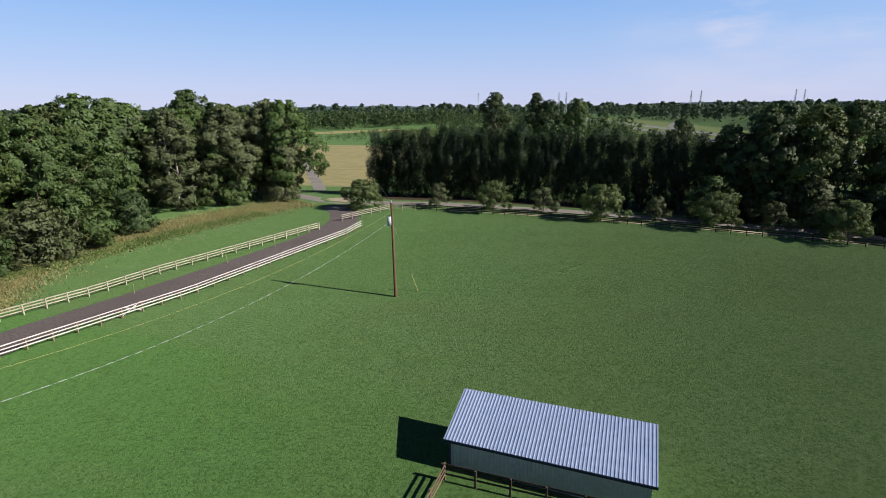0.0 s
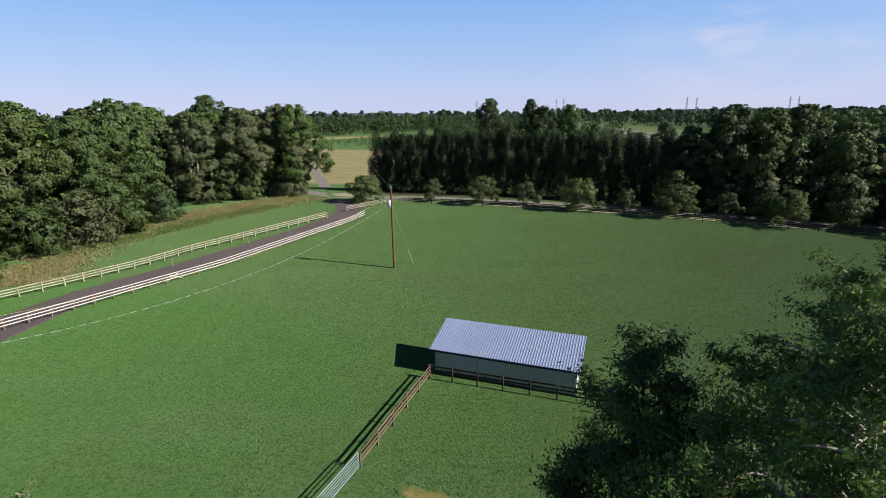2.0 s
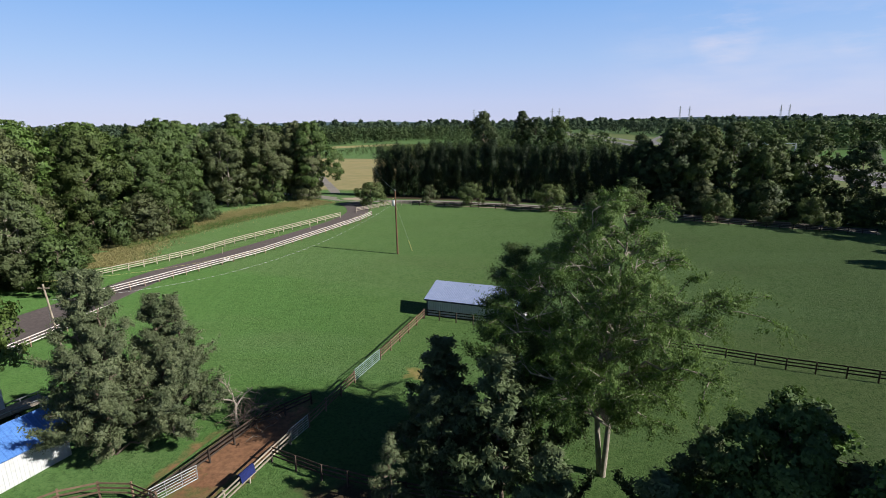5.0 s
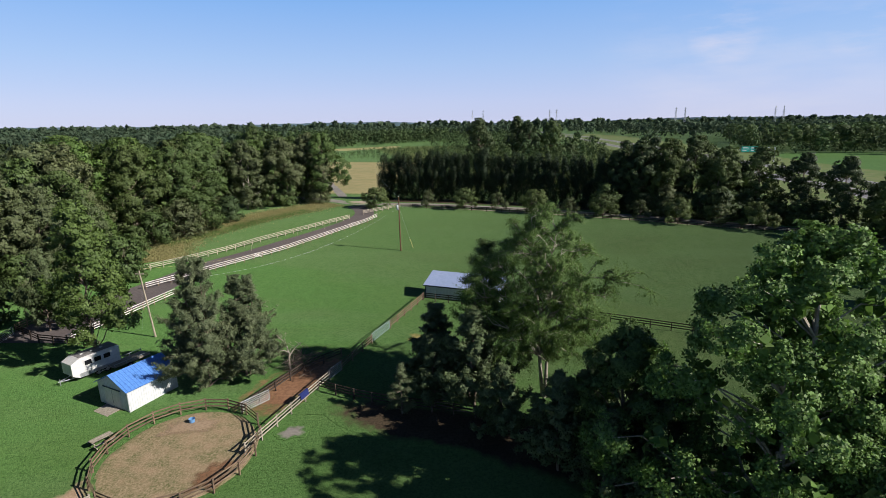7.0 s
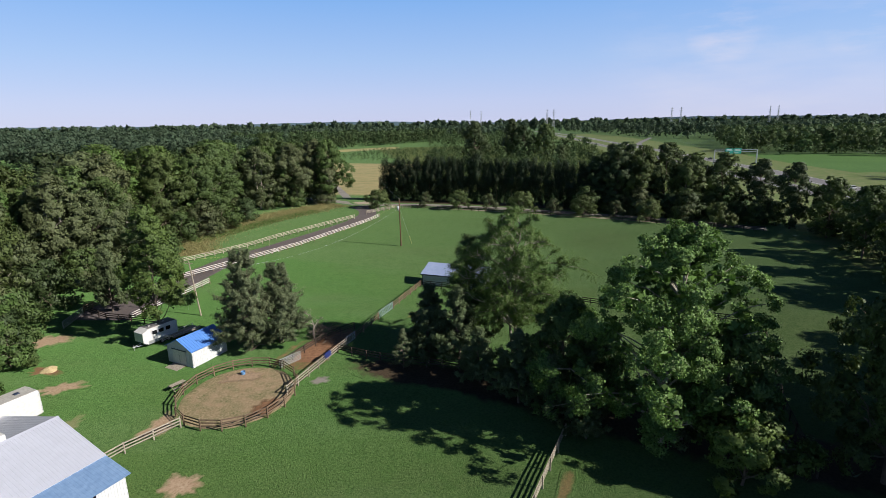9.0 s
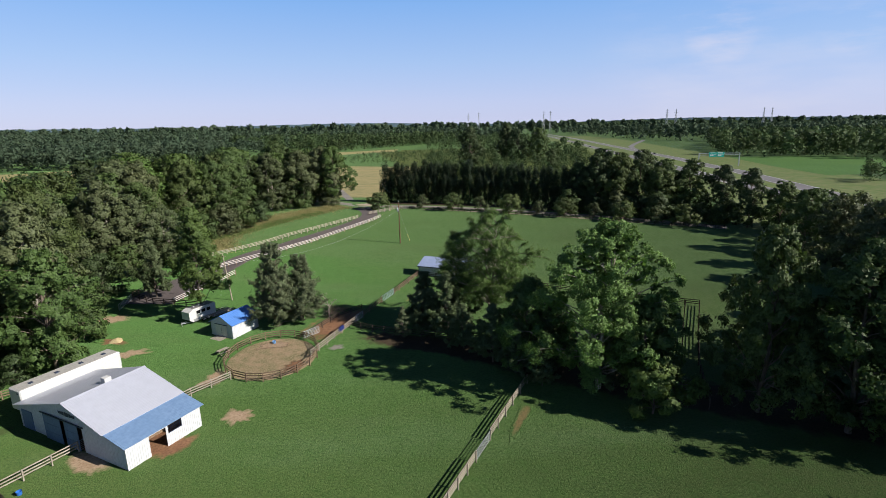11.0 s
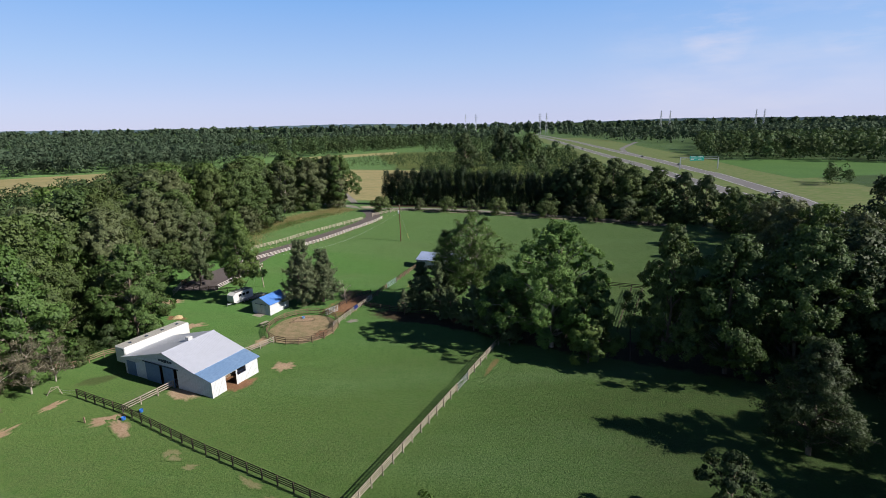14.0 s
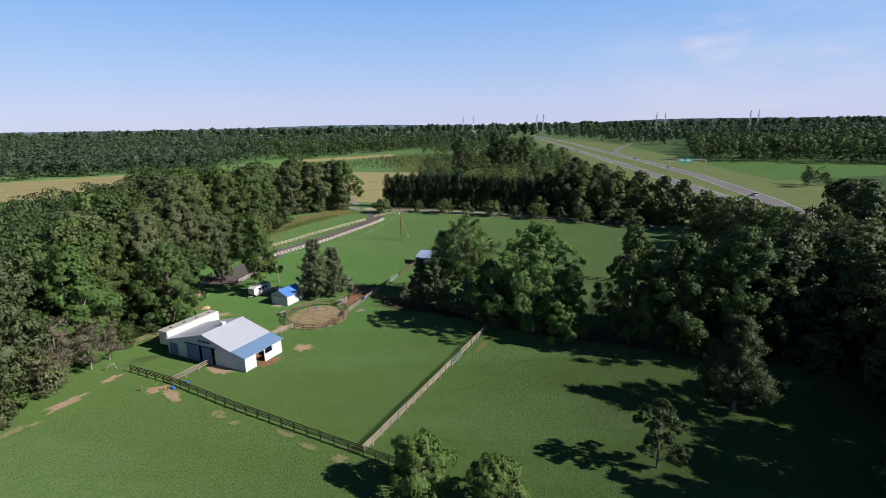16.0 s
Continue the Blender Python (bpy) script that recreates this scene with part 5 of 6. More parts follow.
    near /= np.maximum(np.linalg.norm(near, axis=1)[:, None], 1e-6)
    v, f = leaves(rnd, p, 0.45 * out + 0.45 * near + rnd.normal(size=(count, 3)) * 0.5 + np.array((0, 0, up)), sizes, slim, tri=not quads)
    crown = mesh_arrays(name + "_crown", v, f, leaf_mat, shading=soft_normals(v, 4 if quads else 3, out * 0.45 + near * 0.75 + np.array((0, 0, 0.12)), soft))
    wood = mesh_arrays(name + "_wood", np.concatenate(tv), np.concatenate(tf), bark_mat or BARK, True)
    return wood, crown


def billow(name, seed, h, r, base, lobes, count, size, leaf_mat, bark_mat=None, shape="round", trunk=0.3, slim=0.85, forks=1, lobe=0.36, ragged=0.2, soft=0.65, quads=False):
    """A full-crowned broadleaf tree: trunk and limbs that end in rounded boughs, each heaped with leafy clumps, dark and hollow inside."""
    rnd = np.random.RandomState(seed)
    zb, boughs, clumps = h * base, [], []
    wave = rnd.uniform(0, 6.28, 3)
    for i in range(lobes):
        u = ((i + rnd.uniform(0.1, 0.9)) / lobes) ** 0.85
        a = i * 2.399 + rnd.uniform(-0.45, 0.45)
        reach = r * profile(shape, u) * (1 + ragged * (0.6 * math.sin(2 * a + wave[0]) + 0.5 * math.sin(3 * a + wave[1] + 4 * u)) + rnd.uniform(-ragged, ragged) * 0.6)
        lr = r * lobe * rnd.uniform(0.7, 1.15) * (0.55 + 0.45 * profile(shape, u))
        q = max(0.0, reach - lr * 0.8) * (1.0 if i % 3 else 0.55)
        z = min(zb + (h - zb) * (0.05 + 0.93 * u), h - lr * 0.75 * rnd.uniform(0.9, 1.15))
        z = max(z, lr * 0.6)
        boughs.append((q * math.cos(a), q * math.sin(a), z, lr))
        for _ in range(10):
            d = rnd.normal(size=3) + np.array((math.cos(a), math.sin(a), 0.25)) * 0.7
            d /= np.linalg.norm(d)
            cr = lr * rnd.uniform(0.26, 0.52)
            c = np.array(boughs[-1][:3]) + d * lr * np.array((0.95, 0.95, 0.8)) * rnd.uniform(0.7, 1.2)
            clumps.append((*c, cr, *d))
    c = np.array(clumps)
    k = rnd.choice(len(c), count, p=c[:, 3] ** 2 / (c[:, 3] ** 2).sum())
    d = unit(rnd.normal(size=(count, 3)) + c[k, 4:] * 0.75)
    p = c[k, :3] + d * (c[k, 3] * np.clip(rnd.normal(0.88, 0.30, count), 0.2, 1.7))[:, None] * np.array((1, 1, 0.8))
    p[:, 2] = np.clip(p[:, 2], 0.1, h)
    out = unit((p - np.array((0, 0, h * (base + 1) / 2))) / np.array((r, r, h * (1 - base) / 2)))
    way = 0.55 * d + 0.45 * c[k, 4:] + 0.35 * out + np.array((0, 0, 0.1))
    v, f = leaves(rnd, p, unit(way) + rnd.normal(size=(count, 3)) * 0.55, size, slim, tri=not quads)
    nk = 4 if quads else 3
    shade = soft_normals(v, nk, way, soft)
    # coarse inner sprays that close the heart of the crown
    b = np.array(boughs)
    m = len(b) * 26
    j = rnd.randint(0, len(b), m)
    ip = b[j, :3] * np.array((0.74, 0.74, 0.97)) + rnd.normal(size=(m, 3)) * (b[j, 3] * 0.28)[:, None]
    ip[:, 2] = np.clip(ip[:, 2], 0.1, h - 0.5)
    iv, fi = leaves(rnd, ip, rnd.normal(size=(m, 3)), max(size * 1.3, r * 0.085), 0.9, tri=not quads)
    shade = np.concatenate([shade, soft_normals(iv, nk, ip - np.array((0, 0, h * 0.4)), 0.3)])
    crown = mesh_arrays(name + "_crown", np.concatenate([v, iv]), np.concatenate([f, fi + len(v)]), leaf_mat, shading=shade)
    tv, tf, stems = [], [], []
    for s in range(forks):
        tip = (rnd.uniform(-0.12, 0.12) * r + (s - (forks - 1) / 2) * r * 0.4, rnd.uniform(-0.12, 0.12) * r, h * 0.84)
        foot = np.array((0, 0, -0.3)) + (0 if forks == 1 else np.array((rnd.uniform(-1, 1), rnd.uniform(-1, 1), 0)) * trunk)
        stems.append(bent(rnd, foot, tip, 9, 0.018))
        limb(tv, tf, stems[-1], trunk / forks ** 0.4, 0.05, 8)
    for i, g in enumerate(boughs):
        stem = stems[i % forks]
        e = int(np.argmin(np.abs(stem[:, 2] - max(zb * 0.8, g[2] - 0.6 * math.hypot(g[0], g[1]) - 0.04 * h))))
        e = min(max(e, 1), 7)
        limb(tv, tf, bent(rnd, stem[e], np.array(g[:3]), 5, 0.05), max(0.05, trunk * 0.36 * (1 - 0.7 * e / 9)), 0.03, 5)
    return mesh_arrays(name + "_wood", np.concatenate(tv), np.concatenate(tf), bark_mat or BARK, True), crown


def plant(kind, meshes, x, y, label, category="tree", scale=1.0, turn=0.0, group="", tall=1.0, z=None, wide=1.0):
    t = tagged(holder(kind, x, y, turn, z), label, category, group)
    t.scale = (scale * wide, scale * wide, scale * tall)
    for nm, me in zip(("trunk", "crown"), meshes):
        o = new(nm, me)
        o.parent = t
    return t


FOREST = [billow("wood_%d" % i, 40 + i, 22, 6.8 + 0.6 * (i % 3), 0.05, 30 + i, 10000, 0.50, m, shape=s, trunk=0.30, lobe=0.32, soft=0.5)
          for i, (m, s) in enumerate(((LEAF_MID, "round"), (LEAF_MID, "tall"), (LEAF_GUM, "tall"), (LEAF_DARK, "round"), (LEAF_OLIVE, "round"), (LEAF_FRESH, "round"), (LEAF_DARK, "tall")))]
FINE = [billow("edge_wood_%d" % i, 90 + i, 22, 7.0, 0.03, 44, 20000, 0.36, m, b, shape=s, trunk=0.32, lobe=0.28, forks=1 + i % 2, soft=0.5)
        for i, (m, b, s) in enumerate(((LEAF_MID, BARK, "round"), (LEAF_OLIVE, PALE_BARK, "tall"), (LEAF_OLIVE, BARK, "round"), (LEAF_FRESH, PALE_BARK, "tall")))]
UNDER = [billow("under_%d" % i, 60 + i, 8, 4.4, 0.0, 16, 4600, 0.36, m, shape="dome", trunk=0.10, forks=2, lobe=0.42) for i, m in enumerate((LEAF_MID, LEAF_OLIVE, LEAF_DARK))]
HACK = branching("hackberry", 7, 21.6, 7.0, 0.24, 78, 11, 260000, 0.110, LEAF_HACK, PALE_BARK, "round", 0.34, slim=0.6, puff=0.17, droop=0.22, forks=2, twigs=6, soft=0.5, core=18000)
SIDE = branching("side_tree", 9, 15.4, 3.3, 0.30, 34, 7, 60000, 0.125, LEAF_GUM, BARK, "tall", 0.20, slim=0.6, puff=0.26, droop=0.10, twigs=3)
SYC = billow("sycamore", 12, 23, 8.8, 0.02, 96, 90000, 0.20, LEAF_BRIGHT, PALE_BARK, "tall", 0.42, slim=0.95, lobe=0.17, ragged=0.55, soft=0.25, quads=True)
SYC2 = billow("sweetgum", 15, 22, 7.4, 0.02, 64, 34000, 0.29, LEAF_GUM, BARK, "tall", 0.36, slim=0.95, lobe=0.23, ragged=0.26, soft=0.4)
POPLAR = billow("poplar", 33, 20.5, 4.5, 0.16, 44, 24000, 0.25, LEAF_FRESH, BARK, "tall", 0.2, slim=0.9, lobe=0.32, ragged=0.3, soft=0.4)
CEDAR = branching("cedar", 21, 15.5, 5.5, 0.02, 84, 7, 120000, 0.17, LEAF_CEDAR, BARK, "cone", 0.26, slim=0.42, puff=0.17, droop=-0.14, forks=2, twigs=3, soft=0.4, core=12000)
SMALL_CEDAR = branching("small_cedar", 23, 10, 3.9, 0.04, 46, 5, 24000, 0.24, LEAF_JUNIPER, BARK, "cone", 0.16, slim=0.45, puff=0.20, droop=-0.12, twigs=1, fine_wood=False, core=4000)
MAPLE = billow("maple", 18, 18.6, 6.0, 0.02, 50, 32000, 0.27, LEAF_MAPLE, BARK, "round", 0.32, slim=0.95, lobe=0.25, soft=0.45)
OAK = billow("oak", 28, 18.6, 6.2, 0.12, 30, 18000, 0.34, LEAF_MAPLE, BARK, "round", 0.34, slim=0.9, lobe=0.28, ragged=0.28, soft=0.45)
PALE_CEDAR = branching("pale_cedar", 27, 5.6, 1.7, 0.04, 30, 4, 12000, 0.12, LEAF_CEDAR, BARK, "cone", 0.08, slim=0.4, puff=0.12, droop=-0.05)
PINE = branching("pine", 26, 10, 4.3, 0.10, 50, 6, 52000, 0.17, LEAF_DARK, BARK, "cone", 0.22, slim=0.45, puff=0.20, droop=-0.05, twigs=2)
LEYLAND = [tree_meshes("leyland_%d" % i, 31 + i, 15.5, 2.5, 0.0, 84, 9000, 0.34, LEAF_HEDGE, BARK, "column", 0.16, slim=0.5, flat=1.9, clump_r=0.34, tri=True) for i in range(3)]
SHRUB = [billow("shrub_%d" % i, 35 + i, 7, 4.6, 0.12, 26, 9500, 0.25, LEAF_PALE, BARK, "dome", 0.12, slim=0.7, forks=3, lobe=0.28, soft=0.5) for i in range(2)]
SHRUB_D = billow("shrub_dark", 38, 6.3, 3.0, 0.05, 12, 6000, 0.24, LEAF_OLIVE, BARK, "dome", 0.10, slim=0.6, forks=3, lobe=0.38)

LONE = billow("lone", 71, 9.6, 3.1, 0.16, 26, 18000, 0.19, LEAF_DARK, BARK, "tall", 0.16, slim=0.7, lobe=0.27, ragged=0.45, soft=0.4)
WITHERED = branching("withered", 77, 11, 3.4, 0.15, 22, 4, 5200, 0.22, LEAF_BROWN, PALE_BARK, "tall", 0.14, slim=0.6, puff=0.35)
FRESH = billow("fresh_young", 39, 6.8, 3.5, 0.06, 22, 16000, 0.20, LEAF_FRESH, BARK, "round", 0.12, slim=0.85, lobe=0.32)

# single trees
plant("hackberry_tree", HACK, 22.9, -62.5, "tall feathery green hackberry with pale limbs", turn=20, scale=0.97, wide=0.88)
plant("sycamore_tree", SYC, 36.2, -81.0, "tall sycamore with large bright leaves lit by the sun", turn=0)
plant("sweetgum_tree", SYC2, 54.0, -86.6, "tall sweetgum with dense glossy leaves", turn=40, scale=1.06, wide=0.74)
plant("sweetgum_tree", SYC2, 61.8, -90.8, "tall dark tree at the lawn's edge", scale=1.02, turn=140)
plant("sweetgum_tree", SYC2, 70.3, -93.6, "tall dense tree beside the lawn", scale=1.10, turn=250, wide=0.92)
plant("hackberry_tree", SIDE, 17.0, -58.8, "lower dark leafy tree beside the tall hackberry", scale=1.06, turn=300)
plant("cedar_tree", PALE_CEDAR, 8.2, -66.0, "small pale grey-green conifer by the fence corner", turn=30)
plant("sycamore_tree", FRESH, 41.2, -87.0, "low young sycamore with bright leaves", scale=1.2, turn=70)
plant("cedar_tree", CEDAR, -14.5, -60.8, "broad grey-green red cedar beside the pen", turn=10, wide=0.88, tall=0.97)
plant("cedar_tree", CEDAR, -11.0, -58.2, "lower spreading grey-green cedar beside red clay", scale=0.80, turn=200, tall=0.98)
plant("cedar_tree", SMALL_CEDAR, 11.6, -60.0, "ragged dark cedar below the taller trees", scale=0.95, turn=130, wide=1.1)
plant("cedar_tree", SMALL_CEDAR, 15.6, -65.2, "dark cedar below the taller trees", scale=1.1, turn=60)
plant("sweetgum_tree", SYC2, 27.5, -74.5, "leafy tree in the shade of the sycamore", scale=0.62, turn=200)
plant("sycamore_tree", OAK, 41.4, -83.2, "lower spreading leafy tree beside the sycamore", scale=0.70, turn=90)
for x, y, s, k in ((11.4, -64.6, 0.74, 0), (18.2, -69.5, 0.70, 90), (26.5, -69.5, 0.82, 200), (30.5, -75.5, 1.0, 30), (38.5, -80.5, 0.95, 120), (16.4, -57.0, 0.42, 10), (25.5, -77.0, 0.72, 300), (22.5, -74.0, 0.85, 40), (28.8, -80.5, 0.62, 70), (32.5, -70.5, 0.7, 150)):
    plant("cedar_tree", SMALL_CEDAR, x, y, "dark low cedar crowded below the tall trees", scale=s * 1.05, turn=k, group="cedars below the tall trees")
plant("pine_tree", PINE, 61.6, -111.3, "lone dark spreading conifer on the lawn", scale=1.48, turn=15)
plant("young_tree", LONE, 45.4, -124.3, "small ragged lone tree on the lawn", turn=75)
plant("young_tree", FRESH, 16.0, -128.6, "rounded leafy young tree by the fence corner", scale=1.08)
plant("young_tree", FRESH, 24.5, -131.5, "spreading leafy young tree", scale=0.95, turn=50)
plant("poplar_tree", POPLAR, -29.9, -56.8, "slender leafy tree at the end of the driveway", turn=150)
plant("young_tree", SMALL_CEDAR, -45.2, -46.0, "slim young tree on the turning place", scale=1.2, turn=10, wide=0.7)
plant("maple_tree", MAPLE, -42.1, -76.8, "dense deep green maple at the wood's edge", scale=1.0, turn=100)
plant("oak_tree", OAK, -34.0, 61.0, "large rounded green oak beside the entrance", scale=1.24, turn=30)
plant("oak_tree", FOREST[4], -43.0, 66.0, "tall leafy oak behind the entrance", scale=0.98, turn=130)
for x, y, s, tall, k, i in ((-13.8, 48.0, 1.12, 0.9, "spreading", 0), (2.8, 49.8, 0.95, 1.0, "dark", 2), (14.5, 44.9, 1.02, 1.02, "rounded", 1), (24.7, 43.8, 0.95, 1.0, "dark", 2),
                            (34.9, 37.4, 1.08, 1.0, "rounded", 0), (45.2, 36.6, 0.85, 1.0, "dark", 2), (53.2, 30.6, 1.1, 0.95, "rounded", 1), (63.0, 29.3, 0.9, 1.0, "dark", 2),
                            (71.0, 23.6, 1.1, 0.95, "rounded", 0), (80.6, 20.8, 0.95, 1.0, "dark", 2), (88, 17, 1.1, 1, "rounded", 1)):
    plant("ornamental_tree", (SHRUB + [SHRUB_D])[i], x, y, k + " clipped ornamental tree along the lane fence", "tree", s * 0.9, x * 37 % 360, "ornamental trees along the lane", tall)
rnd = random.Random(5)
for i in range(32):
    s = i / 31
    x, y = -13.5 + 76 * s, 65.0 - 24.5 * s + 3.0 * math.sin(s * math.pi)
    plant("leyland_cypress", LEYLAND[i % 3], x + rnd.uniform(-0.3, 0.3), y + rnd.uniform(-0.3, 0.3), "dark green cypress in a tall clipped hedge row", "tree", rnd.uniform(0.92, 1.06), rnd.uniform(0, 360), "cypress hedge row", 1.0 + 0.10 * math.sin(s * math.pi))


def grove(points, seed, label, group, under=0.0, kinds=(0, 1, 2, 3, 4, 5), meshes=None):
    r = random.Random(seed)
    for k, (x, y, h) in enumerate(points):
        me = (meshes or FOREST)[kinds[r.randrange(len(kinds))]]
        plant("woodland_tree", me, x, y, label, "tree", h / 22, r.uniform(0, 360), group, r.uniform(0.94, 1.08))
        if r.random() < under:
            plant("understorey_shrub", UNDER[r.randrange(3)], x + r.uniform(-5, 5), y - r.uniform(3, 6), "leafy undergrowth at the wood's edge", "shrub", r.uniform(0.6, 1.1), r.uniform(0, 360), group)


for x, y, h, k in ((24, 228, 31, 3), (57, 311, 33, 6), (66, 306, 28, 3), (84, 308, 29, 0), (100, 165, 17, 3), (112, 190, 13, 2), (78, 205, 15, 3)):
    plant("pasture_oak", FOREST[k], x, y, "large rounded tree standing above the scrub", scale=h / 22, turn=x * 41 % 360, group="tall trees in the scrub")


# the wood west of the driveway, its edge given from south to north
EDGE = [(-55, -118), (-48, -101), (-52, -88), (-50, -74), (-52, -62), (-64, -49), (-66, -35), (-66, -20), (-70, -8), (-73, 3), (-66, 16), (-60, 27), (-59, 40), (-52, 51), (-42, 60), (-36, 63)]
r2 = random.Random(9)
west, front = [], [(-58, -15, 13), (-56, -22, 15), (-61, -26, 18), (-53.5, -17.5, 7), (-55, -10, 8)]
for (x0, y0), (x1, y1) in zip(EDGE, EDGE[1:]):
    for row in range(3):
        for _ in range(2 if row else 1):
            s = r2.random()
            (west if row else front).append((x0 + (x1 - x0) * s - row * 9 + r2.uniform(-2, 1), y0 + (y1 - y0) * s + r2.uniform(-2, 2), r2.uniform(19, 24) + (1.5 if row and y0 > -15 else 0)))
grove(front, 2, "leafy deciduous tree at the edge of the wood", "edge of the western wood", 0.8, (0, 1, 2, 0, 1, 2, 3), FINE)
grove(west, 3, "leafy deciduous tree in the wood beside the driveway", "wood west of the driveway", 0.3)
for x, y, s in ((-46.3, -97.2, 1.0), (-48.6, -101.5, 1.1), (-45.6, -93.2, 0.85), (-47.4, -104.5, 0.7)):
    plant("withered_tree", WITHERED, x, y, "thin withered brown tree at the wood's edge", scale=s, turn=x * 53 % 360)
for x, y, s, k in ((-50, -105, 1.0, 1), (-52.5, -112, 1.1, 0), (-46.5, -86.5, 0.6, 0), (-44.8, -80.5, 0.55, 2), (-48.5, -70.5, 0.9, 0), (-50, -63, 0.9, 2), (-53, -57, 1.0, 0), (-45.5, -66.5, 0.8, 0), (-58, -44, 1.1, 2), (-60, -33, 1.0, 0), (-61, 6, 1.0, 0), (-55.5, 18, 1.2, 0), (-52, 28, 0.9, 2), (-57, 12, 1.2, 1)):
    plant("understorey_shrub", UNDER[k], x, y, "leafy green shrub at the wood's edge", "shrub", s, x * 71 % 360, "shrubs at the wood's edge")
for k in range(12):
    plant("understorey_shrub", UNDER[2 if k % 3 else 0], 58 + 4.2 * k, 37.5 - 1.75 * k + (k * 37 % 5) * 0.4, "dark undergrowth below the trees along the lane", "shrub", 0.62 + 0.05 * (k * 29 % 7), k * 67 % 360, "undergrowth along the lane")
# the wood east of the pasture, which shades its far side
east = [(60, 42, 17), (66, 40, 20), (73, 37, 20), (81, 39, 21), (88, 34, 20), (95, 31, 19), (70, 44, 21), (84, 30, 17), (103, 25, 18), (106, 14, 17), (110, 5, 16), (113, -6, 15), (105, -14, 16), (111, -22, 16), (102, -30, 17), (110, -38, 17), (100, -43, 18),
        (103, -50, 20), (109, -59, 22), (98, -66, 21), (92, -74, 20), (84, -80, 22), (76, -84, 23), (80, -93, 22), (91, -88, 21), (100, -80, 22), (88, -101, 20),
        (97, -97, 19), (106, -90, 21), (118, -75, 21), (120, -50, 15), (121, -25, 12), (84, -112, 17), (95, -112, 18), (108, -104, 20), (118, -95, 20), (104, -122, 16), (80, -126, 15), (122, 0, 11), (116, 14, 12), (124, -112, 18), (77, -93, 20), (83, -87, 23), (90, -95, 22), (88, -72, 17), (98, -104, 19), (113, -112, 19), (112, -82, 22), (92, -120, 16), (114, -126, 18), (100, -131, 20), (94, -127, 19), (110, -140, 21), (88, -133, 18), (103, -143, 20), (93, -140, 19), (78, -130, 20), (84, -125, 19), (82, -137, 20), (69, -136, 19), (76, -142, 20), (90, -116, 20)]
grove([e for e in east if e[0] < 96 or e[1] > 0], 4, "dark leafy tree in the wood east of the pasture", "wood east of the pasture", 0.9, (3, 6, 3, 6, 2, 0))
grove([e for e in east if e[0] >= 96 and e[1] <= 0], 6, "sunlit olive-green tree in the wood east of the pasture", "wood east of the pasture", 0.2, (0, 4, 1, 5, 2, 4))
grove([(125, -42, 25), (134, -37, 24), (122, -53, 24), (132, -50, 23), (143, -42, 23)], 8, "tall dark tree between wood and highway", "wood east of the pasture", 0.5, (3, 6))


def far_wood(name, spots, seed, label, size=1.5, per=60, mat=LEAF_FAR):
    """A whole wood of distant crowns as one mass of leaf sprays. spots: rows of x, y, height, radius."""
    rnd = np.random.RandomState(seed)
    s = np.array(spots)
    per, size = int(per * 1.7), size * 0.72
    n, heads = len(s) * per, 6
    k = np.repeat(np.arange(len(s)), per)
    # each crown is a heap of six rounded heads
    ha, hu = rnd.uniform(0, 6.28, (len(s), heads)), rnd.uniform(0.0, 1.0, (len(s), heads))
    hu[:, 0] = 1.0
    hq = s[:, 3:4] * 0.58 * np.sqrt(np.maximum(0.0, 1.02 - hu ** 2)) * rnd.uniform(0.7, 1.1, hu.shape)
    hr = s[:, 3:4] * rnd.uniform(0.38, 0.60, hu.shape)
    j = rnd.randint(0, heads, n)
    d = rnd.normal(size=(n, 3)) + np.array((0, 0, 0.35))
    d /= np.linalg.norm(d, axis=1)[:, None]
    r = hr[k, j] * rnd.uniform(0.8, 1.12, n)
    p = np.stack([s[k, 0] + hq[k, j] * np.cos(ha[k, j]) + d[:, 0] * r, s[k, 1] + hq[k, j] * np.sin(ha[k, j]) + d[:, 1] * r,
                  s[k, 2] * (0.30 + 0.56 * hu[k, j]) + d[:, 2] * r * 0.85], 1)
    low = rnd.uniform(0, 1, n) < 0.12
    p[low, 2] = s[k[low], 2] * rnd.uniform(0.05, 0.45, low.sum())
    p[:, 2] = np.clip(p[:, 2], 0.2, s[k, 2]) + ground_z(p[:, 0], p[:, 1])
    v, f = leaves(rnd, p, d + rnd.normal(size=(n, 3)) * 0.35, size * s[k, 3] / 4.5, 0.9, tri=True)
    me = mesh_arrays(name, v, f, mat, shading=soft_normals(v, 3, d + np.array((0, 0, 0.1)), 0.86))
    tone = np.clip(rnd.normal(0.45, 0.24, len(s)), 0, 1)
    me.attributes.new("tone", "FLOAT", "POINT").data.foreach_set("value", np.repeat(tone[k], 3).astype(np.float32))
    return tagged(new(name, me), label, "woods", kind="stuff")


def scatter(seed, n, poly, h, gap, wide=(0.28, 0.42)):
    """Random places inside a four-cornered field, not closer than gap."""
    r = np.random.RandomState(seed)
    q = np.array(poly, float)
    out = []
    grid = {}
    for _ in range(n * 6):
        u, v = r.rand(2)
        p = (q[0] * (1 - u) + q[1] * u) * (1 - v) + (q[3] * (1 - u) + q[2] * u) * v
        key = (int(p[0] // gap), int(p[1] // gap))
        if key in grid:
            continue
        grid[key] = 1
        hh = r.uniform(*h)
        out.append((p[0], p[1], hh, hh * r.uniform(*wide)))
        if len(out) >= n:
            break
    return out


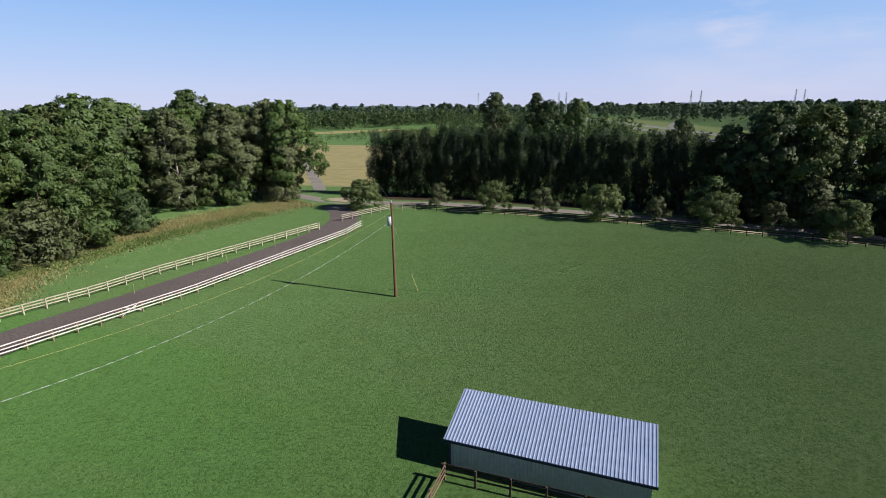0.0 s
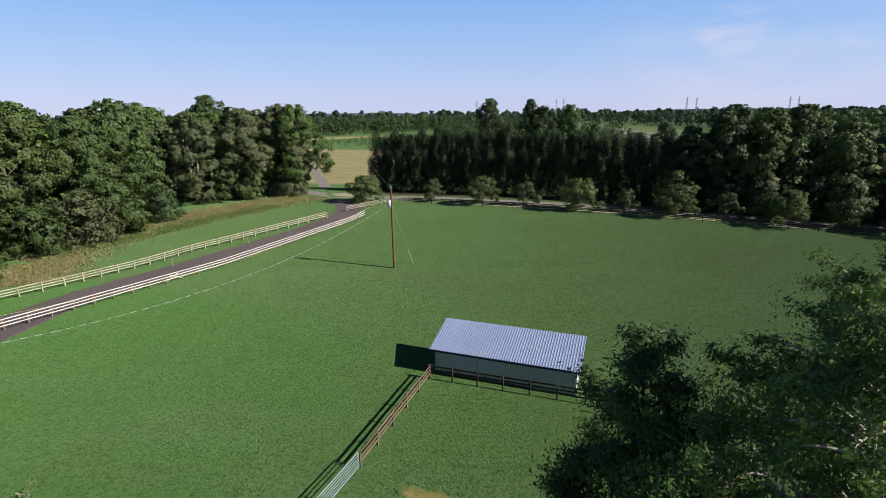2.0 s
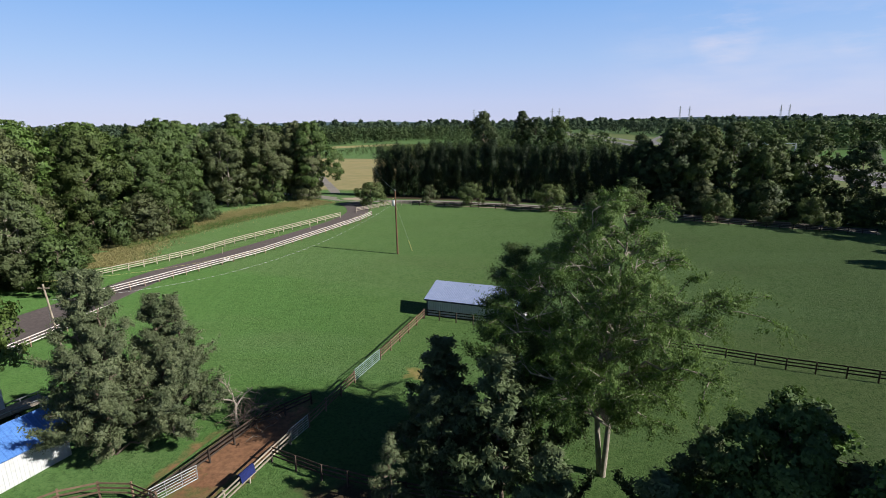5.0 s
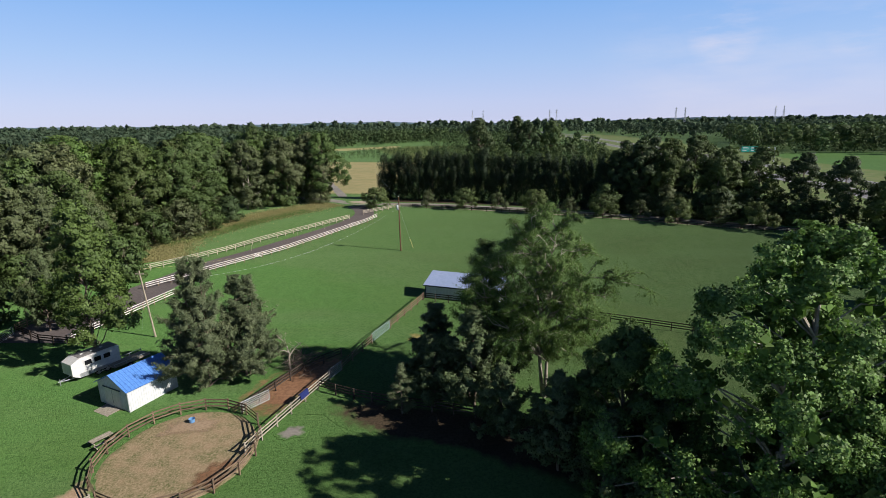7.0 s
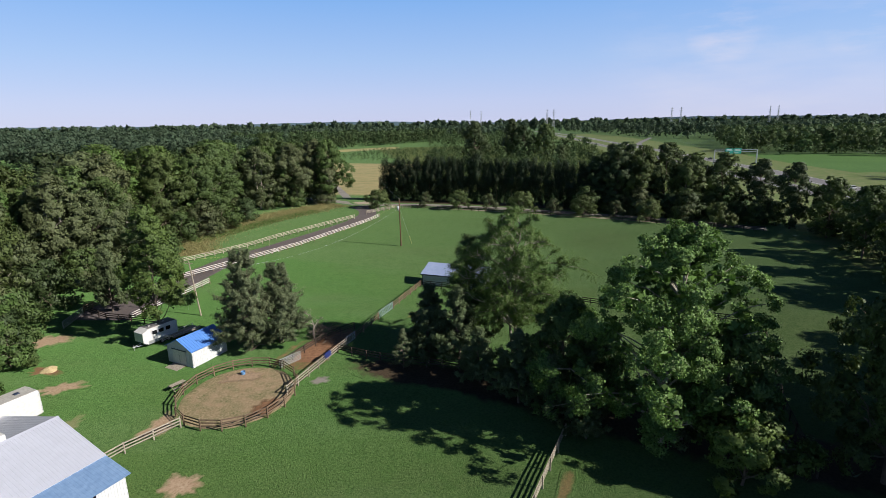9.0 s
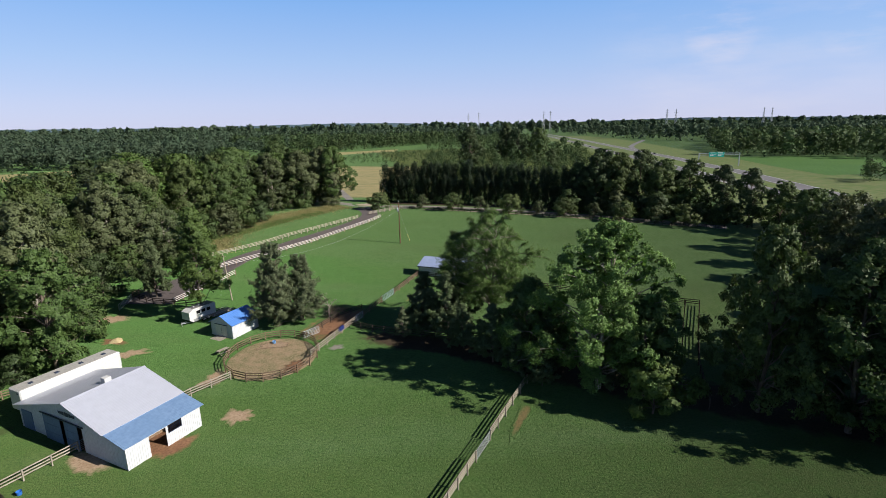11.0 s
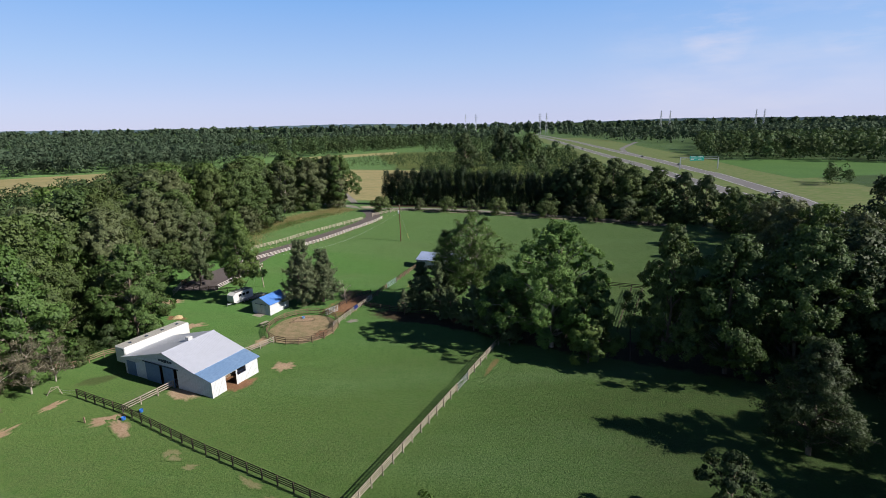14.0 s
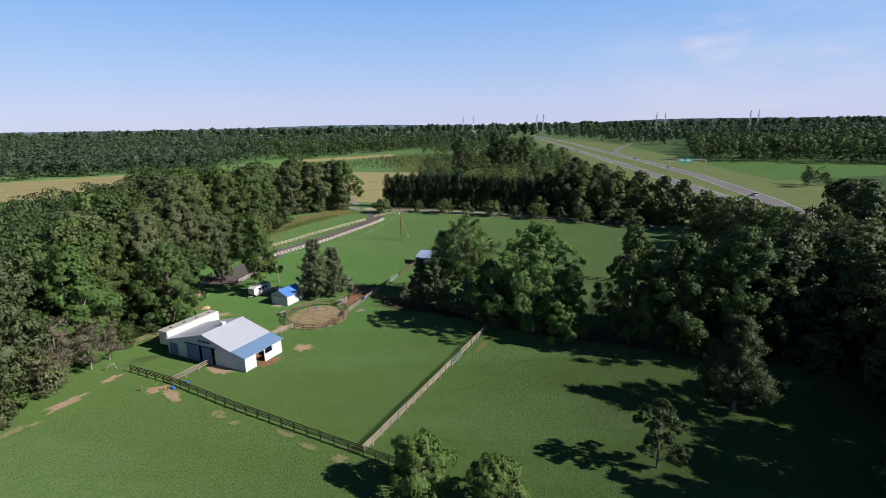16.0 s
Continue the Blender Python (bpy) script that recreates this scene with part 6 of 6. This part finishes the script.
far_wood("woodland", scatter(1, 330, [(-84, -130), (-150, -150), (-140, 30), (-84, 48)], (14, 20), 5.5), 51, "deep deciduous wood west of the farm", 0.72, 300)
far_wood("woodland", scatter(11, 110, [(-84, 42), (-150, 60), (-140, 130), (-60, 78)], (14, 20), 6.0), 57, "wood beside the dry meadow", 0.8, 240)
far_wood("woodland", scatter(2, 760, [(-255, 332), (-540, 110), (-900, 500), (-195, 520)], (15, 22), 9), 52, "wide distant woods beyond the hayfields", 1.7, 76, LEAF_FAR_HAZE)
far_wood("woodland", scatter(3, 900, [(-900, 560), (120, 820), (170, 1500), (-1500, 1500)], (18, 25), 16), 53, "far wooded plain reaching the horizon", 2.6, 47, LEAF_FAR_HAZE)
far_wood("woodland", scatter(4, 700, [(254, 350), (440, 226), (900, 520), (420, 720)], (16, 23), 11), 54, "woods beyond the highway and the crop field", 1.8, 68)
far_wood("woodland", scatter(5, 900, [(330, 720), (1200, 450), (1900, 1700), (290, 1600)], (18, 26), 20), 55, "far woods beyond the highway", 2.8, 44, LEAF_FAR_HAZE)
far_wood("woodland", scatter(14, 420, [(-192, 440), (-30, 740), (60, 1000), (-420, 800)], (15, 22), 9), 62, "woods behind the far hayfield", 1.7, 76)
far_wood("scrub", scatter(6, 1300, [(-12, 84), (118, 75), (138, 420), (-15, 470)], (2.0, 8.0), 4.5, (0.3, 0.5)), 56, "young pines and scrub behind the hedge", 1.3, 30)
far_wood("scrub", scatter(16, 560, [(-140, 325), (-8, 294), (20, 500), (-78, 470)], (2, 5), 4.5, (0.3, 0.5)), 63, "young trees between the hayfields", 1.3, 34)
far_wood("woodland", scatter(17, 260, [(-40, 560), (120, 470), (165, 820), (-10, 820)], (9, 17), 9), 64, "thin young pine wood beyond the scrub", 1.4, 60)
far_wood("woodland", scatter(21, 95, [(-8, 120), (125, 110), (140, 440), (-12, 470)], (7, 15), 11, (0.26, 0.4)), 66, "dark single trees standing in the scrub", 1.0, 150)
far_wood("woodland", scatter(7, 24, [(20, 250), (120, 260), (135, 420), (30, 420)], (14, 20), 10), 58, "clump of taller trees in the scrub", 1.4, 119)
far_wood("woodland", scatter(8, 200, [(120, -140), (132, -140), (132, 20), (118, 20)], (8, 12), 5), 59, "wood between pasture and highway", 1.4, 102)
far_wood("woodland", scatter(12, 9, [(212, 122), (218, 114), (240, 126), (233, 136)], (8, 12), 4), 60, "group of trees at the crop field's corner", 1.3, 119)
far_wood("woodland", scatter(13, 900, [(-2600, 1500), (2600, 1500), (3600, 3600), (-3600, 3600)], (24, 40), 45), 61, "hazy wooded skyline", 6, 37, LEAF_FAR_HAZE)


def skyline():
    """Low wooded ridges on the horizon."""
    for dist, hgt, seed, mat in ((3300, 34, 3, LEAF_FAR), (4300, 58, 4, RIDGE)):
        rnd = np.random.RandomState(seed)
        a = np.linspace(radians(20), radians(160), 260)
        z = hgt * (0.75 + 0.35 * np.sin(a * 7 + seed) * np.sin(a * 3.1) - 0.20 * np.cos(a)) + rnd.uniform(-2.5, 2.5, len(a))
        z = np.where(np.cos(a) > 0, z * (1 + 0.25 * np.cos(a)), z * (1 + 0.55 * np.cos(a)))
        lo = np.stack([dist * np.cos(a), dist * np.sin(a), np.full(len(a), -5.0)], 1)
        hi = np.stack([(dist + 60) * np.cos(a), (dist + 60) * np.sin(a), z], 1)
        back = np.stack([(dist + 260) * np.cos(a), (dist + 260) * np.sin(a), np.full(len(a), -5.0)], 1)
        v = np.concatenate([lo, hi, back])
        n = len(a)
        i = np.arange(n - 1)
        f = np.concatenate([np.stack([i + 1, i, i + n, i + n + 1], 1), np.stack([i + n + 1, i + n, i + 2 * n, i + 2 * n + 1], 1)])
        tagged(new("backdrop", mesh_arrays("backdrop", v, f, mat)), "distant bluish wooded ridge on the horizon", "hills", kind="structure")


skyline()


# ---- poles, wires, signs and small things ----
def wire(name, a, b, sag, r, mat, label, steps=16, glint=0.0):
    bm = bmesh.new()
    a, b = Vector(a), Vector(b)
    last = a
    for i in range(1, steps + 1):
        t = i / steps
        p = a.lerp(b, t) - Vector((0, 0, sag * 4 * t * (1 - t)))
        # every other length is thickened to imitate a glint of sun
        tube(bm, last, p, r * (glint if glint and i % 2 else 1.0), n=5)
        last = p
    return tagged(obj(name, bm, mat), label, "cable")


pole = utility_pole(0, 0, 12.2, POLE_WOOD, "tall brown wooden utility pole with a transformer", -0.1)
part("transformer", tube(bmesh.new(), (-0.42, -0.02, 9.35), (-0.42, -0.02, 10.45), 0.27, n=18), TRANSFORMER, pole, "pale grey transformer can", True)
part("bushing", tube(bmesh.new(), (-0.42, -0.02, 10.45), (-0.42, -0.02, 10.75), 0.05), TRIM_DARK, pole)
part("bracket", boxed(-0.3, 0.0, -0.06, 0.06, 9.7, 9.85), STEEL, pole)
part("insulator", tube(bmesh.new(), (-0.1, 0, 12.2), (-0.1, 0, 12.5), 0.06), TRANSFORMER, pole)
part("guy_wire", tube(bmesh.new(), (0, 0, 9.6), (2.7, 1.8, 0.0), 0.012, n=5), STEEL, pole)
part("guy_sleeve", tube(bmesh.new(), (2.02, 1.35, 2.42), (2.65, 1.77, 0.18), 0.05), YELLOW_PLASTIC, pole, "pale yellow guy sleeve")
pole2 = utility_pole(-28.5, -47.8, 9.6, GREY_POLE, "slim leaning grey wooden service pole", -0.9, 0.13)
part("guy_wire", tube(bmesh.new(), (-0.7, 0, 8.2), (-3.6, 2.6, 0.0), 0.012, n=5), STEEL, pole2)
part("crossarm", boxed(-1.5, -0.3, -0.05, 0.05, 9.1, 9.22), GREY_POLE, pole2)
# sun glints on the twisted cable are modelled as thicker pale lengths
wire("power_line", (-0.1, 0, 10.0), (-29.3, -47.8, 7.5), 3.4, 0.0045, TRANSFORMER, "pale twisted service cable between the poles, thicker lengths as sun glints", 110, 3.6)
wire("power_line", (-0.1, 0, 12.3), (-16, 62, 13), 0.8, 0.012, STEEL, "thin power line towards the lane")
wire("power_line", (-0.1, 0, 11.0), (-29.4, -47.8, 9.45), 2.8, 0.007, YELLOW_PLASTIC, "thin pale cable between the poles")


def bucket(x, y, mat, label, r=0.3, h=0.42):
    b = tagged(holder("bucket", x, y), label, "bucket")
    bm = bmesh.new()
    bmesh.ops.create_cone(bm, cap_ends=True, segments=18, radius1=r * 0.82, radius2=r, depth=h, matrix=Matrix.Translation((0, 0, h / 2 + 0.02)))
    top = [f for f in bm.faces if f.normal.z > 0.9]
    ins = bmesh.ops.inset_region(bm, faces=top, thickness=0.03)
    bmesh.ops.translate(bm, verts=list({v for f in top for v in f.verts}), vec=(0, 0, -h * 0.7))
    part("body", bm, mat, b)


bucket(-12.7, -67.9, PALE_BLUE, "pale blue plastic water bucket inside the pen", 0.30, 0.5)
bucket(-27.2, -104.2, BLUE_PLASTIC, "blue plastic bucket on dusty soil by the gate", 0.3, 0.4)
bucket(-25.9, -102.2, BLUE_PLASTIC, "blue plastic bucket hung low beside the fence", 0.27, 0.4)


def gantry():
    g = tagged(holder("sign_gantry", 191, 240), "overhead highway gantry with green signs", "road sign")
    for x in (0, 29):
        part("upright", boxed(x - 0.3, x + 0.3, -0.3, 0.3, 0, 9.5), STEEL, g)
    for z in (8.2, 9.4):
        part("beam", boxed(0, 29, -0.15, 0.15, z - 0.15, z + 0.15), STEEL, g)
    for x in (7.0, 12.6):
        sg = part("sign_panel", boxed(x, x + 5.2, -0.5, -0.35, 6.8, 10.4), SIGN_GREEN, g, "green direction sign, unreadable")
        for k, w in enumerate((3.6, 4.4, 2.6)):
            part("lettering_bar", boxed(x + 0.6, x + 0.6 + w, -0.53, -0.502, 9.6 - k * 1.0, 9.95 - k * 1.0), WHITE_PAINT, sg)


gantry()


def tall_grass(path, width, count, seed, label, height=(0.5, 1.1), mat=None):
    """Unmown grass as one mass of slim blades along a path."""
    rnd = np.random.RandomState(seed)
    p = np.array(path, float)
    k = rnd.randint(0, len(p) - 1, count)
    t = rnd.rand(count)[:, None]
    d = p[k + 1] - p[k]
    nrm = np.stack([-d[:, 1], d[:, 0]], 1) / np.linalg.norm(d, axis=1)[:, None]
    xy = p[k] + d * t + nrm * (rnd.normal(0, 0.28, count)[:, None] * width)
    h = rnd.uniform(*height, count)
    a = rnd.uniform(0, 6.28, count)
    w = 0.10
    z = ground_z(xy[:, 0], xy[:, 1])
    off = np.stack([np.cos(a) * w, np.sin(a) * w], 1)
    tip = xy + rnd.normal(0, 0.22, (count, 2))
    v = np.stack([np.column_stack([xy - off, z]), np.column_stack([xy + off, z]), np.column_stack([tip, z + h])], 1).reshape(-1, 3)
    return tagged(new("tall_grass", mesh_arrays("tall_grass", v, np.arange(3 * count).reshape(count, 3), mat or TALL_GRASS)), label, "grass", kind="stuff")


tall_grass([(-52, -9), (-58, 2), (-55, 20), (-48, 31), (-40, 43), (-31, 57)], 12, 44000, 71, "long dry grass and weeds along the wood's edge", (0.15, 0.42))
tall_grass([(-58, 5), (-50, 18), (-43, 30), (-35, 44)], 5, 14000, 72, "green weeds fringing the dry grass", (0.15, 0.4), LEAF_FRESH)


def tufts(name, x0, x1, y0, y1, count, seed, label, mat, height, width, clear=()):
    """Short tufts strewn over a stretch of ground: three blades each, leaning apart. clear: circles (x, y, r) to keep to."""
    rnd = np.random.RandomState(seed)
    xy = np.stack([rnd.uniform(x0, x1, count), rnd.uniform(y0, y1, count)], 1)
    for cx, cy, cr in clear:
        xy = xy[np.hypot(xy[:, 0] - cx, xy[:, 1] - cy) < cr]
    xy = np.repeat(xy, 3, axis=0)
    n = len(xy)
    a = rnd.uniform(0, 6.28, n)
    h, w = rnd.uniform(*height, n), rnd.uniform(*width, n)
    z = ground_z(xy[:, 0], xy[:, 1])
    off = np.stack([np.cos(a) * w, np.sin(a) * w], 1)
    tip = xy + rnd.normal(0, 1, (n, 2)) * w[:, None] * 0.9
    v = np.stack([np.column_stack([xy - off, z - 0.01]), np.column_stack([xy + off, z - 0.01]), np.column_stack([tip, z + h])], 1).reshape(-1, 3)
    return tagged(new(name, mesh_arrays(name, v, np.arange(3 * n).reshape(n, 3), mat)), label, "grass", kind="stuff")


tufts("weeds", -18, -4.5, -80, -65.5, 5200, 83, "low green weeds in the round pen", LEAF_PALE, (0.02, 0.07), (0.025, 0.06), ((-11.2, -72.7, 6.5),))
tufts("weeds", -18, -4.5, -80, -65.5, 5200, 84, "dry pale stalks in the round pen", TALL_GRASS, (0.02, 0.07), (0.025, 0.06), ((-11.2, -72.7, 6.5),))



def bench(x, y, turn):
    s = tagged(holder("picnic_bench", x, y, turn), "weathered grey wooden bench table beside the pen", "bench")
    for k in range(4):
        part("board", boxed(-0.95, 0.95, -0.36 + k * 0.19, -0.20 + k * 0.19, 0.70, 0.74), GREY_BOARD, s)
    for yy in (-0.62, 0.62):
        part("seat", boxed(-0.95, 0.95, yy - 0.13, yy + 0.13, 0.42, 0.46), GREY_BOARD, s)
    for xx in (-0.7, 0.7):
        bm = tube(bmesh.new(), (xx, -0.6, 0), (xx, 0.3, 0.7), 0.045, n=6)
        tube(bm, (xx, 0.6, 0), (xx, -0.3, 0.7), 0.045, n=6)
        part("leg_frame", bm, GREY_BOARD, s)


def mound(x, y, r, h, mat, label, seed):
    rnd = np.random.RandomState(seed)
    n, k = 22, 7
    v = []
    for i in range(k):
        q = i / (k - 1)
        for j in range(n):
            a = 2 * math.pi * j / n
            rr = r * (1 - q) * (1 + 0.16 * math.sin(3 * a + seed) + rnd.uniform(-0.08, 0.08))
            v.append((rr * math.cos(a), rr * math.sin(a), h * math.sin(q * math.pi / 2) * (1 + rnd.uniform(-0.1, 0.1)) - 0.03))
    f = [(i * n + j, i * n + (j + 1) % n, (i + 1) * n + (j + 1) % n, (i + 1) * n + j) for i in range(k - 1) for j in range(n)]
    ob = tagged(new("straw_mound", mesh_arrays("straw_mound", np.array(v), np.array(f), mat, True)), label, "mound")
    ob.matrix_world = pose(x, y, gz(x, y))


def brushwood():
    """Broken pale limbs and brushwood beside the cedar."""
    rnd = np.random.RandomState(88)
    tv, tf = [], []
    for k in range(130):
        a, el = rnd.uniform(0, 6.28), rnd.uniform(0.0, 0.9)
        p = np.array((rnd.normal(0, 1.0), rnd.normal(0, 1.1), rnd.uniform(0.05, 1.6)))
        L = rnd.uniform(0.8, 2.6)
        q = p + L * np.array((math.cos(a) * math.cos(el), math.sin(a) * math.cos(el), math.sin(el) * rnd.choice((-0.3, 1))))
        q[2] = max(q[2], 0.03)
        limb(tv, tf, bent(rnd, p, q, 4, 0.08), rnd.uniform(0.015, 0.04), 0.008, 4)
    ob = tagged(new("brushwood_heap", mesh_arrays("brushwood_heap", np.concatenate(tv), np.concatenate(tf), BARK, True)), "heap of grey broken branches beside the cedar", "brushwood", kind="stuff")
    ob.matrix_world = pose(-5.2, -56.6, gz(0, -56.6))
    tv, tf = [], []
    for a, b, r in (((0, 0, -0.2), (-0.3, 0.2, 2.9), 0.13), ((-0.2, 0.1, 1.6), (1.2, 0.8, 3.2), 0.08), ((-0.3, 0.2, 2.9), (-1.5, 0.6, 3.9), 0.07), ((-0.2, 0.1, 2.3), (-1.3, -0.7, 2.9), 0.06)):
        path = bent(rnd, a, b, 6, 0.03)
        limb(tv, tf, path, r, r * 0.4, 7)
        for _ in range(16):
            q = path[rnd.randint(1, 6)]
            limb(tv, tf, bent(rnd, q, q + rnd.normal(size=3) * (0.6, 0.6, 0.45) + np.array((0, 0, 0.25)), 4, 0.08), 0.022, 0.006, 4)
    ob = tagged(new("dead_tree", mesh_arrays("dead_tree", np.concatenate(tv), np.concatenate(tf), PALE_BARK, True)), "broken dead tree with bare pale limbs", "tree")
    ob.matrix_world = pose(-6.2, -57.2, gz(0, -57.2))


def blanket(x, y, turn):
    s = tagged(holder("horse_blanket", x, y, turn), "navy blue horse blanket hung over the fence", "blanket")
    bm = bmesh.new()
    outline = [(-0.20, 0.55), (-0.13, 1.37), (0, 1.42), (0.13, 1.37), (0.22, 0.75), (0.19, 0.74), (0.10, 1.34), (0, 1.38), (-0.10, 1.34), (-0.17, 0.56)]
    prism(bm, outline, -0.7, 0.7)
    part("cloth", bm, NAVY_CLOTH, s)


def brace_frame(x, y, turn):
    s = tagged(holder("brace_frame", x, y, turn), "rough wooden corner brace of poles", "fence brace")
    for a, b in (((-1.2, 0, 0), (-0.4, 0, 1.3)), ((0.8, 0, 0), (0.4, 0, 1.3)), ((-0.9, 0, 0.5), (0.5, 0, 1.25)), ((-0.4, 0, 1.25), (0.5, 0, 1.3))):
        part("brace_pole", tube(bmesh.new(), a, b, 0.06, 0.05), GREY_POLE, s)


fence_brace = tagged(holder("fence_brace", -31.2, -7.4, 60.6), "white diagonal boards bracing the driveway fence", "fence brace")
for x0, x1, z0, z1 in ((-0.2, 2.2, 0.15, 1.3), (0.3, 2.2, 1.2, 0.2)):
    part("brace_board", tube(bmesh.new(), (x0, -0.13, z0), (x1, -0.13, z1), 0.06, n=4), WHITE_BOARD, fence_brace)
bench(-19.6, -71.3, 62)
mound(-39.7, -66.9, 1.1, 0.55, STRAW, "small heap of pale straw on the grass", 3)
brushwood()
blanket(-2.5, -64.2, -18)
brace_frame(-42.3, -97.4, 20)
tagged(obj("fence_stub", boxed(-32.3, -32.1, -105.05, -104.9, -1.7, -0.5, bevel=0.02), BROWN_BOARD), "single leaning wooden post stub", "post")
wire("fence_wire", (-41.6, -97.5, -0.4), (-38.4, -98.1, -0.3), 0.15, 0.015, STEEL, "slack wire between brace and fence")
wire("fence_wire", (-41.6, -97.5, -0.8), (-38.4, -98.1, -0.7), 0.15, 0.015, STEEL, "slack wire between brace and fence")


def car(x, y, turn, mat, label, lift=0.06):
    s = tagged(holder("car", x, y, turn, gz(x, y) + lift), label, "car")
    part("body", prism(bmesh.new(), [(-2.2, 0.35), (2.2, 0.35), (2.25, 0.75), (1.2, 0.92), (-1.9, 0.95), (-2.25, 0.8)], -0.88, 0.88), mat, s)
    part("cabin", prism(bmesh.new(), [(-1.8, 0.94), (1.15, 0.92), (0.45, 1.45), (-1.2, 1.46)], -0.76, 0.76), TINTED, s, "dark car windows")
    part("roof", boxed(-1.15, 0.4, -0.74, 0.74, 1.462, 1.50, bevel=0.015), mat, s)
    for xx in (-1.4, 1.4):
        for yy in (-0.84, 0.84):
            wheel(s, xx, yy, 0.33, 0.2)


for x, y, mat, label in ((149, 58, CAR_DARK, "dark saloon car on the near carriageway"), (164.5, 180, WHITE_PAINT, "white car on the near carriageway"), (213.5, 390, CAR_DARK, "dark car on the far carriageway"),
                         (190, 560, CAR_DARK, "dark car far along the highway"), (172.5, 84, WHITE_PAINT, "white car on the far carriageway"), (207, 280, CAR_DARK, "dark car near the overhead signs")):
    car(x, y, 85, mat, label)


def pylon(x, y, h):
    s = tagged(holder("transmission_tower", x, y), "distant grey steel lattice transmission tower", "tower", "transmission towers")
    w = h * 0.05
    for sx in (-1, 1):
        for sy in (-1, 1):
            part("leg", tube(bmesh.new(), (sx * w, sy * w, 0), (sx * w * 0.12, sy * w * 0.12, h), 0.45, 0.3, n=5), STEEL, s)
    for k, half in ((0.74, 0.07), (0.84, 0.09), (0.94, 0.06)):
        part("crossarm", boxed(-h * half, h * half, -0.3, 0.3, h * k - 0.3, h * k + 0.3), STEEL, s)
    for k in range(6):
        z0, z1 = h * (0.05 + 0.14 * k), h * (0.05 + 0.14 * (k + 1))
        q0, q1 = w * (1 - 0.88 * z0 / h), w * (1 - 0.88 * z1 / h)
        part("lattice", tube(bmesh.new(), (-q0, -q0, z0), (q1, -q1, z1), 0.25, n=4), STEEL, s)
        part("lattice", tube(bmesh.new(), (q0, -q0, z0), (-q1, -q1, z1), 0.25, n=4), STEEL, s)


for x in (39, 72, 276, 297, 657, 685, 952, 977):
    pylon(x, 1520, 66)
